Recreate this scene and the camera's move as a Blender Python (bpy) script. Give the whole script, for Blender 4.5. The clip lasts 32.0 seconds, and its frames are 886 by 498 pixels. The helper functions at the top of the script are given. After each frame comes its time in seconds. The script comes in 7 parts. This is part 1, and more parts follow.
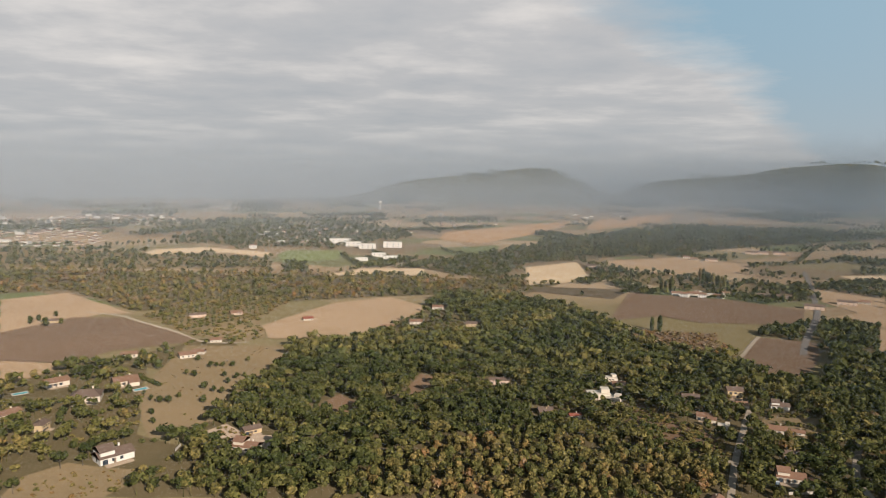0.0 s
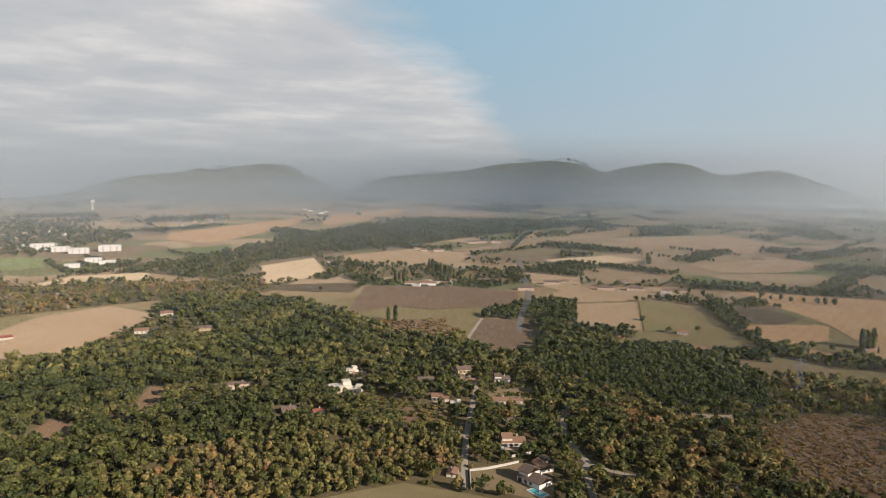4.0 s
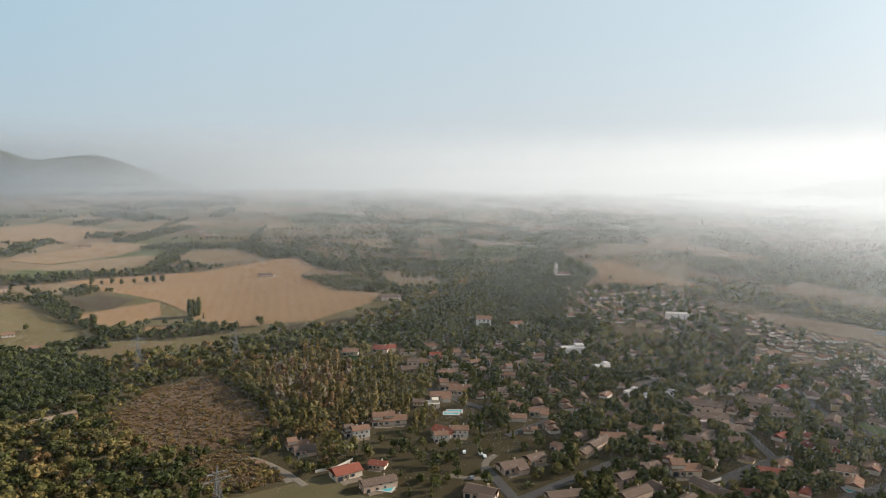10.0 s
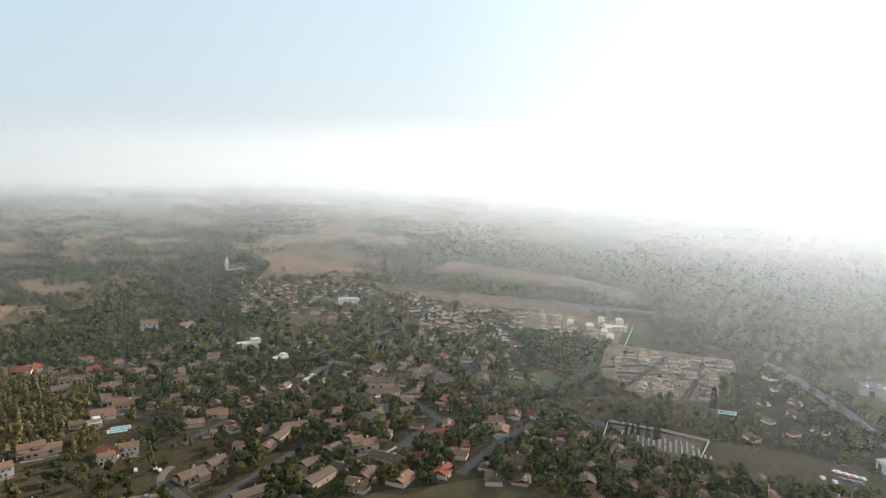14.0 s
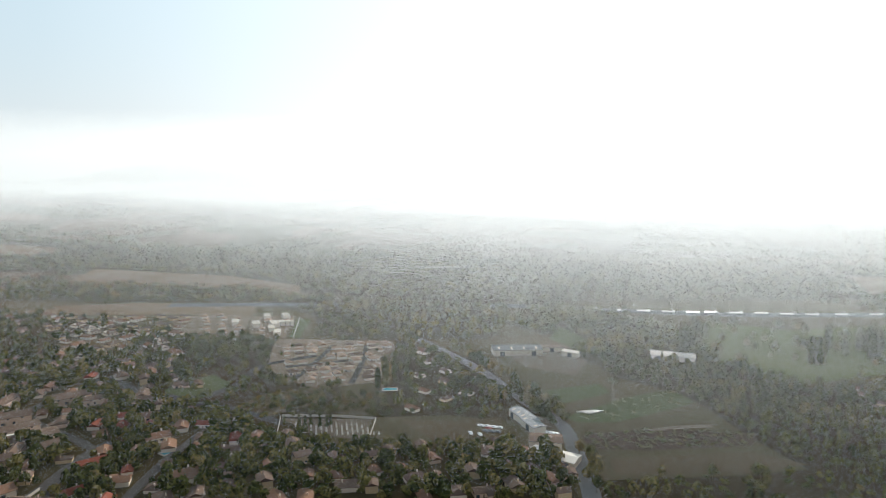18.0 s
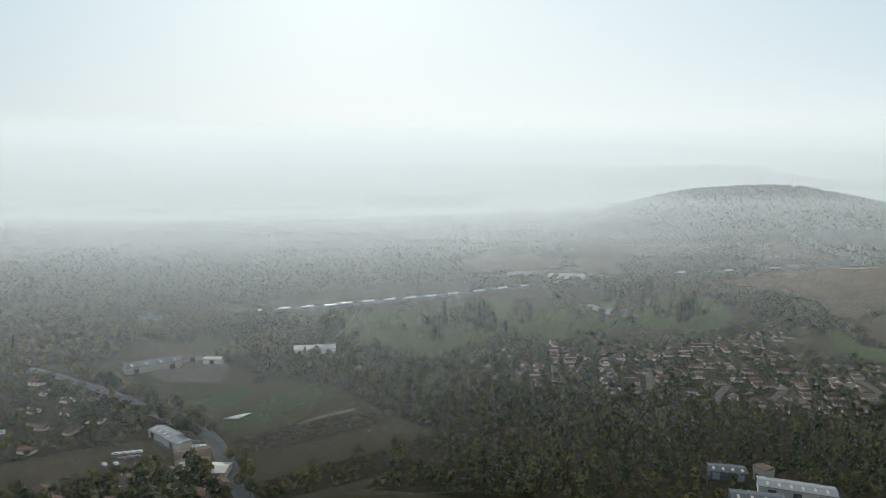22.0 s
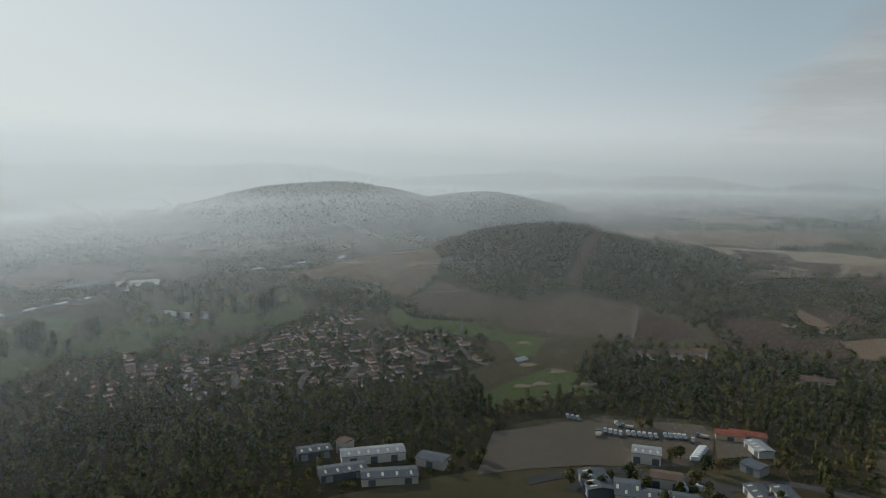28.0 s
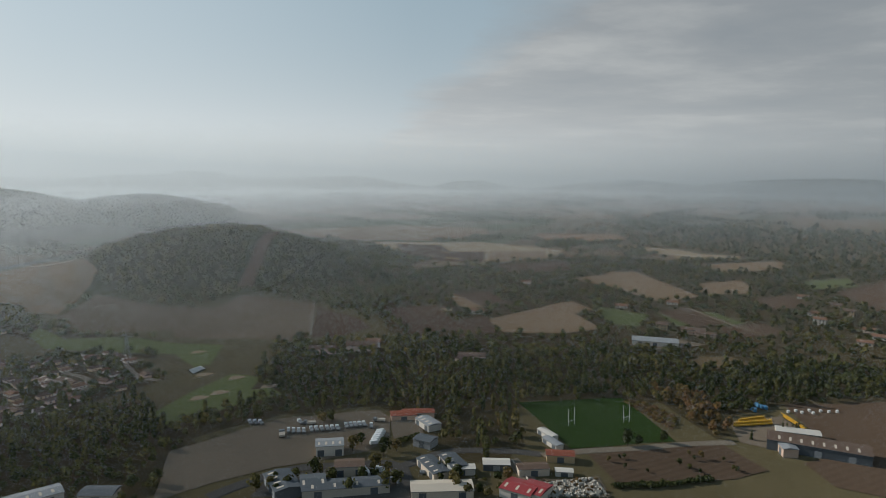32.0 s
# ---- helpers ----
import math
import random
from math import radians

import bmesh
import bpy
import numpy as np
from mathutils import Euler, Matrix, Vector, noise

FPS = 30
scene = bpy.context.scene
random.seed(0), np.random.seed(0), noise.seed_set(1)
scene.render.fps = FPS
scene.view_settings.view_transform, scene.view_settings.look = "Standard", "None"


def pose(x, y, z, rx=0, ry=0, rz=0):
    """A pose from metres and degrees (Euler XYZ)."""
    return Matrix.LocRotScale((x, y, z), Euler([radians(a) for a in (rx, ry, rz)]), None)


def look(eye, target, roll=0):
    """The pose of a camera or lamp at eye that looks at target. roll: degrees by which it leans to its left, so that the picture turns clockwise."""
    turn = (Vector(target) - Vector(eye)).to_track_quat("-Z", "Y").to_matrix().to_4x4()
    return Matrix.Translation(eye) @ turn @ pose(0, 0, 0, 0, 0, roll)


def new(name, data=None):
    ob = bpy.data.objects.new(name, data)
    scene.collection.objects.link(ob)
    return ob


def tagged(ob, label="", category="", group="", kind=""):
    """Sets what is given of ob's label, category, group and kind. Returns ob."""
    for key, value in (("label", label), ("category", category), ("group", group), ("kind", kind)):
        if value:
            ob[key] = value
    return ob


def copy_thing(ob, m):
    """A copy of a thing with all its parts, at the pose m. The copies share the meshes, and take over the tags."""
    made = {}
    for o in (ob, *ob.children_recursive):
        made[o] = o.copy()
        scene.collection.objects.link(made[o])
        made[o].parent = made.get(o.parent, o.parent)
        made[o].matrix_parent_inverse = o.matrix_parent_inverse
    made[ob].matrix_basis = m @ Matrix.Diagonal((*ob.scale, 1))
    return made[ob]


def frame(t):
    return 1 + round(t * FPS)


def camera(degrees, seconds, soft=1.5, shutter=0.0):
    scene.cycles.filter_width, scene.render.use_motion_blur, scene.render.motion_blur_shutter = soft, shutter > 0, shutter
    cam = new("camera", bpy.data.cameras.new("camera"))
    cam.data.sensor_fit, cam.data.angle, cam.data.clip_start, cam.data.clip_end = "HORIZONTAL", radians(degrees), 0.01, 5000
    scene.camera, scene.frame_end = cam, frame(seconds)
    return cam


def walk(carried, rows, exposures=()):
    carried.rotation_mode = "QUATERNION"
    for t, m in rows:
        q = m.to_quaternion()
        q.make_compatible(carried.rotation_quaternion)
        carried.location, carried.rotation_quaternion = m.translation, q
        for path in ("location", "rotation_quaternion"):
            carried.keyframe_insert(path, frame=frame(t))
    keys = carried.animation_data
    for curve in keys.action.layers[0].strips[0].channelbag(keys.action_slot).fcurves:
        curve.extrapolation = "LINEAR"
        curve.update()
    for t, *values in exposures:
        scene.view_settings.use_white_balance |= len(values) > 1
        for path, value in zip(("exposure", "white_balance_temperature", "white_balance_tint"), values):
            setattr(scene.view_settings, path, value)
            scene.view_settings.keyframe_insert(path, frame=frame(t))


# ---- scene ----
EYE = 160.0
cam = camera(64.77, 32.0, soft=0.5)
PATH = [
    (0.0, -0.00, -6.23, -0.68),
    (0.5, -2.26, -6.23, -0.68),
    (1.0, -4.66, -6.23, -0.68),
    (1.5, -7.08, -6.24, -0.69),
    (2.0, -9.73, -6.26, -0.68),
    (2.5, -12.56, -6.29, -0.66),
    (4.5, -24.99, -6.33, -0.65),
    (5.0, -28.88, -6.38, -0.63),
    (5.5, -32.95, -6.44, -0.61),
    (6.0, -37.09, -6.49, -0.60),
    (6.5, -41.49, -6.55, -0.60),
    (7.0, -45.95, -6.62, -0.59),
    (7.5, -50.55, -6.69, -0.57),
    (8.0, -55.41, -6.76, -0.57),
    (8.5, -60.37, -6.83, -0.57),
    (9.0, -65.29, -6.89, -0.55),
    (9.5, -69.94, -6.95, -0.53),
    (10.0, -73.31, -7.01, -0.52),
    (10.5, -75.86, -7.07, -0.50),
    (11.0, -79.33, -7.13, -0.50),
    (11.5, -82.79, -7.19, -0.53),
    (12.0, -86.27, -7.24, -0.56),
    (12.5, -89.72, -7.30, -0.58),
    (13.0, -93.20, -7.35, -0.59),
    (13.5, -96.62, -7.39, -0.60),
    (14.0, -99.98, -7.44, -0.58),
    (14.5, -103.31, -7.47, -0.55),
    (16.5, -116.88, -7.50, -0.50),
    (17.0, -120.21, -7.53, -0.46),
    (17.5, -123.71, -7.55, -0.41),
    (18.0, -127.47, -7.56, -0.40),
    (18.5, -131.28, -7.56, -0.42),
    (19.0, -134.89, -7.56, -0.45),
    (19.5, -138.42, -7.54, -0.49),
    (20.0, -142.01, -7.53, -0.50),
    (20.5, -145.73, -7.50, -0.46),
    (21.0, -149.44, -7.47, -0.42),
    (21.5, -153.21, -7.43, -0.38),
    (22.0, -156.87, -7.39, -0.34),
    (22.5, -160.46, -7.35, -0.33),
    (23.0, -162.83, -7.32, -0.37),
    (23.5, -165.13, -7.30, -0.39),
    (24.0, -168.09, -7.28, -0.42),
    (24.5, -171.06, -7.29, -0.46),
    (25.0, -174.01, -7.29, -0.47),
    (25.5, -176.99, -7.29, -0.48),
    (27.5, -187.90, -7.28, -0.49),
    (28.0, -190.90, -7.26, -0.49),
    (28.5, -194.06, -7.23, -0.49),
    (29.0, -197.43, -7.20, -0.51),
    (29.5, -200.59, -7.15, -0.54),
    (30.0, -203.70, -7.10, -0.57),
    (30.5, -206.95, -7.06, -0.62),
    (31.0, -210.38, -7.01, -0.66),
    (31.5, -213.88, -6.99, -0.68),
    (32.0, -217.38, -6.97, -0.71),
]
walk(cam, [(t, pose(0, 0, EYE, 90 + tilt, lean, turn)) for t, turn, tilt, lean in PATH],
     exposures=[(0.0, 0.15, 6650, 13), (6.0, 0.36, 6550, 13), (12.0, 0.5, 6450, 10), (15.0, 0.65, 6350, 9), (18.0, 0.48, 6250, 8), (20.5, 0.12, 6050, 6),
                (23.0, -0.3, 5950, 4), (28.0, -0.6, 5950, 5), (32.0, -0.5, 5950, 6)])

# ---- light ----
SUN_TURN, SUN_RISE = 148.0, 25.0      # degrees clockwise from north (+y), and above the horizon
a, e = radians(SUN_TURN), radians(SUN_RISE)
SUN_WAY = Vector((math.sin(a) * math.cos(e), math.cos(a) * math.cos(e), math.sin(e)))
sun = new("sun", bpy.data.lights.new("sun", "SUN"))
sun.data.energy, sun.data.angle, sun.data.color = 5.0, radians(0.6), (1.0, 0.92, 0.82)
sun.matrix_world = look(SUN_WAY * 900, (0, 0, 0))


class Nodes:
    """Short spelling for node trees."""

    def __init__(self, tree):
        self.t = tree
        tree.nodes.clear()

    def add(self, kind, inputs=None, **props):
        n = self.t.nodes.new(kind)
        for k, v in props.items():
            setattr(n, k, v)
        for k, v in (inputs or {}).items():
            if hasattr(v, "is_output"):
                self.t.links.new(v, n.inputs[k])
            else:
                n.inputs[k].default_value = v
        return n

    def math(self, op, a, b=0.0, clamp=False):
        return self.add("ShaderNodeMath", {0: a, 1: b}, operation=op, use_clamp=clamp).outputs[0]

    def mix(self, fac, a, b, blend="MIX"):
        return self.add("ShaderNodeMix", {0: fac, 6: a, 7: b}, data_type="RGBA", blend_type=blend).outputs[2]

    def ramp(self, fac, stops, mode="LINEAR"):
        n = self.add("ShaderNodeValToRGB", {0: fac})
        n.color_ramp.interpolation = mode
        el = n.color_ramp.elements
        while len(el) < len(stops):
            el.new(0.5)
        for s, (p, c) in zip(el, stops):
            s.position, s.color = p, (*c, 1)
        return n.outputs[0]

    def noise(self, vec, scale, detail=3.0, rough=0.55):
        return self.add("ShaderNodeTexNoise", {"Vector": vec, "Scale": scale, "Detail": detail, "Roughness": rough}).outputs[0]


world = bpy.data.worlds.new("sky")
scene.world = world
world.use_nodes = True
W = Nodes(world.node_tree)
sky = W.add("ShaderNodeTexSky", sky_type="NISHITA", sun_disc=False, sun_elevation=e, sun_rotation=a,
            air_density=1.0, dust_density=3.2, ozone_density=1.6, altitude=150)
way = W.add("ShaderNodeTexCoord").outputs["Generated"]
sep = W.add("ShaderNodeSeparateXYZ", {0: way})
up = W.math("MAXIMUM", sep.outputs[2], 0.0)
lift = W.math("ADD", up, 0.012)
u, v = W.math("DIVIDE", sep.outputs[0], lift), W.math("DIVIDE", sep.outputs[1], lift)
soft_up = W.math("ADD", up, 0.075)
plane = W.add("ShaderNodeCombineXYZ", {0: W.math("DIVIDE", sep.outputs[0], soft_up), 1: W.math("DIVIDE", sep.outputs[1], soft_up), 2: 0.0}).outputs[0]
# the cloud deck lies beyond a straight front that runs overhead
front = W.math("ADD", W.math("MULTIPLY", u, -0.86), W.math("MULTIPLY", v, 0.5))
ragged = W.math("MULTIPLY", W.math("SUBTRACT", W.noise(plane, 0.7, 6, 0.62), 0.5), 1.6)
deck = W.math("MULTIPLY", W.math("SUBTRACT", W.math("ADD", front, ragged), 0.75), 1.5, clamp=True)
lumps = W.noise(plane, 0.85, 6, 0.55)
cloud_colour = W.ramp(lumps, [(0.33, (0.43, 0.45, 0.47)), (0.5, (0.53, 0.53, 0.53)), (0.68, (0.78, 0.75, 0.71))])
clear = W.mix(1.0, sky.outputs[0], (0.085, 0.088, 0.09, 1), "MULTIPLY")
glow = a + radians(28)   # the thin high cloud brightens a little past the sun
away = W.math("ADD", W.math("MULTIPLY", sep.outputs[0], math.sin(glow)), W.math("MULTIPLY", sep.outputs[1], math.cos(glow)))
side = W.math("ADD", W.math("MULTIPLY", away, 0.5), 0.5)
# moist air veils the whole sky, most of all low down and towards the sun
near = W.math("ADD", W.math("MULTIPLY", W.math("ADD", W.math("MULTIPLY", sep.outputs[0], math.sin(a + 0.15)), W.math("MULTIPLY", sep.outputs[1], math.cos(a + 0.15))), 0.5), 0.5)
veil = W.ramp(near, [(0.0, (0.20, 0.37, 0.48)), (0.2, (0.27, 0.43, 0.54)), (0.4, (0.37, 0.49, 0.56)), (0.6, (0.41, 0.51, 0.57)), (0.76, (0.47, 0.58, 0.64)), (0.92, (0.70, 0.79, 0.83)), (0.99, (0.90, 0.94, 0.94))])
clear = W.mix(0.93, clear, veil)
murk = W.math("MULTIPLY", W.math("EXPONENT", W.math("MULTIPLY", up, -10.0)), 0.93)
murk_colour = W.ramp(side, [(0.0, (0.36, 0.39, 0.40)), (0.3, (0.44, 0.47, 0.48)), (0.5, (0.54, 0.55, 0.54)), (0.65, (0.66, 0.65, 0.62)), (0.85, (0.98, 0.94, 0.88)), (0.98, (1.16, 1.11, 1.03))])
lit = W.math("ADD", W.math("MULTIPLY", side, 0.45), 0.84)
west = W.math("ADD", W.math("MULTIPLY", sep.outputs[0], math.sin(radians(240))), W.math("MULTIPLY", sep.outputs[1], math.cos(radians(240))))
lit = W.math("MULTIPLY", lit, W.math("SUBTRACT", 1.12, W.math("MULTIPLY", W.math("MAXIMUM", west, 0.0), 0.5)))   # the deck is thicker there
cloud_lit = W.mix(1.0, cloud_colour, W.add("ShaderNodeCombineColor", {0: lit, 1: lit, 2: lit}).outputs[0], "MULTIPLY")
sky_all = W.mix(W.math("MULTIPLY", deck, 0.92), clear, cloud_lit)
deep = W.ramp(up, [(0.0, (1, 1, 1)), (0.24, (1, 1, 1)), (0.5, (0.5, 0.55, 0.6)), (1.0, (0.3, 0.36, 0.44))])   # the sky deepens overhead
final = W.mix(1.0, W.mix(murk, sky_all, murk_colour), deep, "MULTIPLY")
W.add("ShaderNodeOutputWorld", {0: W.add("ShaderNodeBackground", {0: final, 1: 1.0}).outputs[0]})

# ---- materials ----
def material(name, build, rough=0.85, metallic=0.0, bump=0.0, bump_scale=1.0, spec=0.3, rough_soil=False):
    m = bpy.data.materials.new(name)
    m.use_nodes = True
    n = Nodes(m.node_tree)
    where = n.add("ShaderNodeNewGeometry").outputs["Position"]
    colour = build(n, where)
    ins = {"Base Color": colour, "Roughness": rough, "Metallic": metallic, "Specular IOR Level": spec}
    if bump:
        h = n.noise(where, bump_scale, 4)
        ins["Normal"] = n.add("ShaderNodeBump", {"Height": h, "Strength": bump, "Distance": 1.0 / bump_scale * 0.4}).outputs[0]
    if rough_soil:
        b = n.add("ShaderNodeBsdfDiffuse", {"Color": colour, "Roughness": 1.0})
    else:
        b = n.add("ShaderNodeBsdfPrincipled", ins)
    n.add("ShaderNodeOutputMaterial", {0: b.outputs[0]})
    return m


def rgb(c, k=1.0):
    return (c[0] * k, c[1] * k, c[2] * k, 1)


def plain(c, spread=0.25, fine=0.6):
    """A colour with stains at some metres and grain below one metre."""
    def build(n, where):
        big = n.mix(n.noise(where, 0.06, 4), rgb(c, 1 - spread), rgb(c, 1 + spread))
        return n.mix(0.35, big, n.mix(n.noise(where, fine, 3), rgb(c, 0.5), rgb(c, 1.45)))
    return build


def soil(c, other, stripe=0.0, angle=0.0, step=3.0):
    """Worked land: tractor passes as faint stripes, damp and dry patches."""
    def build(n, where):
        patches = n.mix(n.ramp(n.noise(where, 0.012, 4, 0.6), [(0.35, (0, 0, 0)), (0.65, (1, 1, 1))]), rgb(c), rgb(other))
        grain = n.mix(0.4, patches, n.mix(n.noise(where, 0.22, 6, 0.75), rgb(c, 0.35), rgb(c, 1.6)))
        if not stripe:
            return grain
        s = n.add("ShaderNodeSeparateXYZ", {0: where})
        along = n.math("ADD", n.math("MULTIPLY", s.outputs[0], math.cos(radians(angle))), n.math("MULTIPLY", s.outputs[1], math.sin(radians(angle))))
        wobble = n.math("ADD", along, n.math("MULTIPLY", n.noise(where, 0.05, 2), 2.0))
        wave = n.math("ADD", n.math("MULTIPLY", n.math("SINE", n.math("MULTIPLY", wobble, 6.2832 / step)), 0.5), 0.5)
        return n.mix(n.math("MULTIPLY", wave, stripe), grain, rgb(other, 0.55))
    return build


def land(n, where):
    """The open country: a patchwork of far fields over rough grass."""
    warp = n.add("ShaderNodeVectorMath", {0: where, 1: n.add("ShaderNodeVectorMath", {0: n.add("ShaderNodeTexNoise", {"Vector": where, "Scale": 0.002}).outputs[1], 1: (150, 150, 0)}, operation="MULTIPLY").outputs[0]}, operation="ADD").outputs[0]
    stretched = n.add("ShaderNodeVectorMath", {0: warp, 1: (0.0045, 0.0075, 0.0)}, operation="MULTIPLY").outputs[0]
    cells = n.add("ShaderNodeTexVoronoi", {"Vector": stretched, "Scale": 1.0, "Randomness": 0.9}, distance="MANHATTAN")
    pick = n.add("ShaderNodeSeparateColor", {0: cells.outputs["Color"]}).outputs[0]
    crops = n.ramp(pick, [(0.0, (0.22, 0.155, 0.10)), (0.18, (0.13, 0.092, 0.062)), (0.36, (0.27, 0.195, 0.13)), (0.52, (0.09, 0.095, 0.045)),
                          (0.64, (0.20, 0.135, 0.088)), (0.8, (0.14, 0.115, 0.064)), (0.9, (0.07, 0.095, 0.038))], "CONSTANT")
    rough = n.mix(n.noise(where, 0.05, 6, 0.7), (0.07, 0.06, 0.028, 1), (0.20, 0.155, 0.085, 1))
    s = n.add("ShaderNodeVectorMath", {0: where}, operation="LENGTH").outputs["Value"]
    far = n.math("DIVIDE", n.math("SUBTRACT", s, 820.0), 150.0, clamp=True)
    base = n.mix(far, rough, crops)
    above = n.add("ShaderNodeSeparateXYZ", {0: where}).outputs[2]
    base = n.mix(n.math("DIVIDE", n.math("SUBTRACT", above, 3.0), 12.0, clamp=True), base, n.mix(n.noise(where, 0.02, 5, 0.7), (0.024, 0.034, 0.016, 1), (0.05, 0.055, 0.026, 1)))
    return n.mix(0.3, base, n.mix(n.noise(where, 0.3, 4, 0.7), (0.08, 0.07, 0.03, 1), (0.24, 0.19, 0.11, 1)))


LEAF_STOPS = [(0.0, (0.033, 0.042, 0.014)), (0.3, (0.060, 0.064, 0.020)), (0.5, (0.098, 0.090, 0.028)), (0.65, (0.130, 0.106, 0.036)),
              (0.78, (0.170, 0.122, 0.044)), (0.9, (0.165, 0.085, 0.034)), (1.0, (0.180, 0.152, 0.108))]


def foliage(name, single):
    m = bpy.data.materials.new(name)
    m.use_nodes = True
    n = Nodes(m.node_tree)
    if single:
        tint = n.math("MULTIPLY", n.add("ShaderNodeObjectInfo").outputs["Random"], single)
    else:
        tint = n.add("ShaderNodeAttribute", attribute_name="tint").outputs["Fac"]
    leaf = n.add("ShaderNodeNewGeometry").outputs["Random Per Island"]
    tint = n.math("ADD", tint, n.math("MULTIPLY", n.math("SUBTRACT", leaf, 0.5), 0.16), clamp=True)
    c = n.ramp(tint, LEAF_STOPS)
    c = n.mix(1.0, c, n.ramp(leaf, [(0.0, (0.5, 0.5, 0.5)), (1.0, (2.1, 2.1, 2.1))]), "MULTIPLY")
    spot = n.add("ShaderNodeNewGeometry").outputs["Position"]
    c = n.mix(1.0, c, n.ramp(n.noise(spot, 1.1, 3, 0.7), [(0.3, (0.4, 0.4, 0.4)), (0.7, (1.6, 1.6, 1.6))]), "MULTIPLY")
    d = n.add("ShaderNodeBsdfDiffuse", {0: c, 1: 0.6}).outputs[0]
    t = n.add("ShaderNodeBsdfTranslucent", {0: c}).outputs[0]
    g = n.add("ShaderNodeBsdfGlossy", {0: (0.5, 0.5, 0.5, 1), "Roughness": 0.5}).outputs[0]
    s = n.add("ShaderNodeMixShader", {0: 0.24, 1: d, 2: t}).outputs[0]
    s = n.add("ShaderNodeMixShader", {0: 0.012, 1: s, 2: g}).outputs[0]
    n.add("ShaderNodeOutputMaterial", {0: s})
    return m


def haze_look():
    m = bpy.data.materials.new("haze_droplets")
    m.use_nodes = True
    n = Nodes(m.node_tree)
    t = n.add("ShaderNodeBsdfTranslucent", {0: (0.76, 0.80, 0.82, 1)}).outputs[0]
    d = n.add("ShaderNodeBsdfDiffuse", {0: (0.92, 0.95, 0.98, 1)}).outputs[0]
    s = n.add("ShaderNodeMixShader", {0: 0.36, 1: t, 2: d}).outputs[0]
    n.add("ShaderNodeOutputMaterial", {0: s})
    return m


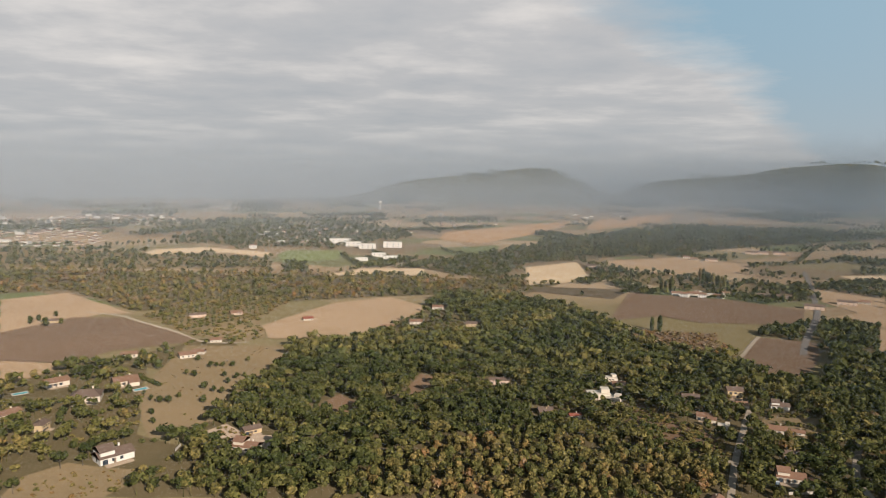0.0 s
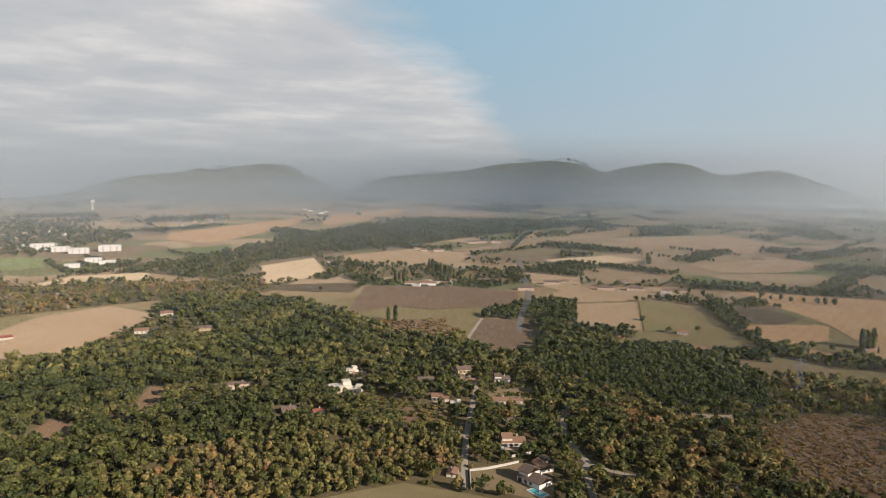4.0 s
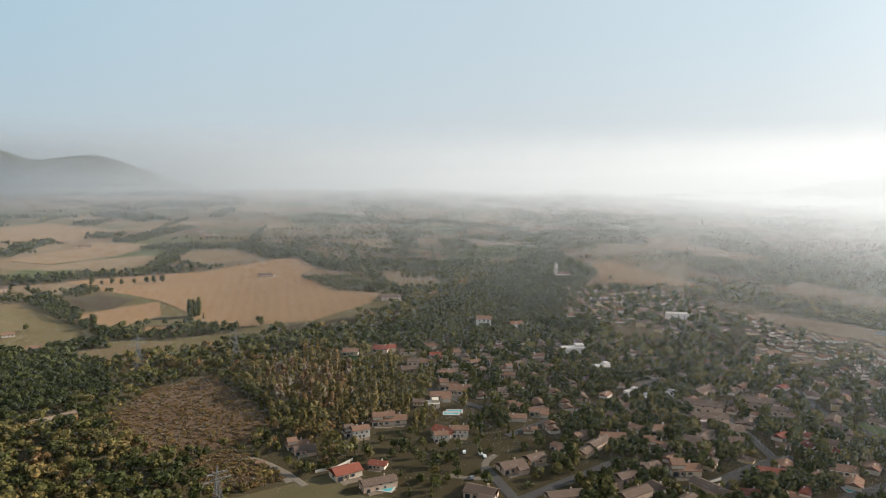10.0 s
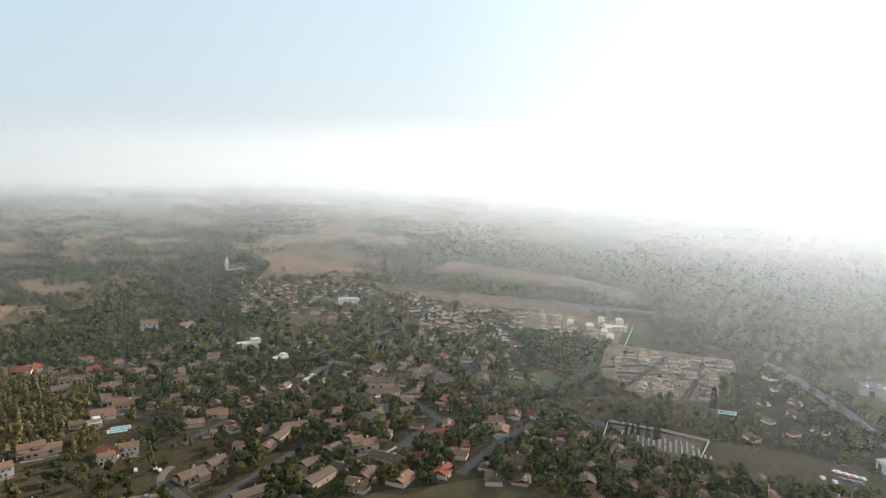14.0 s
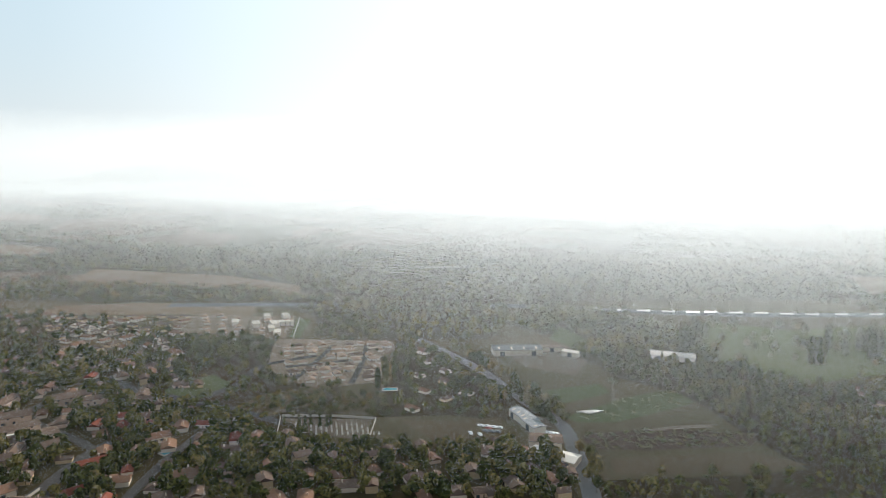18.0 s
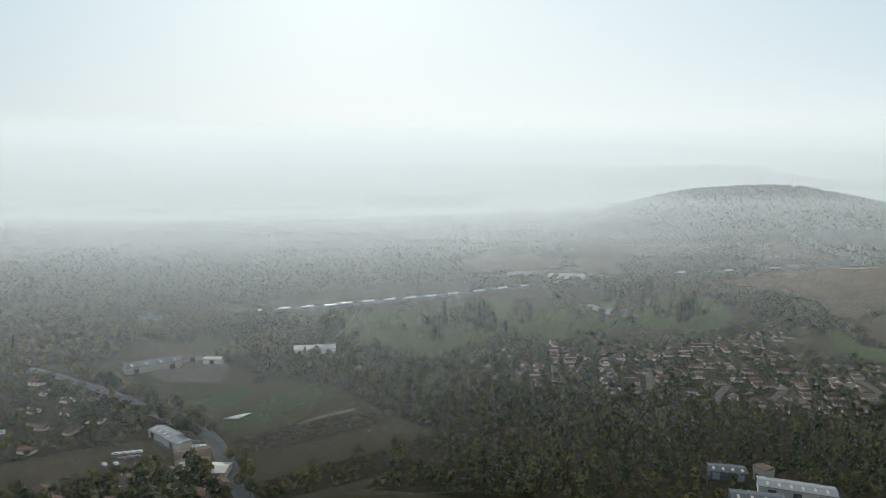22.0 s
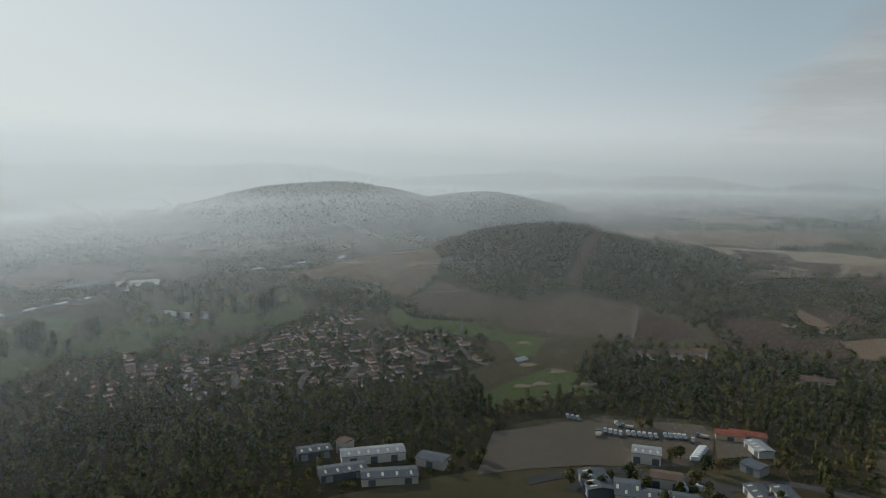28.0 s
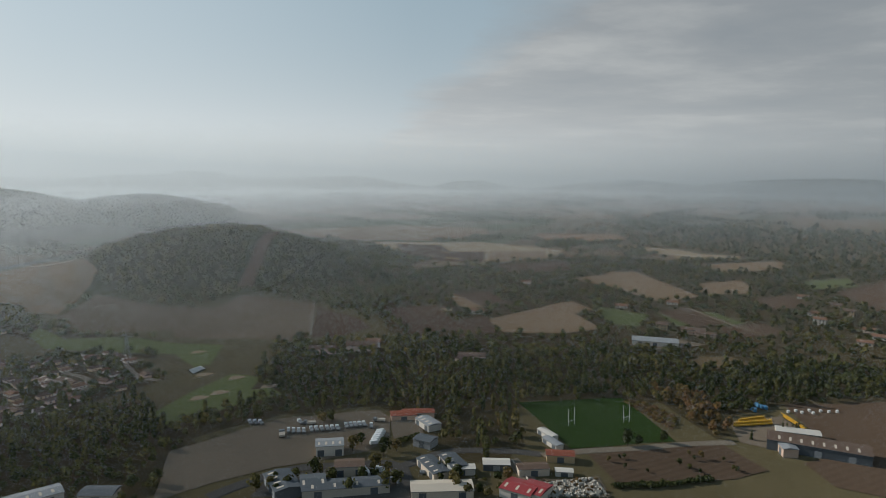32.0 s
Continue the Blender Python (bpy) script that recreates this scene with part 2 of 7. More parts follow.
M = {
    "land": material("open_country", land, rough_soil=True),
    "tan": material("stubble", soil((0.29, 0.205, 0.13), (0.235, 0.162, 0.10), 0.22, 55, 9), rough_soil=True),
    "pale": material("pale_stubble", soil((0.41, 0.31, 0.20), (0.34, 0.25, 0.16), 0.15, 20, 8), rough_soil=True),
    "orange": material("dry_ploughed_soil", soil((0.32, 0.205, 0.115), (0.26, 0.16, 0.09), 0.2, 120, 12), rough_soil=True),
    "brown": material("brown_ploughed_soil", soil((0.145, 0.098, 0.066), (0.115, 0.079, 0.054), 0.3, 80, 5), rough_soil=True),
    "dark": material("damp_ploughed_soil", soil((0.10, 0.078, 0.052), (0.078, 0.062, 0.04), 0.3, 30, 5), rough_soil=True),
    "meadow": material("dry_meadow", soil((0.18, 0.13, 0.075), (0.13, 0.098, 0.055)), rough_soil=True),
    # woodland floor with the shade under close crowns put into its colour
    "shade": material("shaded_woodland_floor", soil((0.075, 0.060, 0.032), (0.120, 0.090, 0.050)), rough_soil=True),
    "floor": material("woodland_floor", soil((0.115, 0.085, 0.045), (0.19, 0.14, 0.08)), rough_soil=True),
    "heath": material("rusty_heath", soil((0.125, 0.078, 0.048), (0.17, 0.115, 0.072)), rough_soil=True),
    "green": material("green_crop", soil((0.125, 0.14, 0.06), (0.16, 0.165, 0.08)), rough_soil=True),
    "turf": material("mown_turf", soil((0.036, 0.066, 0.016), (0.052, 0.078, 0.024), 0.12, 70, 9), rough_soil=True),
    "fairway": material("golf_turf", soil((0.15, 0.168, 0.06), (0.19, 0.198, 0.08)), rough_soil=True),
    "gravel": material("yard_gravel", soil((0.235, 0.185, 0.135), (0.17, 0.135, 0.10)), rough_soil=True),
    "earth": material("bare_building_ground", soil((0.31, 0.235, 0.17), (0.22, 0.17, 0.12)), rough_soil=True),
    "rows": material("vine_rows", soil((0.26, 0.185, 0.11), (0.13, 0.13, 0.055), 0.75, -14, 5.0), rough_soil=True),
    "lines": material("lavender_rows", soil((0.20, 0.145, 0.095), (0.26, 0.195, 0.13), 0.6, 97, 7.0), rough_soil=True),
    "asphalt": material("asphalt", plain((0.125, 0.112, 0.10), 0.15), rough_soil=True),
    "road": material("worn_grey_asphalt", plain((0.25, 0.235, 0.22), 0.15), rough_soil=True),
    "lane": material("pale_lane", plain((0.25, 0.205, 0.155), 0.25), rough_soil=True),
    "motorway": material("motorway_asphalt", plain((0.17, 0.17, 0.17), 0.1), rough_soil=True),
    "plaster": material("cream_render", plain((0.62, 0.53, 0.42), 0.12, 2)),
    "pink": material("rose_render", plain((0.55, 0.40, 0.30), 0.12, 2)),
    "white": material("white_render", plain((0.64, 0.59, 0.52), 0.1, 2), spec=0.1),
    "ochre": material("ochre_render", plain((0.52, 0.38, 0.22), 0.12, 2)),
    "tile": material("clay_roof_tiles", plain((0.235, 0.135, 0.088), 0.3, 3), rough=0.95, spec=0.05, bump=0.5, bump_scale=3),
    "tile_old": material("weathered_roof_tiles", plain((0.155, 0.108, 0.082), 0.35, 3), rough=0.95, spec=0.05, bump=0.5, bump_scale=3),
    "tile_new": material("pale_new_roof_tiles", plain((0.34, 0.24, 0.175), 0.2, 3), rough=0.95, spec=0.05),
    "tile_red": material("red_roof_tiles", plain((0.25, 0.085, 0.056), 0.25, 3), rough=0.95, spec=0.05),
    "sheet": material("metal_roof_sheet", plain((0.30, 0.305, 0.31), 0.2, 1), rough=0.85, spec=0.1),
    "sheet_dark": material("dark_metal_sheet", plain((0.11, 0.12, 0.13), 0.2, 1), rough=0.85, spec=0.1),
    "sheet_red": material("red_metal_sheet", plain((0.33, 0.05, 0.05), 0.15, 1), rough=0.5),
    "glass": material("window_glass", plain((0.04, 0.05, 0.06), 0.1), rough=0.12, spec=0.6),
    "wood": material("painted_shutter_wood", plain((0.22, 0.16, 0.11), 0.2, 4)),
    "bark": material("bark", plain((0.11, 0.085, 0.06), 0.3, 3)),
    "steel": material("galvanised_steel", plain((0.19, 0.195, 0.20), 0.15, 2), rough=0.6, metallic=0.3),
    "pool": material("pool_water", plain((0.10, 0.42, 0.46), 0.08), rough=0.08, spec=0.6),
    "water": material("pond_water", plain((0.05, 0.06, 0.06), 0.1), rough=0.2, spec=1.0),
    "rubber": material("tyre_rubber", plain((0.02, 0.02, 0.02), 0.1)),
    "yellow": material("yellow_machine_paint", plain((0.62, 0.36, 0.03), 0.12, 3), rough=0.4),
    "paint": material("white_vehicle_paint", plain((0.78, 0.78, 0.76), 0.05, 3), rough=0.3, spec=0.6),
    "blue": material("blue_paint", plain((0.08, 0.24, 0.42), 0.1, 3), rough=0.4),
    "grey": material("grey_vehicle_paint", plain((0.16, 0.17, 0.18), 0.1, 3), rough=0.3, spec=0.6),
    "brick": material("red_vehicle_paint", plain((0.34, 0.05, 0.04), 0.1, 3), rough=0.35, spec=0.6),
    "stone": material("pale_stone", plain((0.48, 0.43, 0.36), 0.2, 2)),
    "leaf": foliage("woodland_leaves", 0),
    "leaf_green": foliage("evergreen_leaves", 0.45),
    "leaf_mixed": foliage("autumn_leaves", 0.82),
    "haze": haze_look(),
}


# ---- mesh helpers ----
def raw_mesh(name, verts, tris, mat, tint=None):
    """A triangle mesh straight from arrays."""
    me = bpy.data.meshes.new(name)
    verts, tris = np.asarray(verts, np.float32).reshape(-1, 3), np.asarray(tris, np.int32).reshape(-1, 3)
    me.vertices.add(len(verts))
    me.vertices.foreach_set("co", verts.ravel())
    me.loops.add(tris.size)
    me.loops.foreach_set("vertex_index", tris.ravel())
    me.polygons.add(len(tris))
    me.polygons.foreach_set("loop_start", np.arange(0, tris.size, 3, dtype=np.int32))
    me.update(calc_edges=True)
    if tint is not None:
        at = me.attributes.new("tint", "FLOAT", "POINT")
        at.data.foreach_set("value", np.asarray(tint, np.float32))
    me.materials.append(mat)
    return me


def part(name, bm, mat, parent, label=""):
    me = bpy.data.meshes.new(name)
    bm.to_mesh(me)
    bm.free()
    me.materials.append(mat)
    ob = new(name, me)
    if parent is not None:
        ob.parent = parent
    return tagged(ob, label)


def box(bm, x, y, z, sx, sy, sz, bevel=0.0):
    """A box with its base centre at x, y, z."""
    r = bmesh.ops.create_cube(bm, size=1.0, matrix=Matrix.Translation((x, y, z + sz / 2)) @ Matrix.Diagonal((sx, sy, sz, 1)))
    if bevel:
        bmesh.ops.bevel(bm, geom=list({ed for v in r["verts"] for ed in v.link_edges}), offset=bevel, segments=1, affect="EDGES")
    return bm


def boxed(*boxes, bevel=0.0):
    bm = bmesh.new()
    for b in boxes:
        box(bm, *b, bevel=bevel)
    return bm


def tube(x, y, z, r0, r1, h, n=8, bm=None):
    bm = bm or bmesh.new()
    bmesh.ops.create_cone(bm, cap_ends=True, segments=n, radius1=r0, radius2=r1, depth=h, matrix=Matrix.Translation((x, y, z + h / 2)))
    return bm


def prism(points, z0, z1):
    """A polygon of the plan, raised from z0 to z1."""
    bm = bmesh.new()
    low = [bm.verts.new((x, y, z0)) for x, y in points]
    top = [bm.verts.new((x, y, z1)) for x, y in points]
    bm.faces.new(top)
    bm.faces.new(low[::-1])
    k = len(points)
    for i in range(k):
        bm.faces.new((low[i], low[(i + 1) % k], top[(i + 1) % k], top[i]))
    bmesh.ops.recalc_face_normals(bm, faces=bm.faces)
    return bm


# ---- the lie of the land ----
HILLS = [  # x, y, height, half widths along and across, turn
    (-352, -990, 60, 185, 165, 160.5),
    (-622, -1084, 8, 151, 300, 150.1),
    (-48, -1999, 83, 347, 420, 178.6),
    (-506, -2038, 52, 220, 420, 166.0),
    (1035, -2275, 5, 192, 300, -155.5),
    (1578, -4106, 126, 2491, 260, -159.0),
    (287, -4340, 128, 809, 260, -176.2),
    (2694, -2956, 65, 841, 300, -137.7),
    (-2082, -3761, 79, 452, 260, 151.0),
    (-2723, -3327, 58, 201, 250, 140.7),
    (-1325, -4248, 79, 935, 260, 162.7),
    (-3532, -2706, 68, 503, 250, 127.5),
    (-4131, -1782, 103, 800, 250, 113.3),
    (2146, 3841, 233, 676, 280, -29.2),
    (1486, 4141, 147, 427, 260, -19.7),
    (512, 4370, 194, 427, 280, -6.7),
    (116, 3998, 142, 517, 300, -1.7),
    (2815, 3510, 230, 509, 280, -38.7),
    (2221, 3913, 201, 400, 280, -29.6),
    (1733, 4098, 163, 431, 260, -22.9),
    (3239, 3123, 186, 436, 260, -46.0),
    (4302, -1317, 116, 509, 250, -107.0),
    (3620, -2830, 225, 620, 250, -128.0),
]


def height(x, y):
    x, y = np.asarray(x, float), np.asarray(y, float)
    z = np.zeros(np.broadcast(x, y).shape)
    for hx, hy, h, a, b, turn in HILLS:
        c, s = math.cos(radians(turn)), math.sin(radians(turn))
        p, q = (x - hx) * c + (y - hy) * s, -(x - hx) * s + (y - hy) * c
        g = np.exp(-((p / a) ** 2 + (q / b) ** 2) ** 1.25)
        z = np.maximum(z, h * g * (1 + 0.03 * np.sin(p / a * 7.0 + q / b * 3) + 0.02 * np.sin(q / b * 11 + 1.0)))
    return z


def build_ground():
    rings = np.concatenate([[0.0], np.linspace(60, 1200, 40), np.geomspace(1230, 4930, 70)])
    turns = np.radians(np.arange(0, 360, 0.75))
    rr, tt = np.meshgrid(rings[1:], turns, indexing="ij")
    x, y = rr * np.sin(tt), rr * np.cos(tt)
    verts = np.concatenate([[[0, 0, 0]], np.stack([x, y, height(x, y)], -1).reshape(-1, 3)])
    k = len(turns)
    i, j = np.meshgrid(np.arange(len(rings) - 2), np.arange(k), indexing="ij")
    p, q = 1 + i * k + j, 1 + i * k + (j + 1) % k
    t1, t2 = np.stack([p, q, p + k], -1).reshape(-1, 3), np.stack([q, q + k, p + k], -1).reshape(-1, 3)
    fan = np.stack([np.zeros(k, int), 1 + (np.arange(k) + 1) % k, 1 + np.arange(k)], -1)
    me = raw_mesh("ground", verts, np.concatenate([fan, t1[:, ::-1], t2[:, ::-1]])[:, ::-1], M["land"])
    me.polygons.foreach_set("use_smooth", np.ones(len(me.polygons), bool))
    tagged(new("ground", me), "open Provencal country of fields and rough grass reaching the horizon", "ground", kind="structure")


build_ground()

# occupancy of the plan in 4 m cells: True where no wild tree stands
CELL, REACH = 4.0, 2400
taken = np.zeros((int(2 * REACH / CELL),) * 2, bool)
gx, gy = np.meshgrid(np.arange(taken.shape[0]) * CELL - REACH + CELL / 2, np.arange(taken.shape[1]) * CELL - REACH + CELL / 2, indexing="ij")


def inside(px, py, points):
    hit = np.zeros(np.shape(px), bool)
    for (x0, y0), (x1, y1) in zip(points, points[1:] + points[:1]):
        if y0 != y1:
            hit ^= ((y0 > py) != (y1 > py)) & (px < (x1 - x0) * (py - y0) / (y1 - y0) + x0)
    return hit


def take(points):
    xs, ys = [p[0] for p in points], [p[1] for p in points]
    a0, a1 = [int(np.clip((v + REACH) / CELL, 0, taken.shape[0])) for v in (min(xs) - CELL, max(xs) + 2 * CELL)]
    b0, b1 = [int(np.clip((v + REACH) / CELL, 0, taken.shape[0])) for v in (min(ys) - CELL, max(ys) + 2 * CELL)]
    taken[a0:a1, b0:b1] |= inside(gx[a0:a1, b0:b1], gy[a0:a1, b0:b1], points)


def is_taken(x, y):
    i, j = ((np.asarray(x) + REACH) / CELL).astype(int), ((np.asarray(y) + REACH) / CELL).astype(int)
    ok = (i >= 0) & (j >= 0) & (i < taken.shape[0]) & (j < taken.shape[0])
    return ok & taken[np.clip(i, 0, taken.shape[0] - 1), np.clip(j, 0, taken.shape[0] - 1)]


lanes = np.zeros_like(taken)


def on_lane(x, y):
    i, j = int((x + REACH) / CELL), int((y + REACH) / CELL)
    return 0 <= i < len(lanes) and 0 <= j < len(lanes) and bool(lanes[max(0, i - 1):i + 2, max(0, j - 1):j + 2].any())


def in_lane(x, y):
    i, j = int((x + REACH) / CELL), int((y + REACH) / CELL)
    return 0 <= i < len(lanes) and 0 <= j < len(lanes) and bool(lanes[i, j])


layer = [0.05]


def field(mat, points, label, name="field", category="field", low=None):
    """A worked plot, draped a little above the ground, with a ragged margin."""
    rnd = random.Random(len(points) + int(points[0][0]))
    edge = []
    for (x0, y0), (x1, y1) in zip(points, points[1:] + points[:1]):
        k = max(2, min(12, int(math.hypot(x1 - x0, y1 - y0) / 18)))
        for i in range(k):
            f = i / k
            w = 0 if i == 0 else rnd.uniform(-1.3, 1.3)
            edge.append((x0 + (x1 - x0) * f + w, y0 + (y1 - y0) * f + w))
    bm = bmesh.new()
    vs = [bm.verts.new((x, y, 0)) for x, y in edge]
    f = bm.faces.new(vs)
    if f.calc_area() and f.normal.z < 0:
        f.normal_flip()
    bmesh.ops.triangulate(bm, faces=[f])
    far = max(math.hypot(x, y) for x, y in points)
    bmesh.ops.subdivide_edges(bm, edges=[ed for ed in bm.edges if ed.calc_length() > 60], cuts=2, use_grid_fill=True)
    layer[0] += 0.002
    for v in bm.verts:
        v.co.z = float(height(v.co.x, v.co.y)) + (layer[0] + (0.31 if far > 700 else 0.0) if low is None else low)
    bmesh.ops.recalc_face_normals(bm, faces=bm.faces)
    if sum(f.normal.z for f in bm.faces) < 0:
        bmesh.ops.reverse_faces(bm, faces=bm.faces)
    ob = part(name, bm, M[mat], None)
    tagged(ob, label, category, kind="structure")
    take(points)
    return ob


def road(name, mat, points, width, label, category="road", rise=0.08):
    """A strip along a line of the plan, smoothed, with a low shoulder."""
    before = taken.copy()
    taken[:] = False
    fine = []
    for i in range(len(points) - 1):
        p0, p1, p2, p3 = [Vector(points[min(max(k, 0), len(points) - 1)]) for k in (i - 1, i, i + 1, i + 2)]
        for s in range(6):
            f = s / 6
            fine.append(0.5 * (2 * p1 + (p2 - p0) * f + (2 * p0 - 5 * p1 + 4 * p2 - p3) * f * f + (3 * p1 - p0 - 3 * p2 + p3) * f ** 3))
    fine.append(Vector(points[-1]))
    bm = bmesh.new()
    rows = []
    layer[0] += 0.002
    for i, p in enumerate(fine):
        d = (fine[min(i + 1, len(fine) - 1)] - fine[max(i - 1, 0)]).normalized()
        nrm = Vector((-d.y, d.x))
        z = float(height(p.x, p.y)) + layer[0] + rise + 0.0007 + (0.31 if p.length > 700 else 0.0)
        rows.append([bm.verts.new((*(p + nrm * o), z - dz)) for o, dz in ((-width / 2 - 0.7, 0.3), (-width / 2, 0), (width / 2, 0), (width / 2 + 0.7, 0.3))])
        q = [p + nrm * o for o in (-width / 2 - 2, width / 2 + 2)]
        if i:
            take([tuple(last[0]), tuple(last[1]), tuple(q[1]), tuple(q[0])])
        last = q
    lanes[:] |= taken
    taken[:] |= before
    for r0, r1 in zip(rows, rows[1:]):
        for k in range(3):
            bm.faces.new((r0[k], r0[k + 1], r1[k + 1], r1[k]))
    bmesh.ops.recalc_face_normals(bm, faces=bm.faces)
    if sum(f.normal.z for f in bm.faces) < 0:
        bmesh.ops.reverse_faces(bm, faces=bm.faces)
    return tagged(part(name, bm, M[mat], None), label, category, kind="structure")


# ---- plots, roads, water ----
field("tan", [(-536, 836), (-483, 891), (-364, 783), (-340, 765), (-375, 760), (-402, 706), (-429, 667)], "tan stubble field beside a farm track")
field("brown", [(-429, 667), (-397, 740), (-346, 743), (-247, 664), (-228, 642), (-290, 604), (-307, 561), (-366, 567)], "brown ploughed field beside a farm track")
field("tan", [(-366, 567), (-307, 561), (-290, 604), (-297, 579), (-313, 524), (-324, 500)], "tan field margin of dry stubble")
field("meadow", [(-228, 573), (-233, 626), (-136, 631), (-131, 535), (-144, 479), (-143, 439), (-155, 411), (-174, 404), (-217, 483)], "dry grass meadow dotted with small olive trees")
field("tan", [(-165, 656), (-187, 709), (-132, 842), (-66, 885), (-11, 820), (-49, 733), (-98, 654)], "tan harvested field between woods and houses")
field("meadow", [(-249, 671), (-204, 760), (-169, 660), (-191, 641)], "dry grass plot between houses")
field("heath", [(-86, 458), (-73, 491), (-55, 470), (-58, 440)], "bare brown clearing in the wood")
field("heath", [(-27, 503), (-16, 544), (2, 530), (-15, 473)], "bare brown clearing in the wood")
field("earth", [(-147, 412), (-136, 429), (-113, 411), (-96, 411), (-92, 394), (-107, 377), (-127, 388)], "pale terraced building ground round a white house")
field("meadow", [(-214, 325), (-217, 349), (-203, 367), (-163, 359), (-155, 347), (-165, 326)], "dry lawn round a villa")
field("green", [(-315, 1325), (-311, 1403), (-204, 1414), (-188, 1266), (-279, 1210)], "green crop field before the white buildings")
field("pale", [(-187, 1057), (-133, 1150), (-30, 1158), (-28, 1081), (-108, 1087)], "pale stubble strip along the wood")
field("pale", [(-564, 1301), (-578, 1386), (-498, 1448), (-335, 1360), (-328, 1288), (-421, 1352)], "pale stubble strip before a suburb")
field("orange", [(3, 1874), (419, 2382), (400, 2175), (215, 1799), (87, 1582), (-4, 1680)], "orange ploughed field on a slope")
field("orange", [(423, 2067), (552, 2462), (969, 2958), (848, 2573), (621, 2208), (435, 2008)], "orange ploughed field on a slope")
field("pale", [(143, 1187), (247, 1272), (228, 1048), (124, 993)], "pale stubble field beside a hedge")
field("tan", [(291, 1284), (463, 1361), (561, 1267), (509, 1148), (380, 1112), (304, 1172)], "tan stubble field in the plain")
field("dark", [(131, 983), (260, 968), (248, 934), (222, 890), (119, 944)], "dark ploughed strip in the plain")
field("brown", [(186, 757), (253, 935), (308, 921), (379, 892), (438, 828), (393, 747), (283, 750), (251, 785)], "brown ploughed field below white houses")
field("heath", [(178, 696), (210, 711), (281, 696), (248, 611), (229, 601), (203, 646)], "rusty fallow ground among trees")
field("brown", [(258, 589), (318, 683), (365, 662), (330, 596), (277, 525), (260, 550)], "red-brown ploughed field with a pale track beside it")
road("track", "lane", [(259, 593), (290, 643), (318, 686)], 3.2, "pale gravel track along a ploughed field")
field("tan", [(534, 991), (589, 913), (497, 767), (490, 887)], "tan stubble field beside a lane")
road("farm_track", "lane", [(-400, 771), (-350, 752), (-317, 724), (-264, 680), (-220, 640), (-180, 642)], 3.2, "pale farm track between ploughed fields")
road("track", "lane", [(-18, 473), (-2, 501), (23, 546), (32, 557)], 3.2, "pale woodland track")
road("lane", "lane", [(136, 311), (150, 343), (167, 379), (185, 414), (213, 466)], 3.2, "narrow village lane between villas")
road("track", "lane", [(140, 391), (150, 383), (165, 378)], 3.2, "pale gravel track beside terraces")
road("track", "lane", [(187, 268), (202, 299), (212, 315), (219, 304), (231, 289)], 3.2, "pale woodland track")
road("track", "lane", [(213, 314), (220, 347), (232, 374), (258, 412)], 3.2, "pale woodland track")
road("country_road", "asphalt", [(309, 583), (359, 673), (432, 790), (473, 871), (549, 1030), (614, 1172)], 6, "country road through the fields")
field("heath", [(128, 454), (139, 477), (150, 450), (173, 417), (165, 387), (143, 394), (120, 431)], "terraced dry ground with shrubs")
field("meadow", [(221, 459), (252, 450), (233, 401), (211, 399), (196, 418)], "dry garden ground between houses")
field("meadow", [(141, 318), (150, 333), (170, 331), (195, 324), (181, 299), (171, 282), (138, 310)], "pale garden court round a white villa")
field("tan", [(432, 779), (534, 836), (676, 793), (641, 740), (547, 721), (477, 734)], "tan stubble field in the plain")
field("tan", [(466, 728), (542, 714), (450, 578), (394, 615)], "grey-tan stubble field in the plain")
field("rows", [(548, 714), (588, 699), (522, 573), (495, 552), (451, 577)], "vineyard rows on dry soil")
field("orange", [(729, 738), (866, 617), (1018, 589), (1035, 560), (951, 486), (883, 478), (785, 379), (794, 316), (729, 304), (627, 324), (582, 379), (565, 411), (618, 465), (661, 535), (680, 594), (694, 668)], "large orange-brown ploughed field in the plain")
field("dark", [(620, 642), (667, 626), (662, 568), (609, 554), (578, 579)], "dark fallow field in the plain")
field("orange", [(563, 569), (612, 551), (658, 533), (596, 482), (523, 487)], "orange-brown field beside a farm")
field("meadow", [(455, 459), (511, 413), (508, 388), (439, 404), (430, 426)], "dry meadow beside a wood")
field("heath", [(346, 320), (395, 332), (438, 311), (406, 265), (368, 217), (337, 215), (298, 248), (303, 277)], "rusty heath clearing below power lines")
field("heath", [(302, 232), (327, 219), (309, 183), (301, 171), (271, 197)], "rusty heath clearing below a pylon")
field("earth", [(322, 364), (348, 350), (341, 340), (316, 351)], "bare pale clearing in the scrub")
road("lane", "lane", [(314, 212), (316, 201), (309, 183), (298, 168)], 3.2, "pale lane among villas")
field("turf", [(503, 251), (522, 249), (508, 238), (492, 241)], "small green tennis court")
field("pale", [(646, 1126), (800, 1148), (820, 1063), (718, 1031), (646, 1066)], "pale field in the plain")
field("tan", [(850, 973), (1104, 1032), (1119, 889), (949, 858), (841, 880)], "tan field in the plain")
field("tan", [(1017, 1459), (1396, 1462), (1328, 1202), (1108, 1087), (978, 1226)], "tan field in the plain")
field("dark", [(586, 349), (650, 296), (635, 269), (620, 274), (571, 316)], "dark ploughed strip along a wood")
field("orange", [(1142, 90), (1190, 65), (1023, -44), (971, -89), (958, -18), (973, 61)], "orange stubble field behind the village")
field("tan", [(1545, 42), (1595, -15), (1338, -202), (1252, -180), (1260, -102)], "tan field in the hazy plain")
field("tan", [(952, -139), (1062, -203), (897, -335), (782, -378), (714, -346), (806, -314), (871, -247)], "tan stubble field beyond the village")
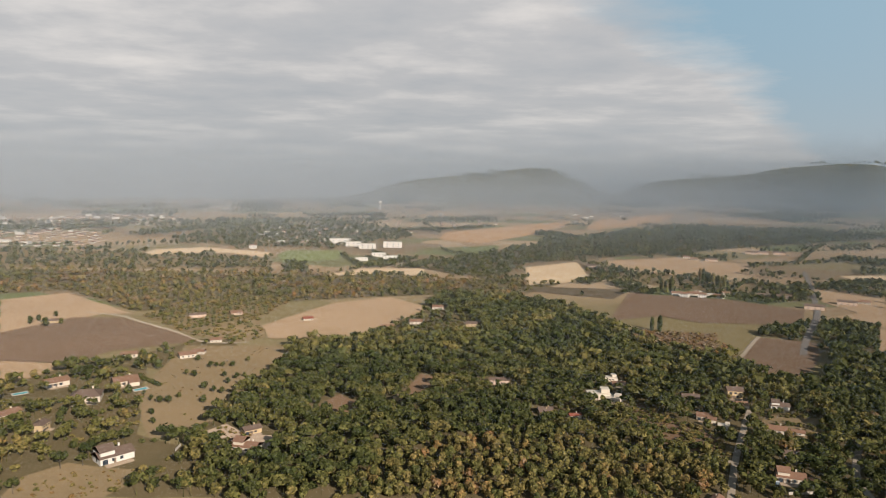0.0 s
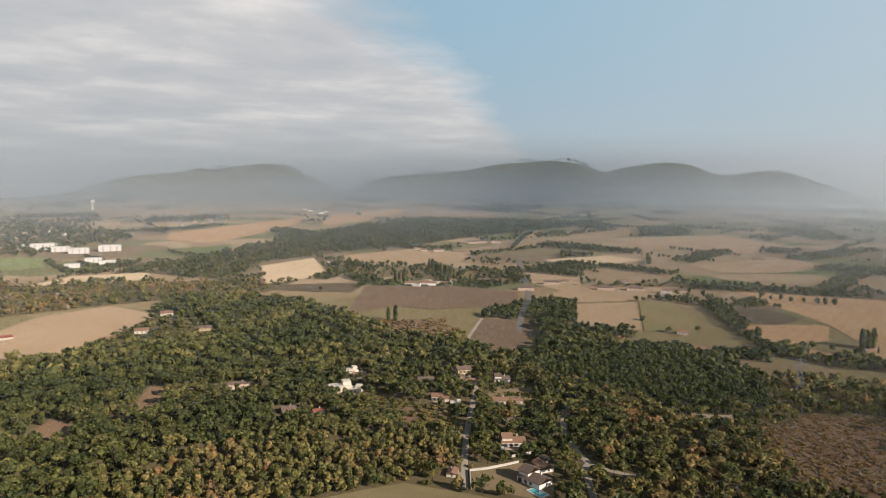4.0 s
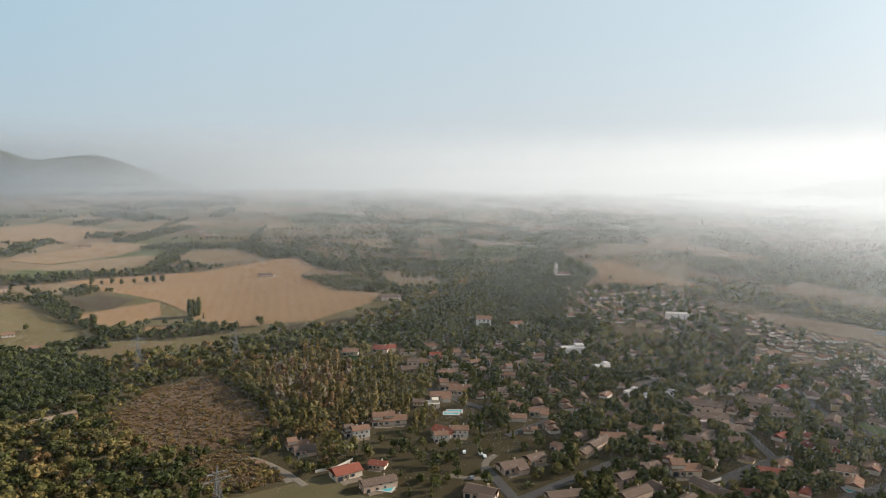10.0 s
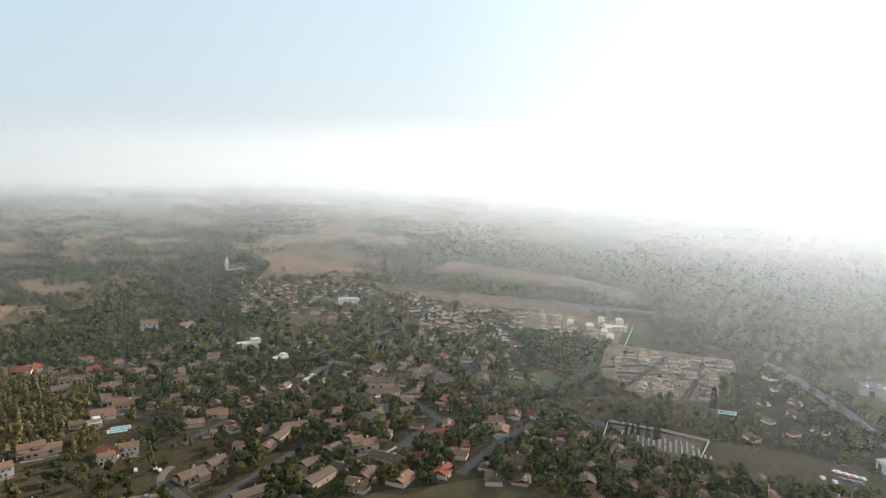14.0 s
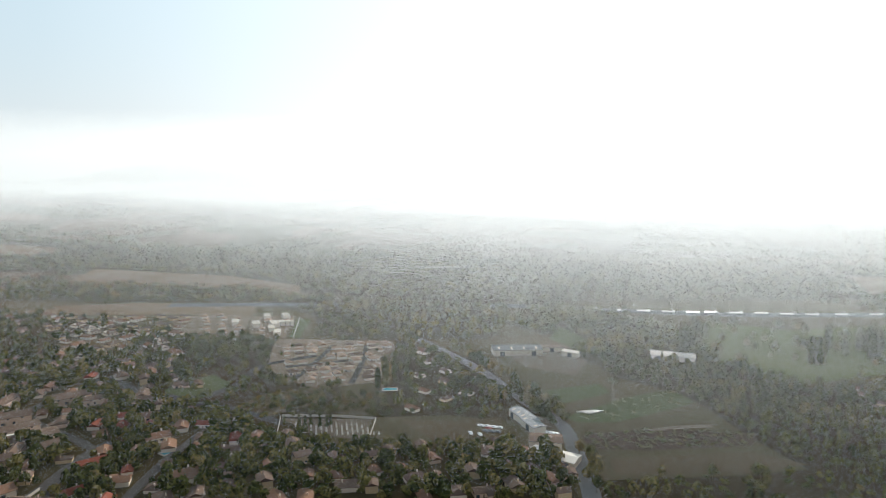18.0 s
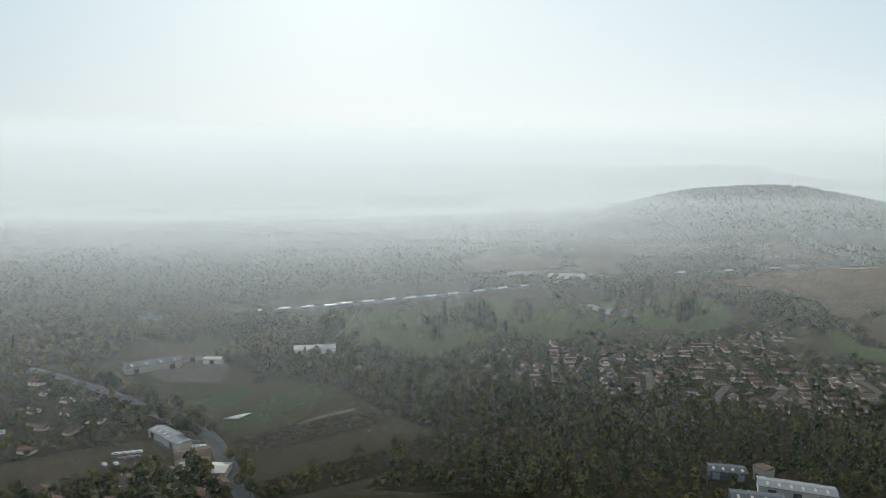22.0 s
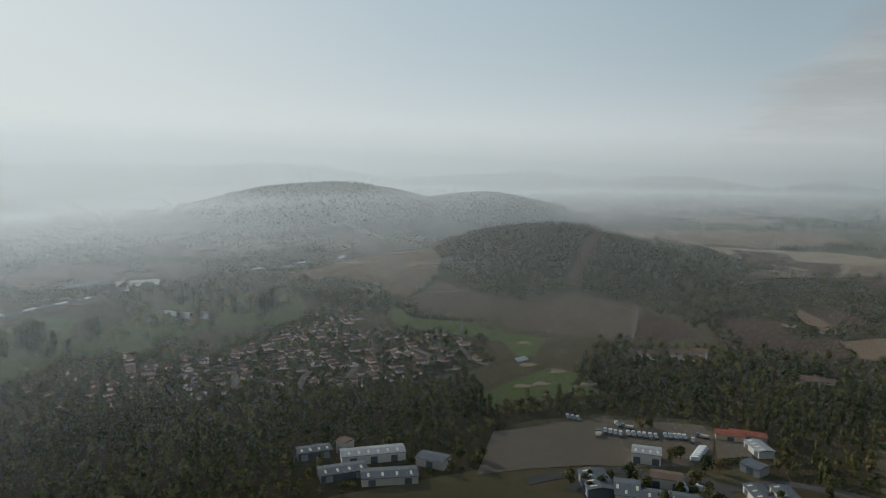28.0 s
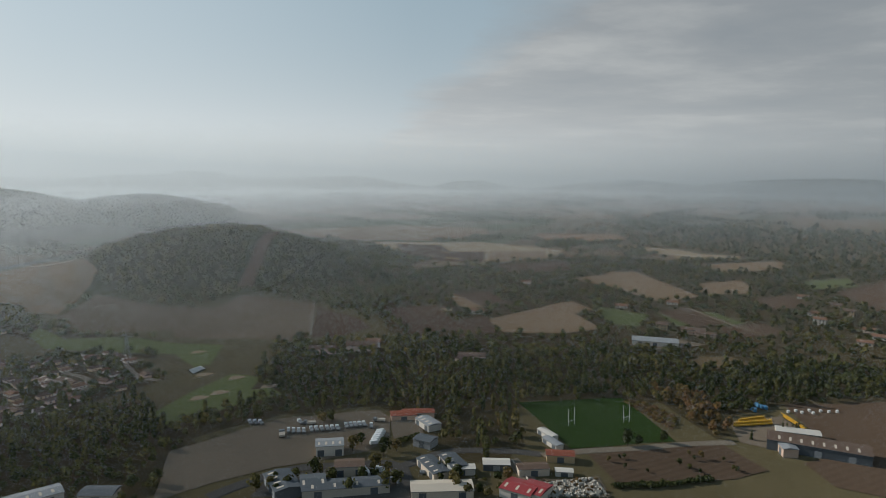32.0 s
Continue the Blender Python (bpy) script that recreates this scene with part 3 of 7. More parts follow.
field("tan", [(823, -114), (786, -194), (711, -289), (665, -273), (722, -207), (781, -112)], "tan ploughed strip along a tree belt")
field("meadow", [(713, 41), (732, 6), (712, -32), (660, -14), (665, 24)], "dry sports ground in the village")
field("meadow", [(647, -71), (665, -114), (626, -154), (596, -117), (615, -82)], "dry meadow between village gardens")
field("green", [(482, -130), (495, -169), (470, -172), (452, -159), (450, -129)], "dull green meadow between houses")
field("meadow", [(417, -154), (433, -177), (427, -222), (395, -207), (393, -159)], "dry orchard meadow behind the cemetery")
road("village_road", "asphalt", [(350, -22), (368, -40), (389, -57), (400, -72)], 5.5, "asphalt village road between gardens")
road("village_road", "asphalt", [(535, -106), (487, -116), (471, -127), (442, -140), (417, -155), (377, -170)], 6, "asphalt village road between gardens")
road("lane", "lane", [(318, 210), (316, 196), (308, 177), (297, 159)], 3.2, "pale lane among villas")
road("lane", "lane", [(330, 94), (333, 77), (351, 80), (363, 77)], 3.2, "pale lane among villas")
road("lane", "asphalt", [(346, 79), (329, 67), (312, 55)], 5, "asphalt lane among villas")
field("turf", [(505, 245), (522, 236), (517, 206), (492, 228)], "green tennis court beside houses")
field("orange", [(551, 464), (559, 438), (547, 418), (530, 448)], "dry field beside a wood")
field("gravel", [(520, 12), (538, -12), (486, -31), (471, -11)], "pale school yard in the village")
road("village_street", "asphalt", [(359, -39), (381, -52), (402, -69), (409, -81)], 5.5, "asphalt village street between houses")
road("village_street", "asphalt", [(453, -151), (464, -175), (493, -203), (496, -224), (495, -252)], 6, "asphalt street to the building site")
field("earth", [(562, -249), (496, -329), (445, -293), (408, -261), (423, -215), (454, -206), (490, -207)], "pale bare building ground of a new housing estate")
field("earth", [(706, -199), (663, -267), (583, -226), (612, -181)], "pale bare building ground of a new housing estate")
field("earth", [(658, -265), (634, -299), (558, -255), (577, -229)], "pale bare building ground of a new housing estate")
field("green", [(621, -296), (613, -307), (554, -267), (560, -259)], "green strip beside the building site")
field("gravel", [(385, -172), (351, -216), (326, -195), (357, -174)], "gravelled cemetery enclosure")
field("meadow", [(342, -229), (320, -254), (307, -283), (283, -264), (302, -227)], "brown meadow used for parking")
road("main_road", "road", [(197, -240), (213, -255), (244, -280), (276, -303), (313, -313), (342, -321), (388, -334), (433, -342), (489, -349)], 8, "asphalt main road lined with trees")
field("gravel", [(299, -283), (294, -305), (269, -301), (253, -288), (261, -271)], "asphalt yard of roadside shops")
field("green", [(283, -316), (284, -370), (275, -411), (250, -403), (259, -332), (273, -313)], "dull green fallow field")
field("brown", [(258, -301), (239, -344), (198, -385), (191, -367), (221, -314), (241, -291)], "brown market-garden plot")
road("track", "lane", [(239, -338), (232, -356), (221, -375)], 3.2, "pale gravel track in the market garden")
field("meadow", [(228, -287), (187, -358), (160, -367), (173, -333), (213, -275)], "brown mown field beside a wood")
field("green", [(327, -336), (313, -381), (296, -373), (300, -332)], "green meadow beside farm buildings")
field("gravel", [(427, -387), (400, -440), (355, -417), (335, -382), (373, -367)], "pale farm yard")
field("meadow", [(461, -404), (424, -466), (394, -441), (431, -390)], "dry meadow near the motorway")
field("fairway", [(371, -545), (375, -615), (308, -649), (264, -747), (228, -741), (193, -588), (211, -536), (228, -486), (268, -497), (308, -508)], "pale green golf course with scattered trees")
road("motorway", "motorway", [(572, -482), (523, -526), (454, -589), (376, -667), (314, -749), (241, -852), (112, -993), (-52, -1134), (-433, -1486), (-830, -1795)], 17, "grey motorway carriageways crossing the plain")
road("motorway", "motorway", [(757, -214), (708, -288), (655, -362)], 16, "grey motorway carriageways crossing the plain")
field("tan", [(824, -66), (805, -114), (692, -285), (662, -268), (728, -178), (778, -100)], "tan ploughed strip along a tree belt")
road("track", "lane", [(463, -783), (427, -772), (390, -755)], 3.2, "pale track in the hazy plain")
road("track", "lane", [(634, -953), (576, -858), (526, -809)], 3.2, "pale track in the hazy plain")
road("track", "lane", [(1007, -545), (892, -503), (792, -476)], 3.2, "pale track in the hazy plain")
field("fairway", [(236, -574), (192, -679), (153, -779), (55, -870), (13, -850), (-1, -726), (26, -681), (98, -676), (137, -598)], "pale green golf course with scattered trees")
field("fairway", [(-79, -719), (-91, -748), (-102, -689), (-148, -667), (-184, -610), (-193, -558), (-168, -525), (-168, -582), (-125, -618), (-83, -660)], "green golf fairway winding past the housing estate")
field("fairway", [(-105, -443), (-151, -481), (-186, -503), (-201, -482), (-177, -452), (-126, -427)], "green golf fairway beside a wood")
field("orange", [(38, -962), (-68, -1107), (-172, -1199), (-183, -1028), (-155, -892), (-114, -797), (-56, -898)], "red-brown ploughed field below the wooded hill")
field("lines", [(-106, -780), (-163, -858), (-209, -772), (-279, -720), (-240, -615), (-183, -671), (-119, -700)], "striped stubble field below the wooded hill")
field("asphalt", [(301, -894), (253, -956), (238, -930), (285, -871)], "paved depot yard beside the motorway")
field("tan", [(413, -1011), (322, -1138), (237, -1028), (337, -904)], "hazy field beside the motorway")
field("meadow", [(-30, -527), (-49, -546), (-51, -518), (-31, -504)], "dry plot in the housing estate")
field("green", [(450, -485), (386, -466), (386, -436), (421, -442)], "dull green paddock")
field("lines", [(-196, -687), (-300, -770), (-357, -704), (-278, -562), (-220, -607), (-184, -636)], "striped stubble field below the wooded hill")
field("brown", [(-353, -688), (-361, -615), (-350, -571), (-307, -557), (-285, -567)], "brown field below the wooded hill")
field("brown", [(-412, -638), (-470, -621), (-417, -517), (-361, -520)], "brown field among hedges")
road("track", "lane", [(-357, -704), (-316, -629), (-278, -560)], 3.2, "pale track between fields")
field("fairway", [(-111, -443), (-138, -458), (-168, -465), (-196, -456), (-197, -437), (-164, -435), (-117, -423)], "green golf fairway beside the housing estate")
field("fairway", [(-117, -677), (-151, -659), (-182, -614), (-211, -589), (-180, -535), (-169, -558), (-172, -597)], "green golf fairway winding past the housing estate")
field("gravel", [(-82, -330), (-106, -385), (-147, -391), (-178, -395), (-235, -373), (-234, -358), (-216, -331), (-195, -321), (-143, -332), (-113, -333)], "large gravel depot yard")
field("gravel", [(-236, -362), (-251, -352), (-235, -323), (-212, -319)], "paved yard of low red buildings")
field("asphalt", [(-121, -308), (-139, -324), (-171, -311), (-204, -296), (-186, -260)], "paved yards between workshops")
road("yard_road", "asphalt", [(-105, -319), (-124, -323), (-152, -324), (-178, -311), (-196, -300), (-192, -280), (-176, -255)], 7, "asphalt road past workshops")
road("yard_road", "asphalt", [(-196, -294), (-210, -294), (-233, -294), (-259, -275), (-271, -261)], 6, "asphalt road past workshops")
field("turf", [(-319, -331), (-384, -295), (-348, -228), (-290, -257)], "green mown sports pitch")
road("gravel_road", "lane", [(-270, -260), (-296, -249), (-319, -236), (-351, -221), (-375, -207)], 6, "pale gravel road along the sports pitch")
road("gravel_road", "lane", [(-253, -266), (-243, -243), (-231, -222)], 7, "pale gravel lane among workshops")
field("brown", [(-292, -246), (-316, -234), (-366, -208), (-354, -175), (-330, -180), (-277, -214)], "brown orchard plot with small bare trees")
field("gravel", [(-404, -227), (-442, -212), (-429, -190), (-419, -170), (-385, -185), (-378, -205)], "pale machinery yard")
field("brown", [(-464, -223), (-554, -168), (-381, -106), (-363, -145), (-379, -169), (-422, -158), (-427, -185)], "red-brown ploughed field beside the machinery yard")
field("heath", [(-379, -291), (-392, -282), (-380, -248), (-361, -239)], "rough dry bank beside the pitch")
field("gravel", [(-247, -240), (-275, -224), (-262, -205), (-235, -225)], "rubble storage ground")
field("tan", [(-466, -534), (-588, -550), (-535, -439), (-491, -447), (-445, -484)], "tan field among hedges")
field("tan", [(-739, -666), (-872, -661), (-757, -488), (-700, -496), (-732, -589)], "tan field among hedges")
field("green", [(-617, -512), (-628, -451), (-573, -424), (-557, -450)], "dull green field among hedges")
field("green", [(-645, -456), (-698, -421), (-677, -369), (-607, -402)], "dull green field among hedges")
field("meadow", [(-495, -331), (-544, -314), (-531, -283), (-493, -304)], "dry meadow beside the wood")
field("tan", [(-525, -677), (-573, -668), (-536, -585), (-479, -586)], "tan field among hedges")
field("pale", [(-652, -1178), (-932, -1090), (-978, -897), (-845, -825), (-655, -921), (-683, -1048)], "pale field in the plain")
field("tan", [(-686, -1508), (-997, -1504), (-1140, -1334), (-925, -1118), (-675, -1220)], "tan field in the plain")
field("tan", [(-92, -1101), (-190, -1177), (-182, -940), (-135, -834), (-95, -810), (-73, -894)], "tan field below the wooded hill")
field("pale", [(-1119, -761), (-1192, -669), (-1141, -640), (-1046, -699)], "pale field in the plain")
field("brown", [(-948, -398), (-1107, -399), (-1051, -330), (-848, -302)], "brown field among hedges")
field("brown", [(-431, -545), (-480, -550), (-441, -486), (-398, -495)], "brown plot among hedges")
field("tan", [(-849, -539), (-934, -522), (-876, -469), (-796, -489)], "tan plot among hedges and trees")
field("brown", [(-819, -438), (-877, -421), (-825, -373), (-761, -389)], "brown plot among hedges and trees")
field("brown", [(-634, -378), (-692, -359), (-670, -316), (-611, -343)], "brown plot among hedges and trees")
field("tan", [(-563, -548), (-615, -553), (-600, -505), (-551, -503)], "tan plot among hedges and trees")
field("gravel", [(-506, -386), (-557, -380), (-566, -344), (-519, -353)], "paved yard round a pale warehouse")
field("brown", [(-744, -827), (-862, -790), (-799, -721), (-689, -740)], "brown plot among hedges and trees")
field("tan", [(-1030, -646), (-1181, -591), (-1110, -536), (-977, -574)], "tan plot among hedges and trees")
field("green", [(-1002, -467), (-1086, -441), (-1021, -400), (-944, -425)], "dull green plot among hedges")
field("tan", [(-837, -683), (-868, -649), (-772, -482), (-719, -485), (-751, -560), (-762, -615)], "tan stubble field among tree belts")
field("pale", [(-843, -1099), (-917, -1065), (-847, -967), (-780, -999)], "pale stubble plot in the plain")
field("brown", [(-739, -1113), (-820, -1075), (-773, -990), (-836, -960), (-740, -859), (-641, -931)], "brown ploughed field in the plain")
field("tan", [(-843, -957), (-939, -912), (-856, -827), (-743, -848)], "tan field beside a farm track")
field("orange", [(-1162, -1155), (-1309, -1044), (-1242, -952), (-1038, -1009)], "dry ploughed field in the plain")
field("tan", [(-905, -1364), (-1140, -1312), (-1028, -1170), (-789, -1160)], "tan stubble field in the plain")
field("tan", [(-817, -526), (-870, -514), (-854, -453), (-792, -485)], "tan plot among tree belts")
field("pale", [(-1126, -933), (-1173, -783), (-1129, -670), (-1086, -768)], "pale field edge along a wood")
field("meadow", [(-524, -327), (-547, -309), (-533, -277), (-505, -308)], "dry meadow above the river wood")
field("brown", [(-647, -457), (-697, -452), (-668, -380), (-617, -390)], "brown field with a pale track")
field("brown", [(-529, -672), (-578, -662), (-547, -586), (-506, -584)], "brown plot below a tree belt")
road("track", "lane", [(-740, -859), (-829, -946)], 3.2, "pale farm track in the plain")
road("track", "lane", [(-697, -452), (-666, -390), (-646, -335)], 3.2, "pale farm track beside a field")
road("estate_lane", "lane", [(9, -482), (6, -504), (1, -524)], 4, "pale lane through the housing estate")
road("estate_lane", "lane", [(-20, -476), (-27, -505), (-37, -536)], 4, "pale lane through the housing estate")
road("estate_lane", "lane", [(-85, -578), (-96, -550), (-86, -517)], 4, "pale lane through the housing estate")
road("estate_lane", "lane", [(-127, -575), (-128, -536), (-138, -518)], 4, "pale lane through the housing estate")
road("estate_lane", "lane", [(60, -544), (53, -507), (52, -474)], 4, "pale lane through the housing estate")
road("estate_lane", "lane", [(118, -514), (82, -538), (40, -574)], 4, "pale lane through the housing estate")
road("village_lane", "asphalt", [(391, 77), (428, 54), (465, 28), (523, -7)], 4.5, "narrow asphalt village lane between gardens")
road("village_lane", "asphalt", [(467, -26), (504, -64), (535, -106)], 4.5, "narrow asphalt village lane between gardens")
road("village_lane", "asphalt", [(459, 146), (436, 108), (432, 84)], 4.5, "narrow asphalt village lane between gardens")
road("village_lane", "asphalt", [(400, -72), (431, -63), (471, -49)], 4.5, "narrow asphalt village lane between gardens")
road("village_lane", "asphalt", [(313, 56), (340, 37), (380, 9)], 4.5, "narrow asphalt village lane between gardens")
road("village_lane", "asphalt", [(331, -68), (366, -98), (392, -126)], 4.5, "narrow asphalt village lane between gardens")
road("estate_street", "asphalt", [(481, -219), (470, -259), (457, -298)], 3.2, "new asphalt street in the building estate")
road("estate_street", "asphalt", [(450, -211), (481, -245), (514, -278)], 3.2, "new asphalt street in the building estate")
road("estate_street", "asphalt", [(417, -239), (453, -269), (497, -301)], 3.2, "new asphalt street in the building estate")
road("firebreak", "heath", [(-307, -785), (-365, -874), (-415, -950), (-461, -1020)], 16, "bare firebreak cut through the hill wood", "clearing", 1.2)

# ---- trees ----
import itertools

GOLD = (1 + 5 ** 0.5) / 2
ICO_V = np.array([(0, s, t * GOLD) for s in (-1, 1) for t in (-1, 1)] + [(s, t * GOLD, 0) for s in (-1, 1) for t in (-1, 1)] + [(t * GOLD, 0, s) for s in (-1, 1) for t in (-1, 1)]) / math.sqrt(1 + GOLD * GOLD)
ICO_F = np.array([f for f in itertools.combinations(range(12), 3) if all(np.linalg.norm(ICO_V[p] - ICO_V[q]) < 1.1 for p, q in ((f[0], f[1]), (f[1], f[2]), (f[0], f[2])))])
ICO_F = np.array([f if np.dot(np.cross(ICO_V[f[1]] - ICO_V[f[0]], ICO_V[f[2]] - ICO_V[f[0]]), ICO_V[f[0]]) > 0 else f[::-1] for f in ICO_F])


def crown_soup(kind, n, seed, masses=4):
    """Leaf clumps of one crown as loose triangles, for a tree one metre high in all."""
    r = np.random.RandomState(seed)
    if kind == "poplar":
        centres = [(0.0, 0.0, z, 0.10 + 0.05 * math.sin(z * 3)) for z in np.linspace(0.22, 0.9, 7)]
    elif kind == "cypress":
        centres = [(0.0, 0.0, z, 0.11 * (1.08 - z)) for z in np.linspace(0.1, 0.93, 8)]
    elif kind == "pine":
        centres = [(0.34 * math.cos(q) * s, 0.34 * math.sin(q) * s, 0.78 + 0.08 * r.rand(), 0.19) for q, s in zip(np.arange(7) * 0.9, [0, 1, .8, 1, .9, 1, .8])]
    elif kind == "shrub":
        centres = [(0.42 * math.cos(q) * s, 0.42 * math.sin(q) * s, 0.34 + 0.26 * r.rand(), 0.34) for q, s in zip(np.arange(5) * 1.3, [0, 1, .8, 1, .7])]
    else:
        centres = [(0.24 * math.cos(q) * s, 0.24 * math.sin(q) * s, 0.36 + 0.42 * r.rand(), 0.17 + 0.11 * r.rand()) for q, s in zip(r.uniform(0, 6.28, 7), r.uniform(0.2, 1, 7))] + [(0.03, 0.0, 0.74, 0.24)]
    c = np.array(centres)
    pick = r.choice(len(c), n, p=c[:, 3] ** 2 / (c[:, 3] ** 2).sum())
    d = r.normal(size=(n, 3))
    d[:, 2] += 0.35
    d /= np.linalg.norm(d, axis=1)[:, None]
    long = np.array([1, 1, 1.5 if kind in ("poplar", "cypress") else 0.85])
    at = c[pick, :3] + d * c[pick, 3:4] * r.uniform(0.85, 1.12, (n, 1)) * long
    size = (c[:, 3].mean() * 1.6 / math.sqrt(n / len(c))) * r.uniform(0.7, 1.4, (n, 1))
    nrm = d + r.normal(size=(n, 3)) * 0.3
    t = np.cross(nrm, r.normal(size=(n, 3)))
    t /= np.linalg.norm(t, axis=1)[:, None]
    b = np.cross(nrm, t)
    b /= np.linalg.norm(b, axis=1)[:, None]
    tri = np.stack([at - t * size * 0.9 - b * size * 0.55, at + t * size * 0.9 - b * size * 0.55, at + b * size * 1.0], 1)
    parts = [tri.reshape(-1, 3)]
    # the dense inner masses of foliage: rough twenty-sided lumps
    for k in np.unique(np.linspace(0, len(c) - 1, masses).astype(int)) if masses else []:
        knob = ICO_V * r.uniform(0.72, 1.08, (12, 1)) * c[k, 3] * (1.12 if masses > 1 else 1.75) * long
        parts.append((knob + c[k, :3] * (1 if masses > 1 else np.array([0, 0, 1])))[ICO_F].reshape(-1, 3))
    out = np.concatenate(parts)
    out[:, 2] = np.maximum(out[:, 2], 0.02)
    return out


def trunk_soup(h):
    ring = [(0.022 * math.cos(q), 0.022 * math.sin(q)) for q in (0, 2.09, 4.19)]
    out = []
    for (x0, y0), (x1, y1) in zip(ring, ring[1:] + ring[:1]):
        out += [(x0, y0, 0), (x1, y1, 0), (x1 * 0.5, y1 * 0.5, h), (x0, y0, 0), (x1 * 0.5, y1 * 0.5, h), (x0 * 0.5, y0 * 0.5, h)]
    return np.array(out)


KINDS = {"oak": (7.0, 0.9), "pine": (9.5, 0.95), "poplar": (11.0, 1.0), "cypress": (9.0, 1.0), "shrub": (2.9, 1.1)}
SOUPS = {(k, q): [np.concatenate([crown_soup(k, n, 7 * i + 3, (3, 1, 0)[q]), trunk_soup(0.5)[:6 if q else 18]]) for i in range(4)]
         for k in KINDS for q, n in enumerate((56, 14, 12))}
planted = [[], [], []]   # x, y, tint, kind of every wild tree, by distance


def wood(points, spacing, lo, hi, kinds):
    """Woodland over a plot of the plan: jittered stand, clear of plots, lanes and houses."""
    r = np.random.RandomState(int(abs(points[0][0] * 3 + points[0][1])) % 9999)
    xs, ys = np.array(points).T
    gx_, gy_ = np.meshgrid(np.arange(xs.min(), xs.max(), spacing), np.arange(ys.min(), ys.max(), spacing), indexing="ij")
    loose = 0.48 if spacing < 7.5 else 0.95
    x, y = (gx_ + r.uniform(-loose, loose, gx_.shape) * spacing).ravel(), (gy_ + r.uniform(-loose, loose, gx_.shape) * spacing).ravel()
    far = np.hypot(x, y)
    ok = inside(x, y, points) & ~is_taken(x, y) & (far > 250) & (far < 2350)
    ok &= r.rand(len(x)) < np.where(far > 1000, (1000 / np.maximum(far, 1)) ** 0.9, 1.0)
    x, y, far = x[ok], y[ok], far[ok]
    patch = np.array([noise.noise((a * 0.02, b * 0.02, lo * 9)) for a, b in zip(x, y)]) if len(x) else np.zeros(0)
    gap = np.array([noise.noise((a * 0.035 + 50, b * 0.035, 3.0)) for a, b in zip(x, y)]) if len(x) else np.zeros(0)
    tint = np.clip((lo + hi) / 2 + patch * (hi - lo) * 0.55 + r.normal(size=len(x)) * (hi - lo) * 0.22, lo, hi)
    names = kinds.split()
    choose = r.randint(0, len(names), len(x))
    for i in range(len(x)):
        if gap[i] < -0.38 and spacing > 6.9:
            continue
        q = 0 if far[i] < 560 else 1 if far[i] < 1050 else 2
        planted[q].append((x[i], y[i], tint[i], names[choose[i]], 1.0 if far[i] < 1000 else (far[i] / 1000) ** 0.6))
    taken_by_wood(points, spacing)


def taken_by_wood(points, spacing):
    take(points)
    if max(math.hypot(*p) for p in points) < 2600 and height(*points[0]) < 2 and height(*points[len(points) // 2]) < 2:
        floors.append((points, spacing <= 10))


floors = []



# ---- houses ----
def roof_gable(bm, x, y, z, sx, sy, rise, over=0.5, thick=0.22, hip=0.0):
    """A pitched roof with its ridge along x; hip draws the ridge's ends in."""
    hx, hy = sx / 2 + over, sy / 2 + over
    drop = rise * over / (sy / 2)
    lift = []
    for t in (0.0, thick):
        lift.append([bm.verts.new((x + a, y + b, z + c + t)) for a, b, c in (
            (-hx, -hy, -drop), (hx, -hy, -drop), (hx, hy, -drop), (-hx, hy, -drop), (-hx + hip, 0, rise), (hx - hip, 0, rise))])
    lo, hi = lift
    for q in ((0, 1, 5, 4), (2, 3, 4, 5)):
        bm.faces.new([hi[k] for k in q])
        bm.faces.new([lo[k] for k in q][::-1])
    for q in ((1, 2, 5), (3, 0, 4)):
        bm.faces.new([hi[k] for k in q])
        bm.faces.new([lo[k] for k in q][::-1])
    for k in range(4):
        m = (k + 1) % 4
        bm.faces.new((lo[k], lo[m], hi[m], hi[k]))
    return bm


def gable_walls(bm, x, y, sx, sy, h, rise, hip=0.0):
    """Walls as one closed block, with gable ends unless the roof is hipped."""
    if hip:
        return box(bm, x, y, -0.3, sx, sy, h + 0.3)
    ends = [[bm.verts.new((x + e * sx / 2, y + b, c)) for b, c in ((-sy / 2, -0.3), (sy / 2, -0.3), (sy / 2, h), (0, h + rise), (-sy / 2, h))] for e in (-1, 1)]
    a, b = ends
    bm.faces.new(a), bm.faces.new(b[::-1])
    for k in range(5):
        m = (k + 1) % 5
        bm.faces.new((a[m], a[k], b[k], b[m]))
    bmesh.ops.recalc_face_normals(bm, faces=bm.faces)
    return bm


def opening(parent, name, x, y, z, w, h, face, shutter=None):
    """A window or door set in a wall that faces along face: 'x+', 'x-', 'y+' or 'y-'."""
    side = 1 if face[1] == "+" else -1
    flat = face[0] == "y"
    bm = boxed((0, 0, 0, w, 0.16, h) if flat else (0, 0, 0, 0.16, w, h))
    ob = part(name, bm, M["glass" if name == "window" else "wood"], parent)
    ob.location = (x, y, z)
    if shutter:
        for e in (-1, 1):
            o = e * (w / 2 + 0.3)
            s = part("shutter", boxed((0, 0, 0, 0.5, 0.09, h) if flat else (0, 0, 0, 0.09, 0.5, h)), M[shutter], ob)
            s.location = (o, side * 0.06, 0) if flat else (side * 0.06, o, 0)
    return ob


HOUSE_LABELS = {"plaster": "cream rendered", "pink": "rose rendered", "white": "white rendered", "ochre": "ochre rendered", "stone": "pale stone"}
ROOF_LABELS = {"tile": "clay tile", "tile_old": "weathered tile", "tile_red": "red tile", "sheet": "pale sheet", "white": "flat white", "tile_new": "pale new tile"}


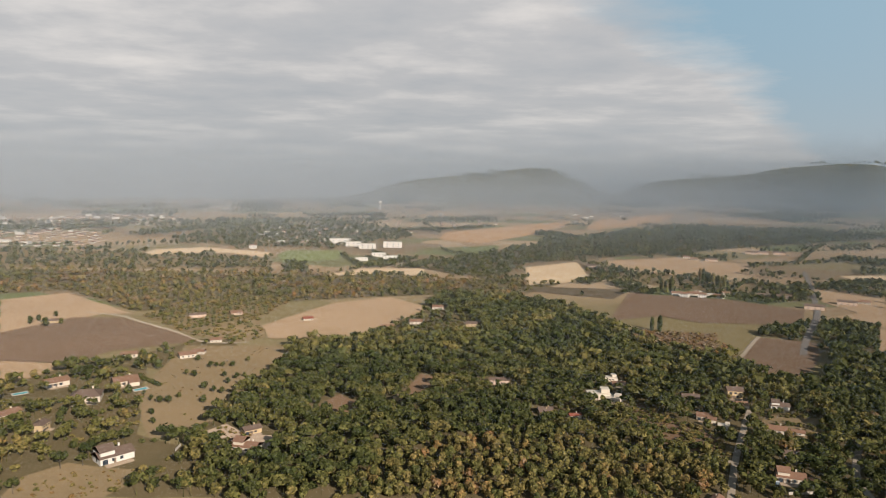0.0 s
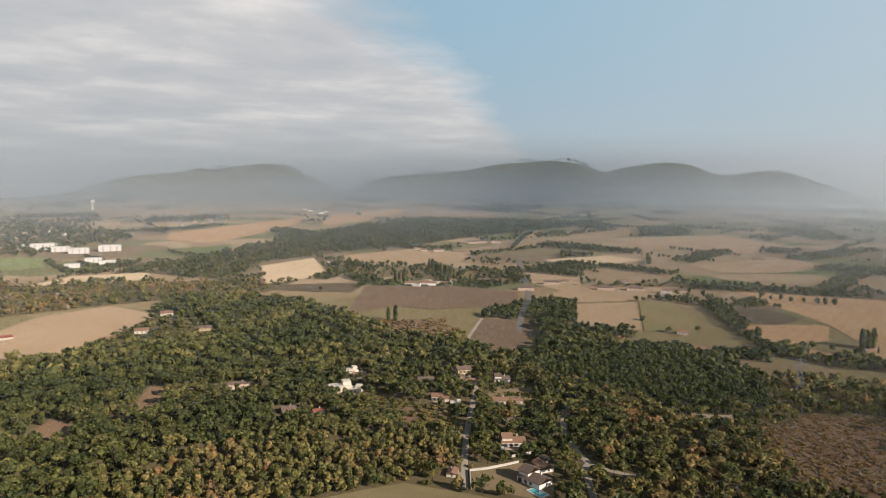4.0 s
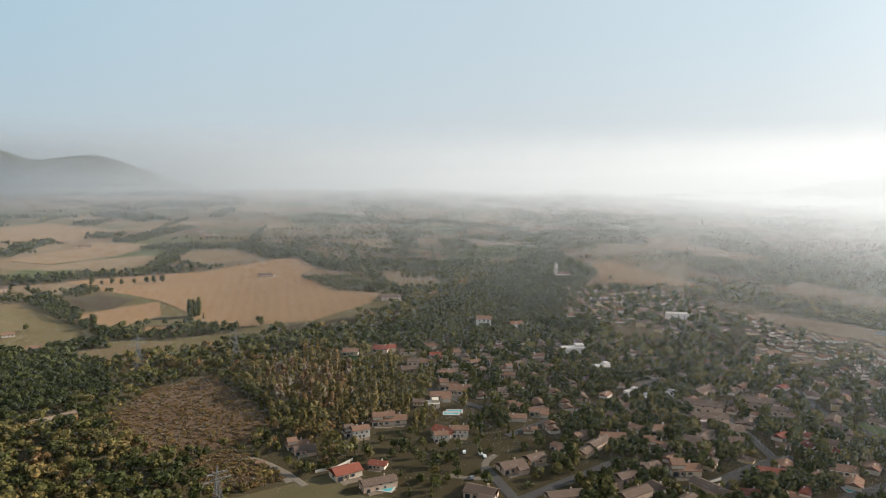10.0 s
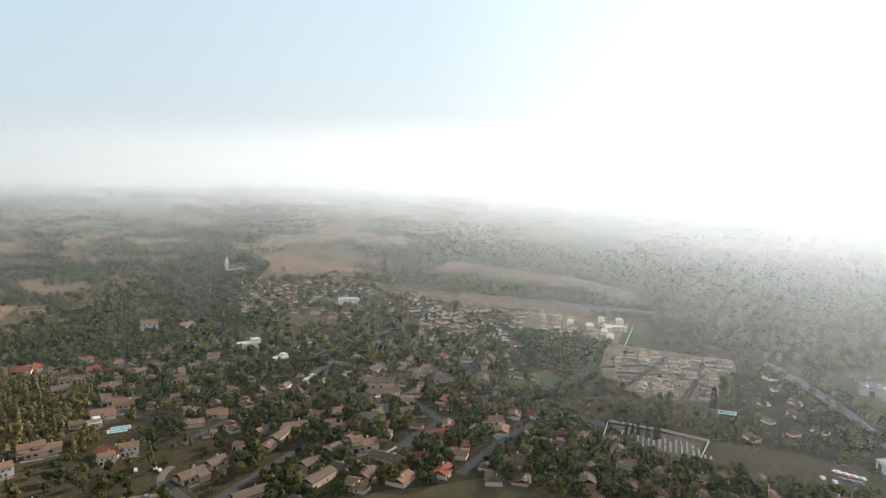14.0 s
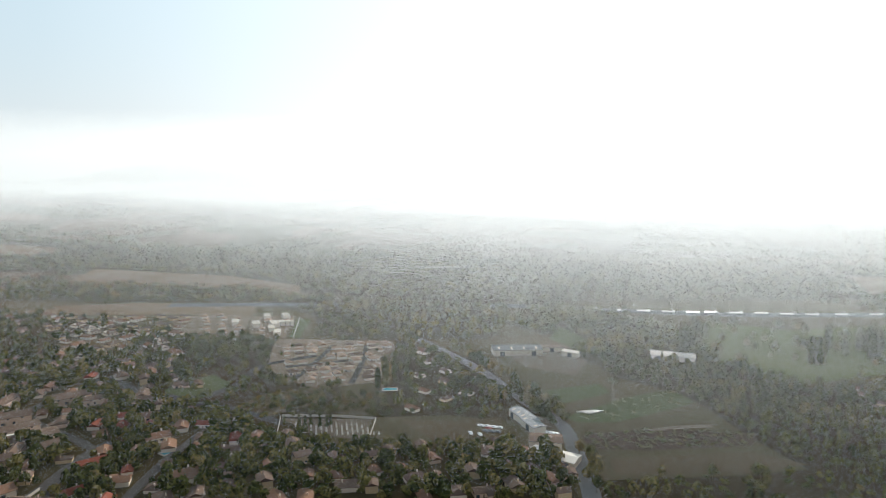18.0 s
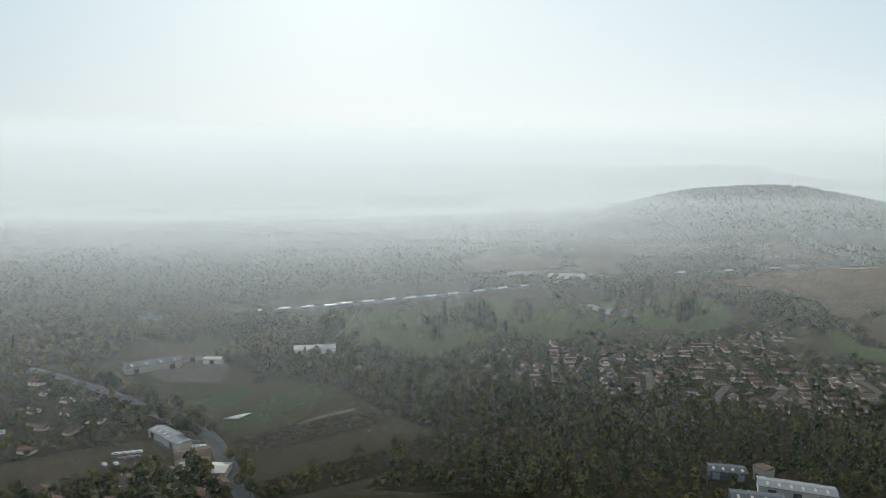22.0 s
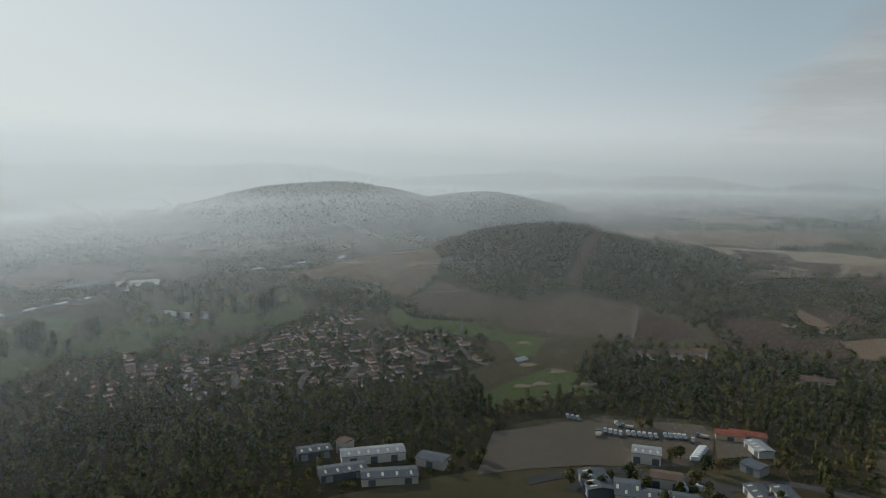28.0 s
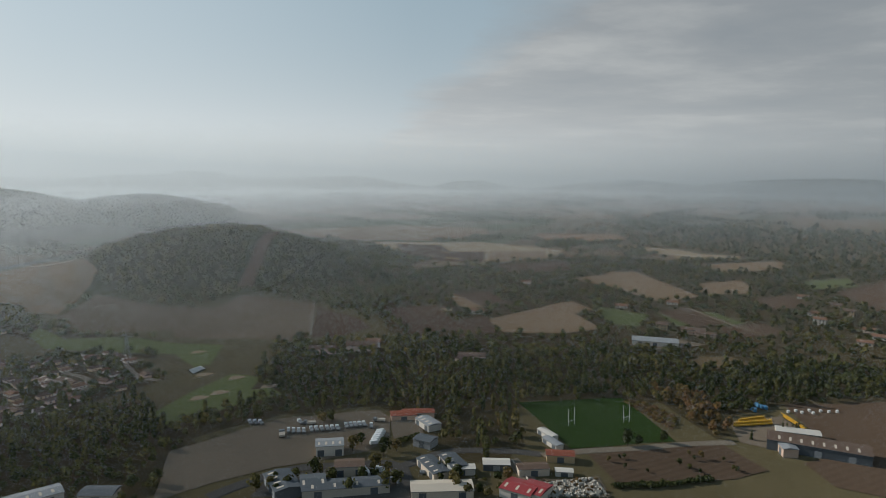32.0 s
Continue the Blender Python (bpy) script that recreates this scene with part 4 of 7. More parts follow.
def house(shape, wall, roof, sx, sy, h, detail=2):
    """One villa at the origin, front to -y. detail 0: far, 1: estate, 2: near."""
    ob = new("house")
    rise = sy / 2 * 0.42
    hip = sy * 0.42 if shape == "hip" else 0.0
    wm, rm = bmesh.new(), bmesh.new()
    wing = None
    if shape == "flat":
        box(wm, 0, 0, -0.3, sx, sy, h + 0.75)
        box(rm, 0, 0, h + 0.2, sx - 0.7, sy - 0.7, 0.18)
        if detail:
            part("upper_wall", boxed((sx * 0.28, sy * 0.1, h + 0.4, sx * 0.36, sy * 0.7, 2.6)), M[wall], ob)
    else:
        gable_walls(wm, 0, 0, sx, sy, h, rise, hip)
        roof_gable(rm, 0, 0, h, sx, sy, rise, hip=hip)
        if shape == "wing" and detail:
            wing = (sx * 0.28, -sy * 0.62, sx * 0.40, sy * 0.55)
            part("wing_wall", boxed((wing[0], wing[1], -0.3, wing[2], wing[3], h * 0.85 + 0.3)), M[wall], ob)
        if shape == "tower" and detail:
            part("upper_wall", gable_walls(bmesh.new(), -sx * 0.26, 0.4, sx * 0.42, sy * 0.92, h + 2.5, rise * 0.9), M[wall], ob)
    part("wall", wm, M[wall], ob)
    part("roof", rm, M[roof if shape != "flat" else "stone"], ob)
    if detail:
        if wing:
            wr = bmesh.new()
            roof_gable(wr, wing[0], wing[1] + 0.5, h * 0.85, wing[2], wing[3] + 1, rise * 0.5)
            part("wing_roof", wr, M[roof], ob)
        if shape == "tower":
            tr = bmesh.new()
            roof_gable(tr, -sx * 0.26, 0.4, h + 2.5, sx * 0.42, sy * 0.92, rise * 0.9)
            part("upper_roof", tr, M[roof], ob)
        if shape != "flat":
            part("chimney", boxed((sx * 0.2, sy * 0.16, h, 0.7, 0.6, rise + 0.9), (sx * 0.2, sy * 0.16, h + rise + 0.9, 0.9, 0.8, 0.12)), M[wall], ob)
        sh = "wood" if detail > 1 and wall in ("plaster", "ochre", "stone") else None
        front = -sy / 2 - 0.02
        for k, x in enumerate(np.linspace(-sx * 0.36, sx * 0.12, 3 if detail > 1 else 2)):
            opening(ob, "window", float(x), front, 0.9 if k else 0.1, 1.3 if k else 2.2, 1.3 if k else 2.1, "y-", sh)
        opening(ob, "door", sx * 0.02 - sx * 0.10, front, 0.0, 1.0, 2.1, "y-")
        if detail > 1:
            for x in (-sx * 0.25, sx * 0.22):
                opening(ob, "window", x, sy / 2 + 0.02, 0.9, 1.2, 1.3, "y+", sh)
            opening(ob, "window", sx / 2 + 0.02, 0.8, 0.9, 1.2, 1.3, "x+")
            opening(ob, "window", -sx / 2 - 0.02, -0.6, 0.9, 1.2, 1.3, "x-")
            if h > 4:
                for x in (-sx * 0.3, 0.0, sx * 0.3):
                    opening(ob, "window", x, front, 3.5, 1.1, 1.2, "y-", sh)
            part("terrace", boxed((0, -sy / 2 - 2.2, -0.25, sx * 0.8, 4.0, 0.35)), M["earth"], ob, "pale paved terrace")
    storey = "two-storey" if h > 4 or shape == "tower" else "single-storey"
    tagged(ob, "%s %s house with a %s roof" % (HOUSE_LABELS[wall], storey, ROOF_LABELS["white" if shape == "flat" else roof]), "house")
    return ob


TEMPLATES = {}


def villa(x, y, turn, style, scale=1.0, group="", detail=2):
    """Set a house of a style on the plan; turn in degrees."""
    shape, wall, roof, sx, sy, h = STYLES[style]
    away = math.hypot(x, y)
    c, s = math.cos(radians(turn)), math.sin(radians(turn))
    a, b = sx * scale / 2 + (4.0 if detail > 1 else 1.0), sy * scale / 2 + (4.0 if detail > 1 else 1.0)
    gap = 9.0 if detail > 1 else 3.0 if away < 700 else 1.0
    for shift in (0.0, gap):   # the plot, and the open garden on its near side
        ox, oy = x * (1 - shift / away), y * (1 - shift / away)
        take([(ox + p * a * c - q * b * s, oy + p * a * s + q * b * c) for p, q in ((-1, -1), (1, -1), (1, 1), (-1, 1))])
    houses.append((x, y, turn, max(sx, sy) * scale))
    if away > FAR_HOUSE or (away > FAR_HOUSE - 120 and detail == 0):
        far_houses.append((x, y, turn, style, scale))
        return None
    key = (style, detail)
    m = pose(x, y, float(height(x, y)), 0, 0, turn)
    if key not in TEMPLATES:
        TEMPLATES[key] = ob = house(shape, wall, roof, sx, sy, h, detail)
        ob.matrix_basis = m
    else:
        ob = copy_thing(TEMPLATES[key], m)
    ob.scale = (scale, scale, scale)
    tagged(ob, group=group)
    return ob


houses, far_houses = [], []
FAR_HOUSE = 600.0
STYLES = {
    "gable": ("gable", "plaster", "tile", 13.0, 8.5, 3.1), "gable_pink": ("gable", "pink", "tile", 12.5, 8.5, 3.0),
    "gable_old": ("gable", "ochre", "tile_old", 12.0, 8.0, 3.2), "gable_red": ("gable", "plaster", "tile_red", 13.0, 9.0, 3.1),
    "wing": ("wing", "plaster", "tile", 13.5, 8.5, 3.1), "wing_white": ("wing", "white", "tile", 14.0, 9.0, 3.1),
    "wing_old": ("wing", "pink", "tile_old", 13.5, 8.5, 3.1), "tower": ("tower", "plaster", "tile", 14.0, 8.5, 3.0),
    "tower_white": ("tower", "white", "tile_old", 14.0, 9.0, 3.0), "hip": ("hip", "plaster", "tile_old", 13.0, 10.0, 3.0),
    "tall": ("gable", "ochre", "tile_old", 11.0, 9.0, 5.8), "tall_white": ("gable", "white", "tile", 12.0, 9.0, 5.8),
    "flat": ("flat", "plaster", "sheet", 15.0, 9.0, 3.2), "new": ("gable", "white", "tile_new", 11.0, 8.0, 3.0),
    "new_tan": ("hip", "white", "tile_new", 11.0, 8.5, 3.0), "block": ("flat", "white", "sheet", 22.0, 10.0, 6.5),
    "row": ("gable", "pink", "tile_old", 22.0, 9.0, 4.6),
}


def settlement(points, step, styles, most, group, detail=1, turn=0.0, seed=1, wobble=12.0):
    """Houses along lanes over a plot of the plan, on a loose grid turned by some degrees."""
    r = random.Random(seed)
    xs, ys = [p[0] for p in points], [p[1] for p in points]
    cx, cy, half = (min(xs) + max(xs)) / 2, (min(ys) + max(ys)) / 2, max(max(xs) - min(xs), max(ys) - min(ys)) * 0.75
    c, s = math.cos(radians(turn)), math.sin(radians(turn))
    names, spots = styles.split(), []
    k = int(half / step) + 1
    for i in range(-k, k + 1):
        for j in range(-k, k + 1):
            p, q = (i + r.uniform(-0.2, 0.2)) * step * 1.12, (j + r.uniform(-0.2, 0.2)) * step
            bend = math.sin(p * 0.012) * 14
            spots.append((cx + p * c - (q + bend) * s, cy + p * s + (q + bend) * c, math.degrees(math.cos(p * 0.012) * 0.17)))
    spots = [w for w in spots if bool(inside(np.array(w[0]), np.array(w[1]), points)) and not in_lane(w[0], w[1])
             and all((w[0] - h[0]) ** 2 + (w[1] - h[1]) ** 2 > (step * 0.8) ** 2 for h in houses)]
    r.shuffle(spots)
    for x, y, tw in spots[:most]:
        villa(x, y, turn + tw + r.choice((0, 0, 90, 180, 180, 270)) + r.uniform(-wobble, wobble), r.choice(names), r.uniform(0.55, 0.78) if step < 16 else r.uniform(0.58, 0.9), group, detail)


villa(-285, 504, 44, "gable", 1.20, "villas on the wooded slope", 2)
villa(-246, 472, 18, "hip", 1.45, "villas on the wooded slope", 2)
villa(-236, 509, 35, "wing", 1.25, "villas on the wooded slope", 2)
villa(-245, 414, 91, "tall", 0.80, "villas on the wooded slope", 2)
villa(-279, 437, 63, "gable", 1.00, "villas on the wooded slope", 2)
villa(-181, 373, 46, "tower_white", 1.30, "villas on the wooded slope", 2)
villa(-111, 388, -14, "tower", 1.05, "villas on the wooded slope", 2)
villa(-116, 415, 36, "gable_old", 0.90, "villas on the wooded slope", 2)
villa(-267, 585, 25, "gable", 1.00, "villas on the wooded slope", 2)
villa(-218, 587, 30, "wing", 1.00, "villas on the wooded slope", 2)
villa(-212, 599, 0, "gable", 0.80, "villas on the wooded slope", 2)
villa(-404, 714, 30, "gable_old", 0.90, "villas on the wooded slope", 2)
villa(-229, 767, 27, "gable_pink", 1.00, "villas on the wooded slope", 2)
villa(-266, 750, 25, "row", 0.80, "villas on the wooded slope", 2)
villa(-211, 642, 18, "gable", 0.80, "villas on the wooded slope", 2)
villa(-55, 702, 5, "wing_white", 1.00, "villas on the wooded slope", 2)
villa(-4, 813, 0, "gable", 1.00, "villas on the wooded slope", 2)
villa(-144, 742, 21, "gable_red", 0.80, "villas on the wooded slope", 2)
villa(-27, 731, 2, "gable", 1.00, "villas on the wooded slope", 2)
villa(32, 723, -3, "gable_old", 1.00, "villas on the wooded slope", 2)
villa(45, 522, -5, "row", 0.70, "villas on the wooded slope", 2)
villa(-29, 479, 44, "tall", 0.60, "villas on the wooded slope", 2)
villa(114, 490, -3, "flat", 1.10, "villas on the wooded slope", 2)
villa(123, 484, -29, "flat", 0.80, "villas on the wooded slope", 2)
villa(133, 534, 6, "flat", 0.70, "villas on the wooded slope", 2)
villa(136, 519, -5, "wing_white", 0.70, "villas on the wooded slope", 2)
villa(179, 486, -10, "gable_old", 1.00, "villas on the wooded slope", 2)
villa(214, 495, -8, "tall", 1.00, "villas on the wooded slope", 2)
villa(210, 475, -4, "wing", 0.70, "villas on the wooded slope", 2)
villa(176, 447, -21, "wing", 0.90, "villas on the wooded slope", 2)
villa(182, 433, -23, "flat", 0.50, "villas on the wooded slope", 2)
villa(236, 471, -17, "tower_white", 0.85, "villas on the wooded slope", 2)
villa(212, 425, -22, "gable", 0.90, "villas on the wooded slope", 2)
villa(224, 422, -23, "gable", 0.60, "villas on the wooded slope", 2)
villa(202, 386, -13, "gable_old", 0.80, "villas on the wooded slope", 2)
villa(186, 355, -18, "tower", 1.00, "villas on the wooded slope", 2)
villa(195, 349, -99, "gable", 0.60, "villas on the wooded slope", 2)
villa(70, 454, 11, "gable_old", 0.70, "villas on the wooded slope", 2)
villa(89, 448, 9, "gable_red", 0.60, "villas on the wooded slope", 2)
villa(101, 907, -6, "gable", 1.00, "villas on the wooded slope", 2)
villa(173, 305, -70, "tower_white", 1.10, "villas on the wooded slope", 2)
villa(186, 319, -90, "wing_white", 0.80, "villas on the wooded slope", 2)
villa(137, 329, 57, "gable", 0.60, "villas on the wooded slope", 2)
villa(71, 457, 1, "gable_old", 0.80, "villas on the wooded slope", 2)
villa(334, 179, -52, "wing_old", 0.85, "villas on the wooded slope", 2)
villa(365, 159, -51, "tall_white", 0.85, "villas on the wooded slope", 2)
villa(392, 147, -69, "tower", 1.00, "villas on the wooded slope", 2)
villa(493, 144, -64, "wing_white", 0.90, "villas on the wooded slope", 2)
villa(541, 167, -63, "gable_red", 0.80, "villas on the wooded slope", 2)
villa(547, 212, -59, "gable_red", 1.00, "villas on the wooded slope", 2)
villa(542, 192, -65, "row", 0.60, "villas on the wooded slope", 2)
villa(518, 166, -72, "gable", 0.90, "villas on the wooded slope", 2)
villa(466, 134, -64, "tower", 1.00, "villas on the wooded slope", 2)
villa(382, 112, -104, "gable_red", 1.00, "villas on the wooded slope", 2)
villa(423, 142, -71, "tall", 0.70, "villas on the wooded slope", 2)
villa(526, 237, -76, "gable", 1.00, "villas on the wooded slope", 2)
villa(452, 495, -42, "gable", 0.80, "villas on the wooded slope", 2)
villa(481, 555, -41, "gable", 0.80, "villas on the wooded slope", 2)
villa(852, 513, -59, "row", 0.90, "villas on the wooded slope", 2)
villa(755, 288, -69, "row", 1.10, "villas on the wooded slope", 2)
villa(339, 186, -51, "tower", 0.85, "hillside village houses", 2)
villa(367, 164, -51, "tower_white", 0.85, "hillside village houses", 2)
villa(388, 153, -69, "tower", 1.00, "hillside village houses", 2)
villa(543, 216, -88, "gable_red", 1.00, "hillside village houses", 2)
villa(314, 145, -40, "gable_red", 1.10, "hillside village houses", 2)
villa(329, 133, -88, "gable_red", 0.70, "hillside village houses", 2)
villa(307, 124, -48, "row", 0.80, "hillside village houses", 2)
villa(313, 194, -58, "gable", 0.40, "hillside village houses", 2)
villa(443, 133, -73, "wing_white", 1.00, "hillside village houses", 2)
villa(374, 112, -63, "tall_white", 0.70, "hillside village houses", 2)
villa(384, 103, -75, "tall_white", 0.80, "hillside village houses", 2)
villa(458, 124, -90, "gable", 1.00, "hillside village houses", 2)
villa(516, 175, -71, "row", 0.70, "hillside village houses", 2)
villa(499, 143, -74, "wing_old", 0.90, "hillside village houses", 2)
villa(464, 94, -68, "tall", 0.70, "hillside village houses", 2)
villa(434, 64, -82, "wing", 0.90, "hillside village houses", 2)
villa(361, 55, -41, "gable_old", 0.90, "hillside village houses", 2)
villa(347, 65, -49, "wing_old", 1.00, "hillside village houses", 2)
villa(313, 73, -97, "wing_old", 1.10, "hillside village houses", 2)
villa(534, 162, -73, "gable_red", 0.60, "hillside village houses", 2)
villa(667, 156, -77, "tall_white", 1.20, "hillside village houses", 2)
villa(672, 125, -49, "wing", 1.00, "hillside village houses", 2)
villa(552, 156, -64, "gable_pink", 1.00, "hillside village houses", 2)
villa(531, 131, -46, "gable", 0.80, "hillside village houses", 2)
villa(567, 180, -72, "gable", 0.80, "hillside village houses", 2)
villa(494, 174, -61, "gable_old", 1.00, "hillside village houses", 2)
villa(462, 123, -75, "gable", 1.00, "hillside village houses", 2)
villa(426, 135, -67, "flat", 0.80, "hillside village houses", 2)
villa(506, 99, -79, "gable_pink", 0.90, "hillside village houses", 2)
villa(321, 34, -59, "row", 0.80, "hillside village houses", 2)
villa(371, -22, -74, "tower", 1.10, "hillside village houses", 2)
villa(379, -66, -90, "gable_red", 1.10, "hillside village houses", 2)
villa(353, -52, -78, "gable_red", 0.80, "hillside village houses", 2)
villa(399, -8, -91, "tower", 1.00, "hillside village houses", 2)
villa(425, -10, -71, "gable", 1.00, "hillside village houses", 2)
villa(406, -28, -94, "tall", 1.00, "hillside village houses", 2)
villa(404, 16, -78, "wing_white", 1.00, "hillside village houses", 2)
villa(414, -52, -77, "tall", 0.90, "hillside village houses", 2)
villa(452, -40, -80, "row", 1.00, "hillside village houses", 2)
villa(474, -38, -95, "row", 1.10, "hillside village houses", 2)
villa(492, -74, -89, "row", 1.10, "hillside village houses", 2)
villa(482, -84, -90, "row", 0.80, "hillside village houses", 2)
villa(463, -110, -103, "wing_old", 1.00, "hillside village houses", 2)
villa(432, -105, -104, "gable_old", 1.00, "hillside village houses", 2)
villa(586, 59, -64, "block", 0.90, "hillside village houses", 2)
villa(547, 32, -47, "block", 0.60, "hillside village houses", 2)
villa(492, 8, -39, "block", 0.50, "hillside village houses", 2)
villa(481, -1, -40, "block", 0.50, "hillside village houses", 2)
villa(496, -17, -42, "block", 0.50, "hillside village houses", 2)
villa(758, -30, -82, "block", 1.00, "hillside village houses", 2)
villa(335, -22, -34, "gable_old", 0.90, "hillside village houses", 2)
villa(396, -102, -94, "gable", 1.00, "hillside village houses", 2)
villa(340, -99, -96, "wing", 1.00, "hillside village houses", 2)
settlement([(510, 171), (606, 119), (663, 40), (557, -30), (427, -7), (396, 77)], 18, "gable wing gable_old wing_old tower tall", 95, "hillside village houses", 1, 20, 3)
settlement([(910, 102), (923, 27), (893, -46), (736, -97), (673, -25), (726, 45), (705, 90)], 16, "gable gable_old tall wing_old wing_white", 110, "upper village houses", 1, 10, 4)
settlement([(533, 23), (581, -78), (501, -127), (423, -105), (396, -148), (339, -169), (309, 44), (401, 44)], 16.5, "gable gable_old wing_old wing gable_pink tower hip gable_red row", 240, "village houses among gardens", 1, -35, 5)
settlement([(673, -36), (548, -153), (453, -151), (389, -139), (336, -170), (272, -256), (246, -278), (207, -235), (372, -15)], 16.5, "gable_old wing_old gable hip tall gable_pink", 220, "village houses among gardens", 1, -20, 6)
settlement([(784, -91), (696, -212), (540, -163), (594, -90)], 17, "gable_old gable hip wing_white", 90, "village houses among gardens", 0, 10, 7)
settlement([(542, -239), (495, -322), (415, -268), (431, -219), (466, -212)], 10.5, "new new_tan new hip", 150, "new estate houses", 1, -28, 8)
settlement([(686, -218), (660, -262), (599, -232), (619, -198)], 14, "block new new", 20, "new white apartment blocks", 0, -28, 9)
settlement([(651, -266), (630, -296), (565, -258), (583, -234)], 14, "block new new", 14, "new white apartment blocks", 0, -28, 10)
settlement([(205, -509), (164, -581), (68, -615), (-2, -688), (-38, -778), (-65, -742), (-27, -638), (-125, -622), (-144, -520), (-63, -483), (13, -483), (152, -463)], 11.8, "gable_old hip wing_old gable_old gable", 190, "golf estate houses", 0, 15, 11)
settlement([(536, -284), (501, -333), (380, -333), (322, -292), (344, -237), (420, -279)], 24, "gable_old hip gable", 14, "roadside houses", 0, 0, 12)
settlement([(291, -256), (246, -278), (209, -241), (245, -194), (288, -221)], 17, "gable_old hip row gable", 16, "roadside houses", 1, 30, 13)
villa(-360, -429, 140, "row", 1.00, "farmhouses along the valley", 0)
villa(-658, -673, 136, "gable", 1.00, "farmhouses along the valley", 0)
villa(-671, -654, 134, "gable_old", 1.00, "farmhouses along the valley", 0)
villa(-584, -405, 125, "tall", 1.00, "farmhouses along the valley", 0)
villa(-593, -376, 122, "row", 1.00, "farmhouses along the valley", 0)
villa(-592, -361, 121, "row", 0.80, "farmhouses along the valley", 0)
villa(-741, -325, 114, "tall_white", 1.00, "farmhouses along the valley", 0)
villa(-722, -261, 110, "wing_white", 1.00, "farmhouses along the valley", 0)
villa(-687, -260, 111, "gable", 1.00, "farmhouses along the valley", 0)
villa(-811, -326, 112, "tall", 1.00, "farmhouses along the valley", 0)
villa(-779, -348, 114, "gable", 1.00, "farmhouses along the valley", 0)
villa(-463, -596, 142, "gable_old", 1.00, "farmhouses along the valley", 0)
villa(-482, -566, 140, "gable", 1.00, "farmhouses along the valley", 0)
villa(-302, -507, 149, "row", 1.20, "farmhouses along the valley", 0)
villa(-270, -518, 152, "row", 1.00, "farmhouses along the valley", 0)
villa(-315, -510, 148, "tall_white", 1.00, "farmhouses along the valley", 0)
villa(-352, -430, 181, "gable_old", 1.00, "farmhouses along the valley", 0)
villa(-702, -474, 124, "gable", 1.00, "farmhouses along the valley", 0)
villa(-636, -495, 128, "gable", 1.00, "farmhouses along the valley", 0)
villa(-870, -403, 115, "gable", 1.00, "farmhouses along the valley", 0)
villa(-745, -278, 110, "gable", 1.00, "farmhouses along the valley", 0)
villa(-850, -355, 113, "gable_old", 1.00, "farmhouses along the valley", 0)
villa(317, 930, -9, "wing_white", 1.00, "buildings scattered over the far plain", 0)
villa(322, 913, -29, "tall_white", 0.90, "buildings scattered over the far plain", 0)
villa(340, 931, 10, "wing_white", 1.00, "buildings scattered over the far plain", 0)
villa(344, 910, -21, "tall_white", 0.90, "buildings scattered over the far plain", 0)
villa(362, 928, -21, "flat", 0.80, "buildings scattered over the far plain", 0)
villa(366, 911, -42, "wing_white", 1.00, "buildings scattered over the far plain", 0)
villa(381, 925, -2, "tall_white", 0.80, "buildings scattered over the far plain", 0)
villa(353, 950, -20, "flat", 0.70, "buildings scattered over the far plain", 0)
villa(419, 915, -25, "row", 1.00, "buildings scattered over the far plain", 0)
villa(432, 911, -25, "row", 1.00, "buildings scattered over the far plain", 0)
villa(447, 904, -26, "row", 1.00, "buildings scattered over the far plain", 0)
villa(512, 868, -31, "row", 1.00, "buildings scattered over the far plain", 0)
villa(539, 877, -32, "gable", 1.00, "buildings scattered over the far plain", 0)
villa(-229, 1547, 8, "block", 1.90, "buildings scattered over the far plain", 0)
villa(-192, 1503, 7, "block", 1.50, "buildings scattered over the far plain", 0)
villa(-157, 1461, 6, "block", 1.60, "buildings scattered over the far plain", 0)
villa(-106, 1489, 4, "block", 1.80, "buildings scattered over the far plain", 0)
villa(-120, 1315, 5, "block", 1.20, "buildings scattered over the far plain", 0)
villa(-95, 1274, 4, "block", 1.20, "buildings scattered over the far plain", 0)
villa(-145, 1253, 7, "block", 1.00, "buildings scattered over the far plain", 0)
villa(-1052, 2247, 25, "block", 1.00, "buildings scattered over the far plain", 0)
villa(-391, 1436, 15, "tall_white", 1.20, "buildings scattered over the far plain", 0)
villa(260, 1189, -12, "row", 1.00, "buildings scattered over the far plain", 0)
villa(270, 1169, -13, "gable", 1.00, "buildings scattered over the far plain", 0)
villa(477, 1353, -19, "gable", 1.00, "buildings scattered over the far plain", 0)
villa(640, 1436, -24, "row", 1.00, "buildings scattered over the far plain", 0)
villa(664, 1438, -25, "row", 1.00, "buildings scattered over the far plain", 0)
villa(-417, 1818, 13, "row", 1.20, "buildings scattered over the far plain", 0)
villa(559, 803, -35, "row", 1.00, "buildings scattered over the far plain", 0)
villa(596, 786, -37, "row", 1.00, "buildings scattered over the far plain", 0)
villa(622, 754, -40, "tall_white", 1.00, "buildings scattered over the far plain", 0)
villa(644, 756, -40, "row", 1.00, "buildings scattered over the far plain", 0)
villa(625, 853, -36, "gable", 1.00, "buildings scattered over the far plain", 0)
villa(337, 929, -20, "gable", 1.00, "buildings scattered over the far plain", 0)
villa(507, 1305, -21, "row", 1.00, "buildings scattered over the far plain", 0)
villa(454, 837, -28, "row", 1.00, "buildings scattered over the far plain", 0)
villa(695, 1430, -26, "row", 1.00, "buildings scattered over the far plain", 0)
villa(1021, 985, -46, "row", 1.00, "buildings scattered over the far plain", 0)
villa(1489, 1349, -48, "row", 1.00, "buildings scattered over the far plain", 0)
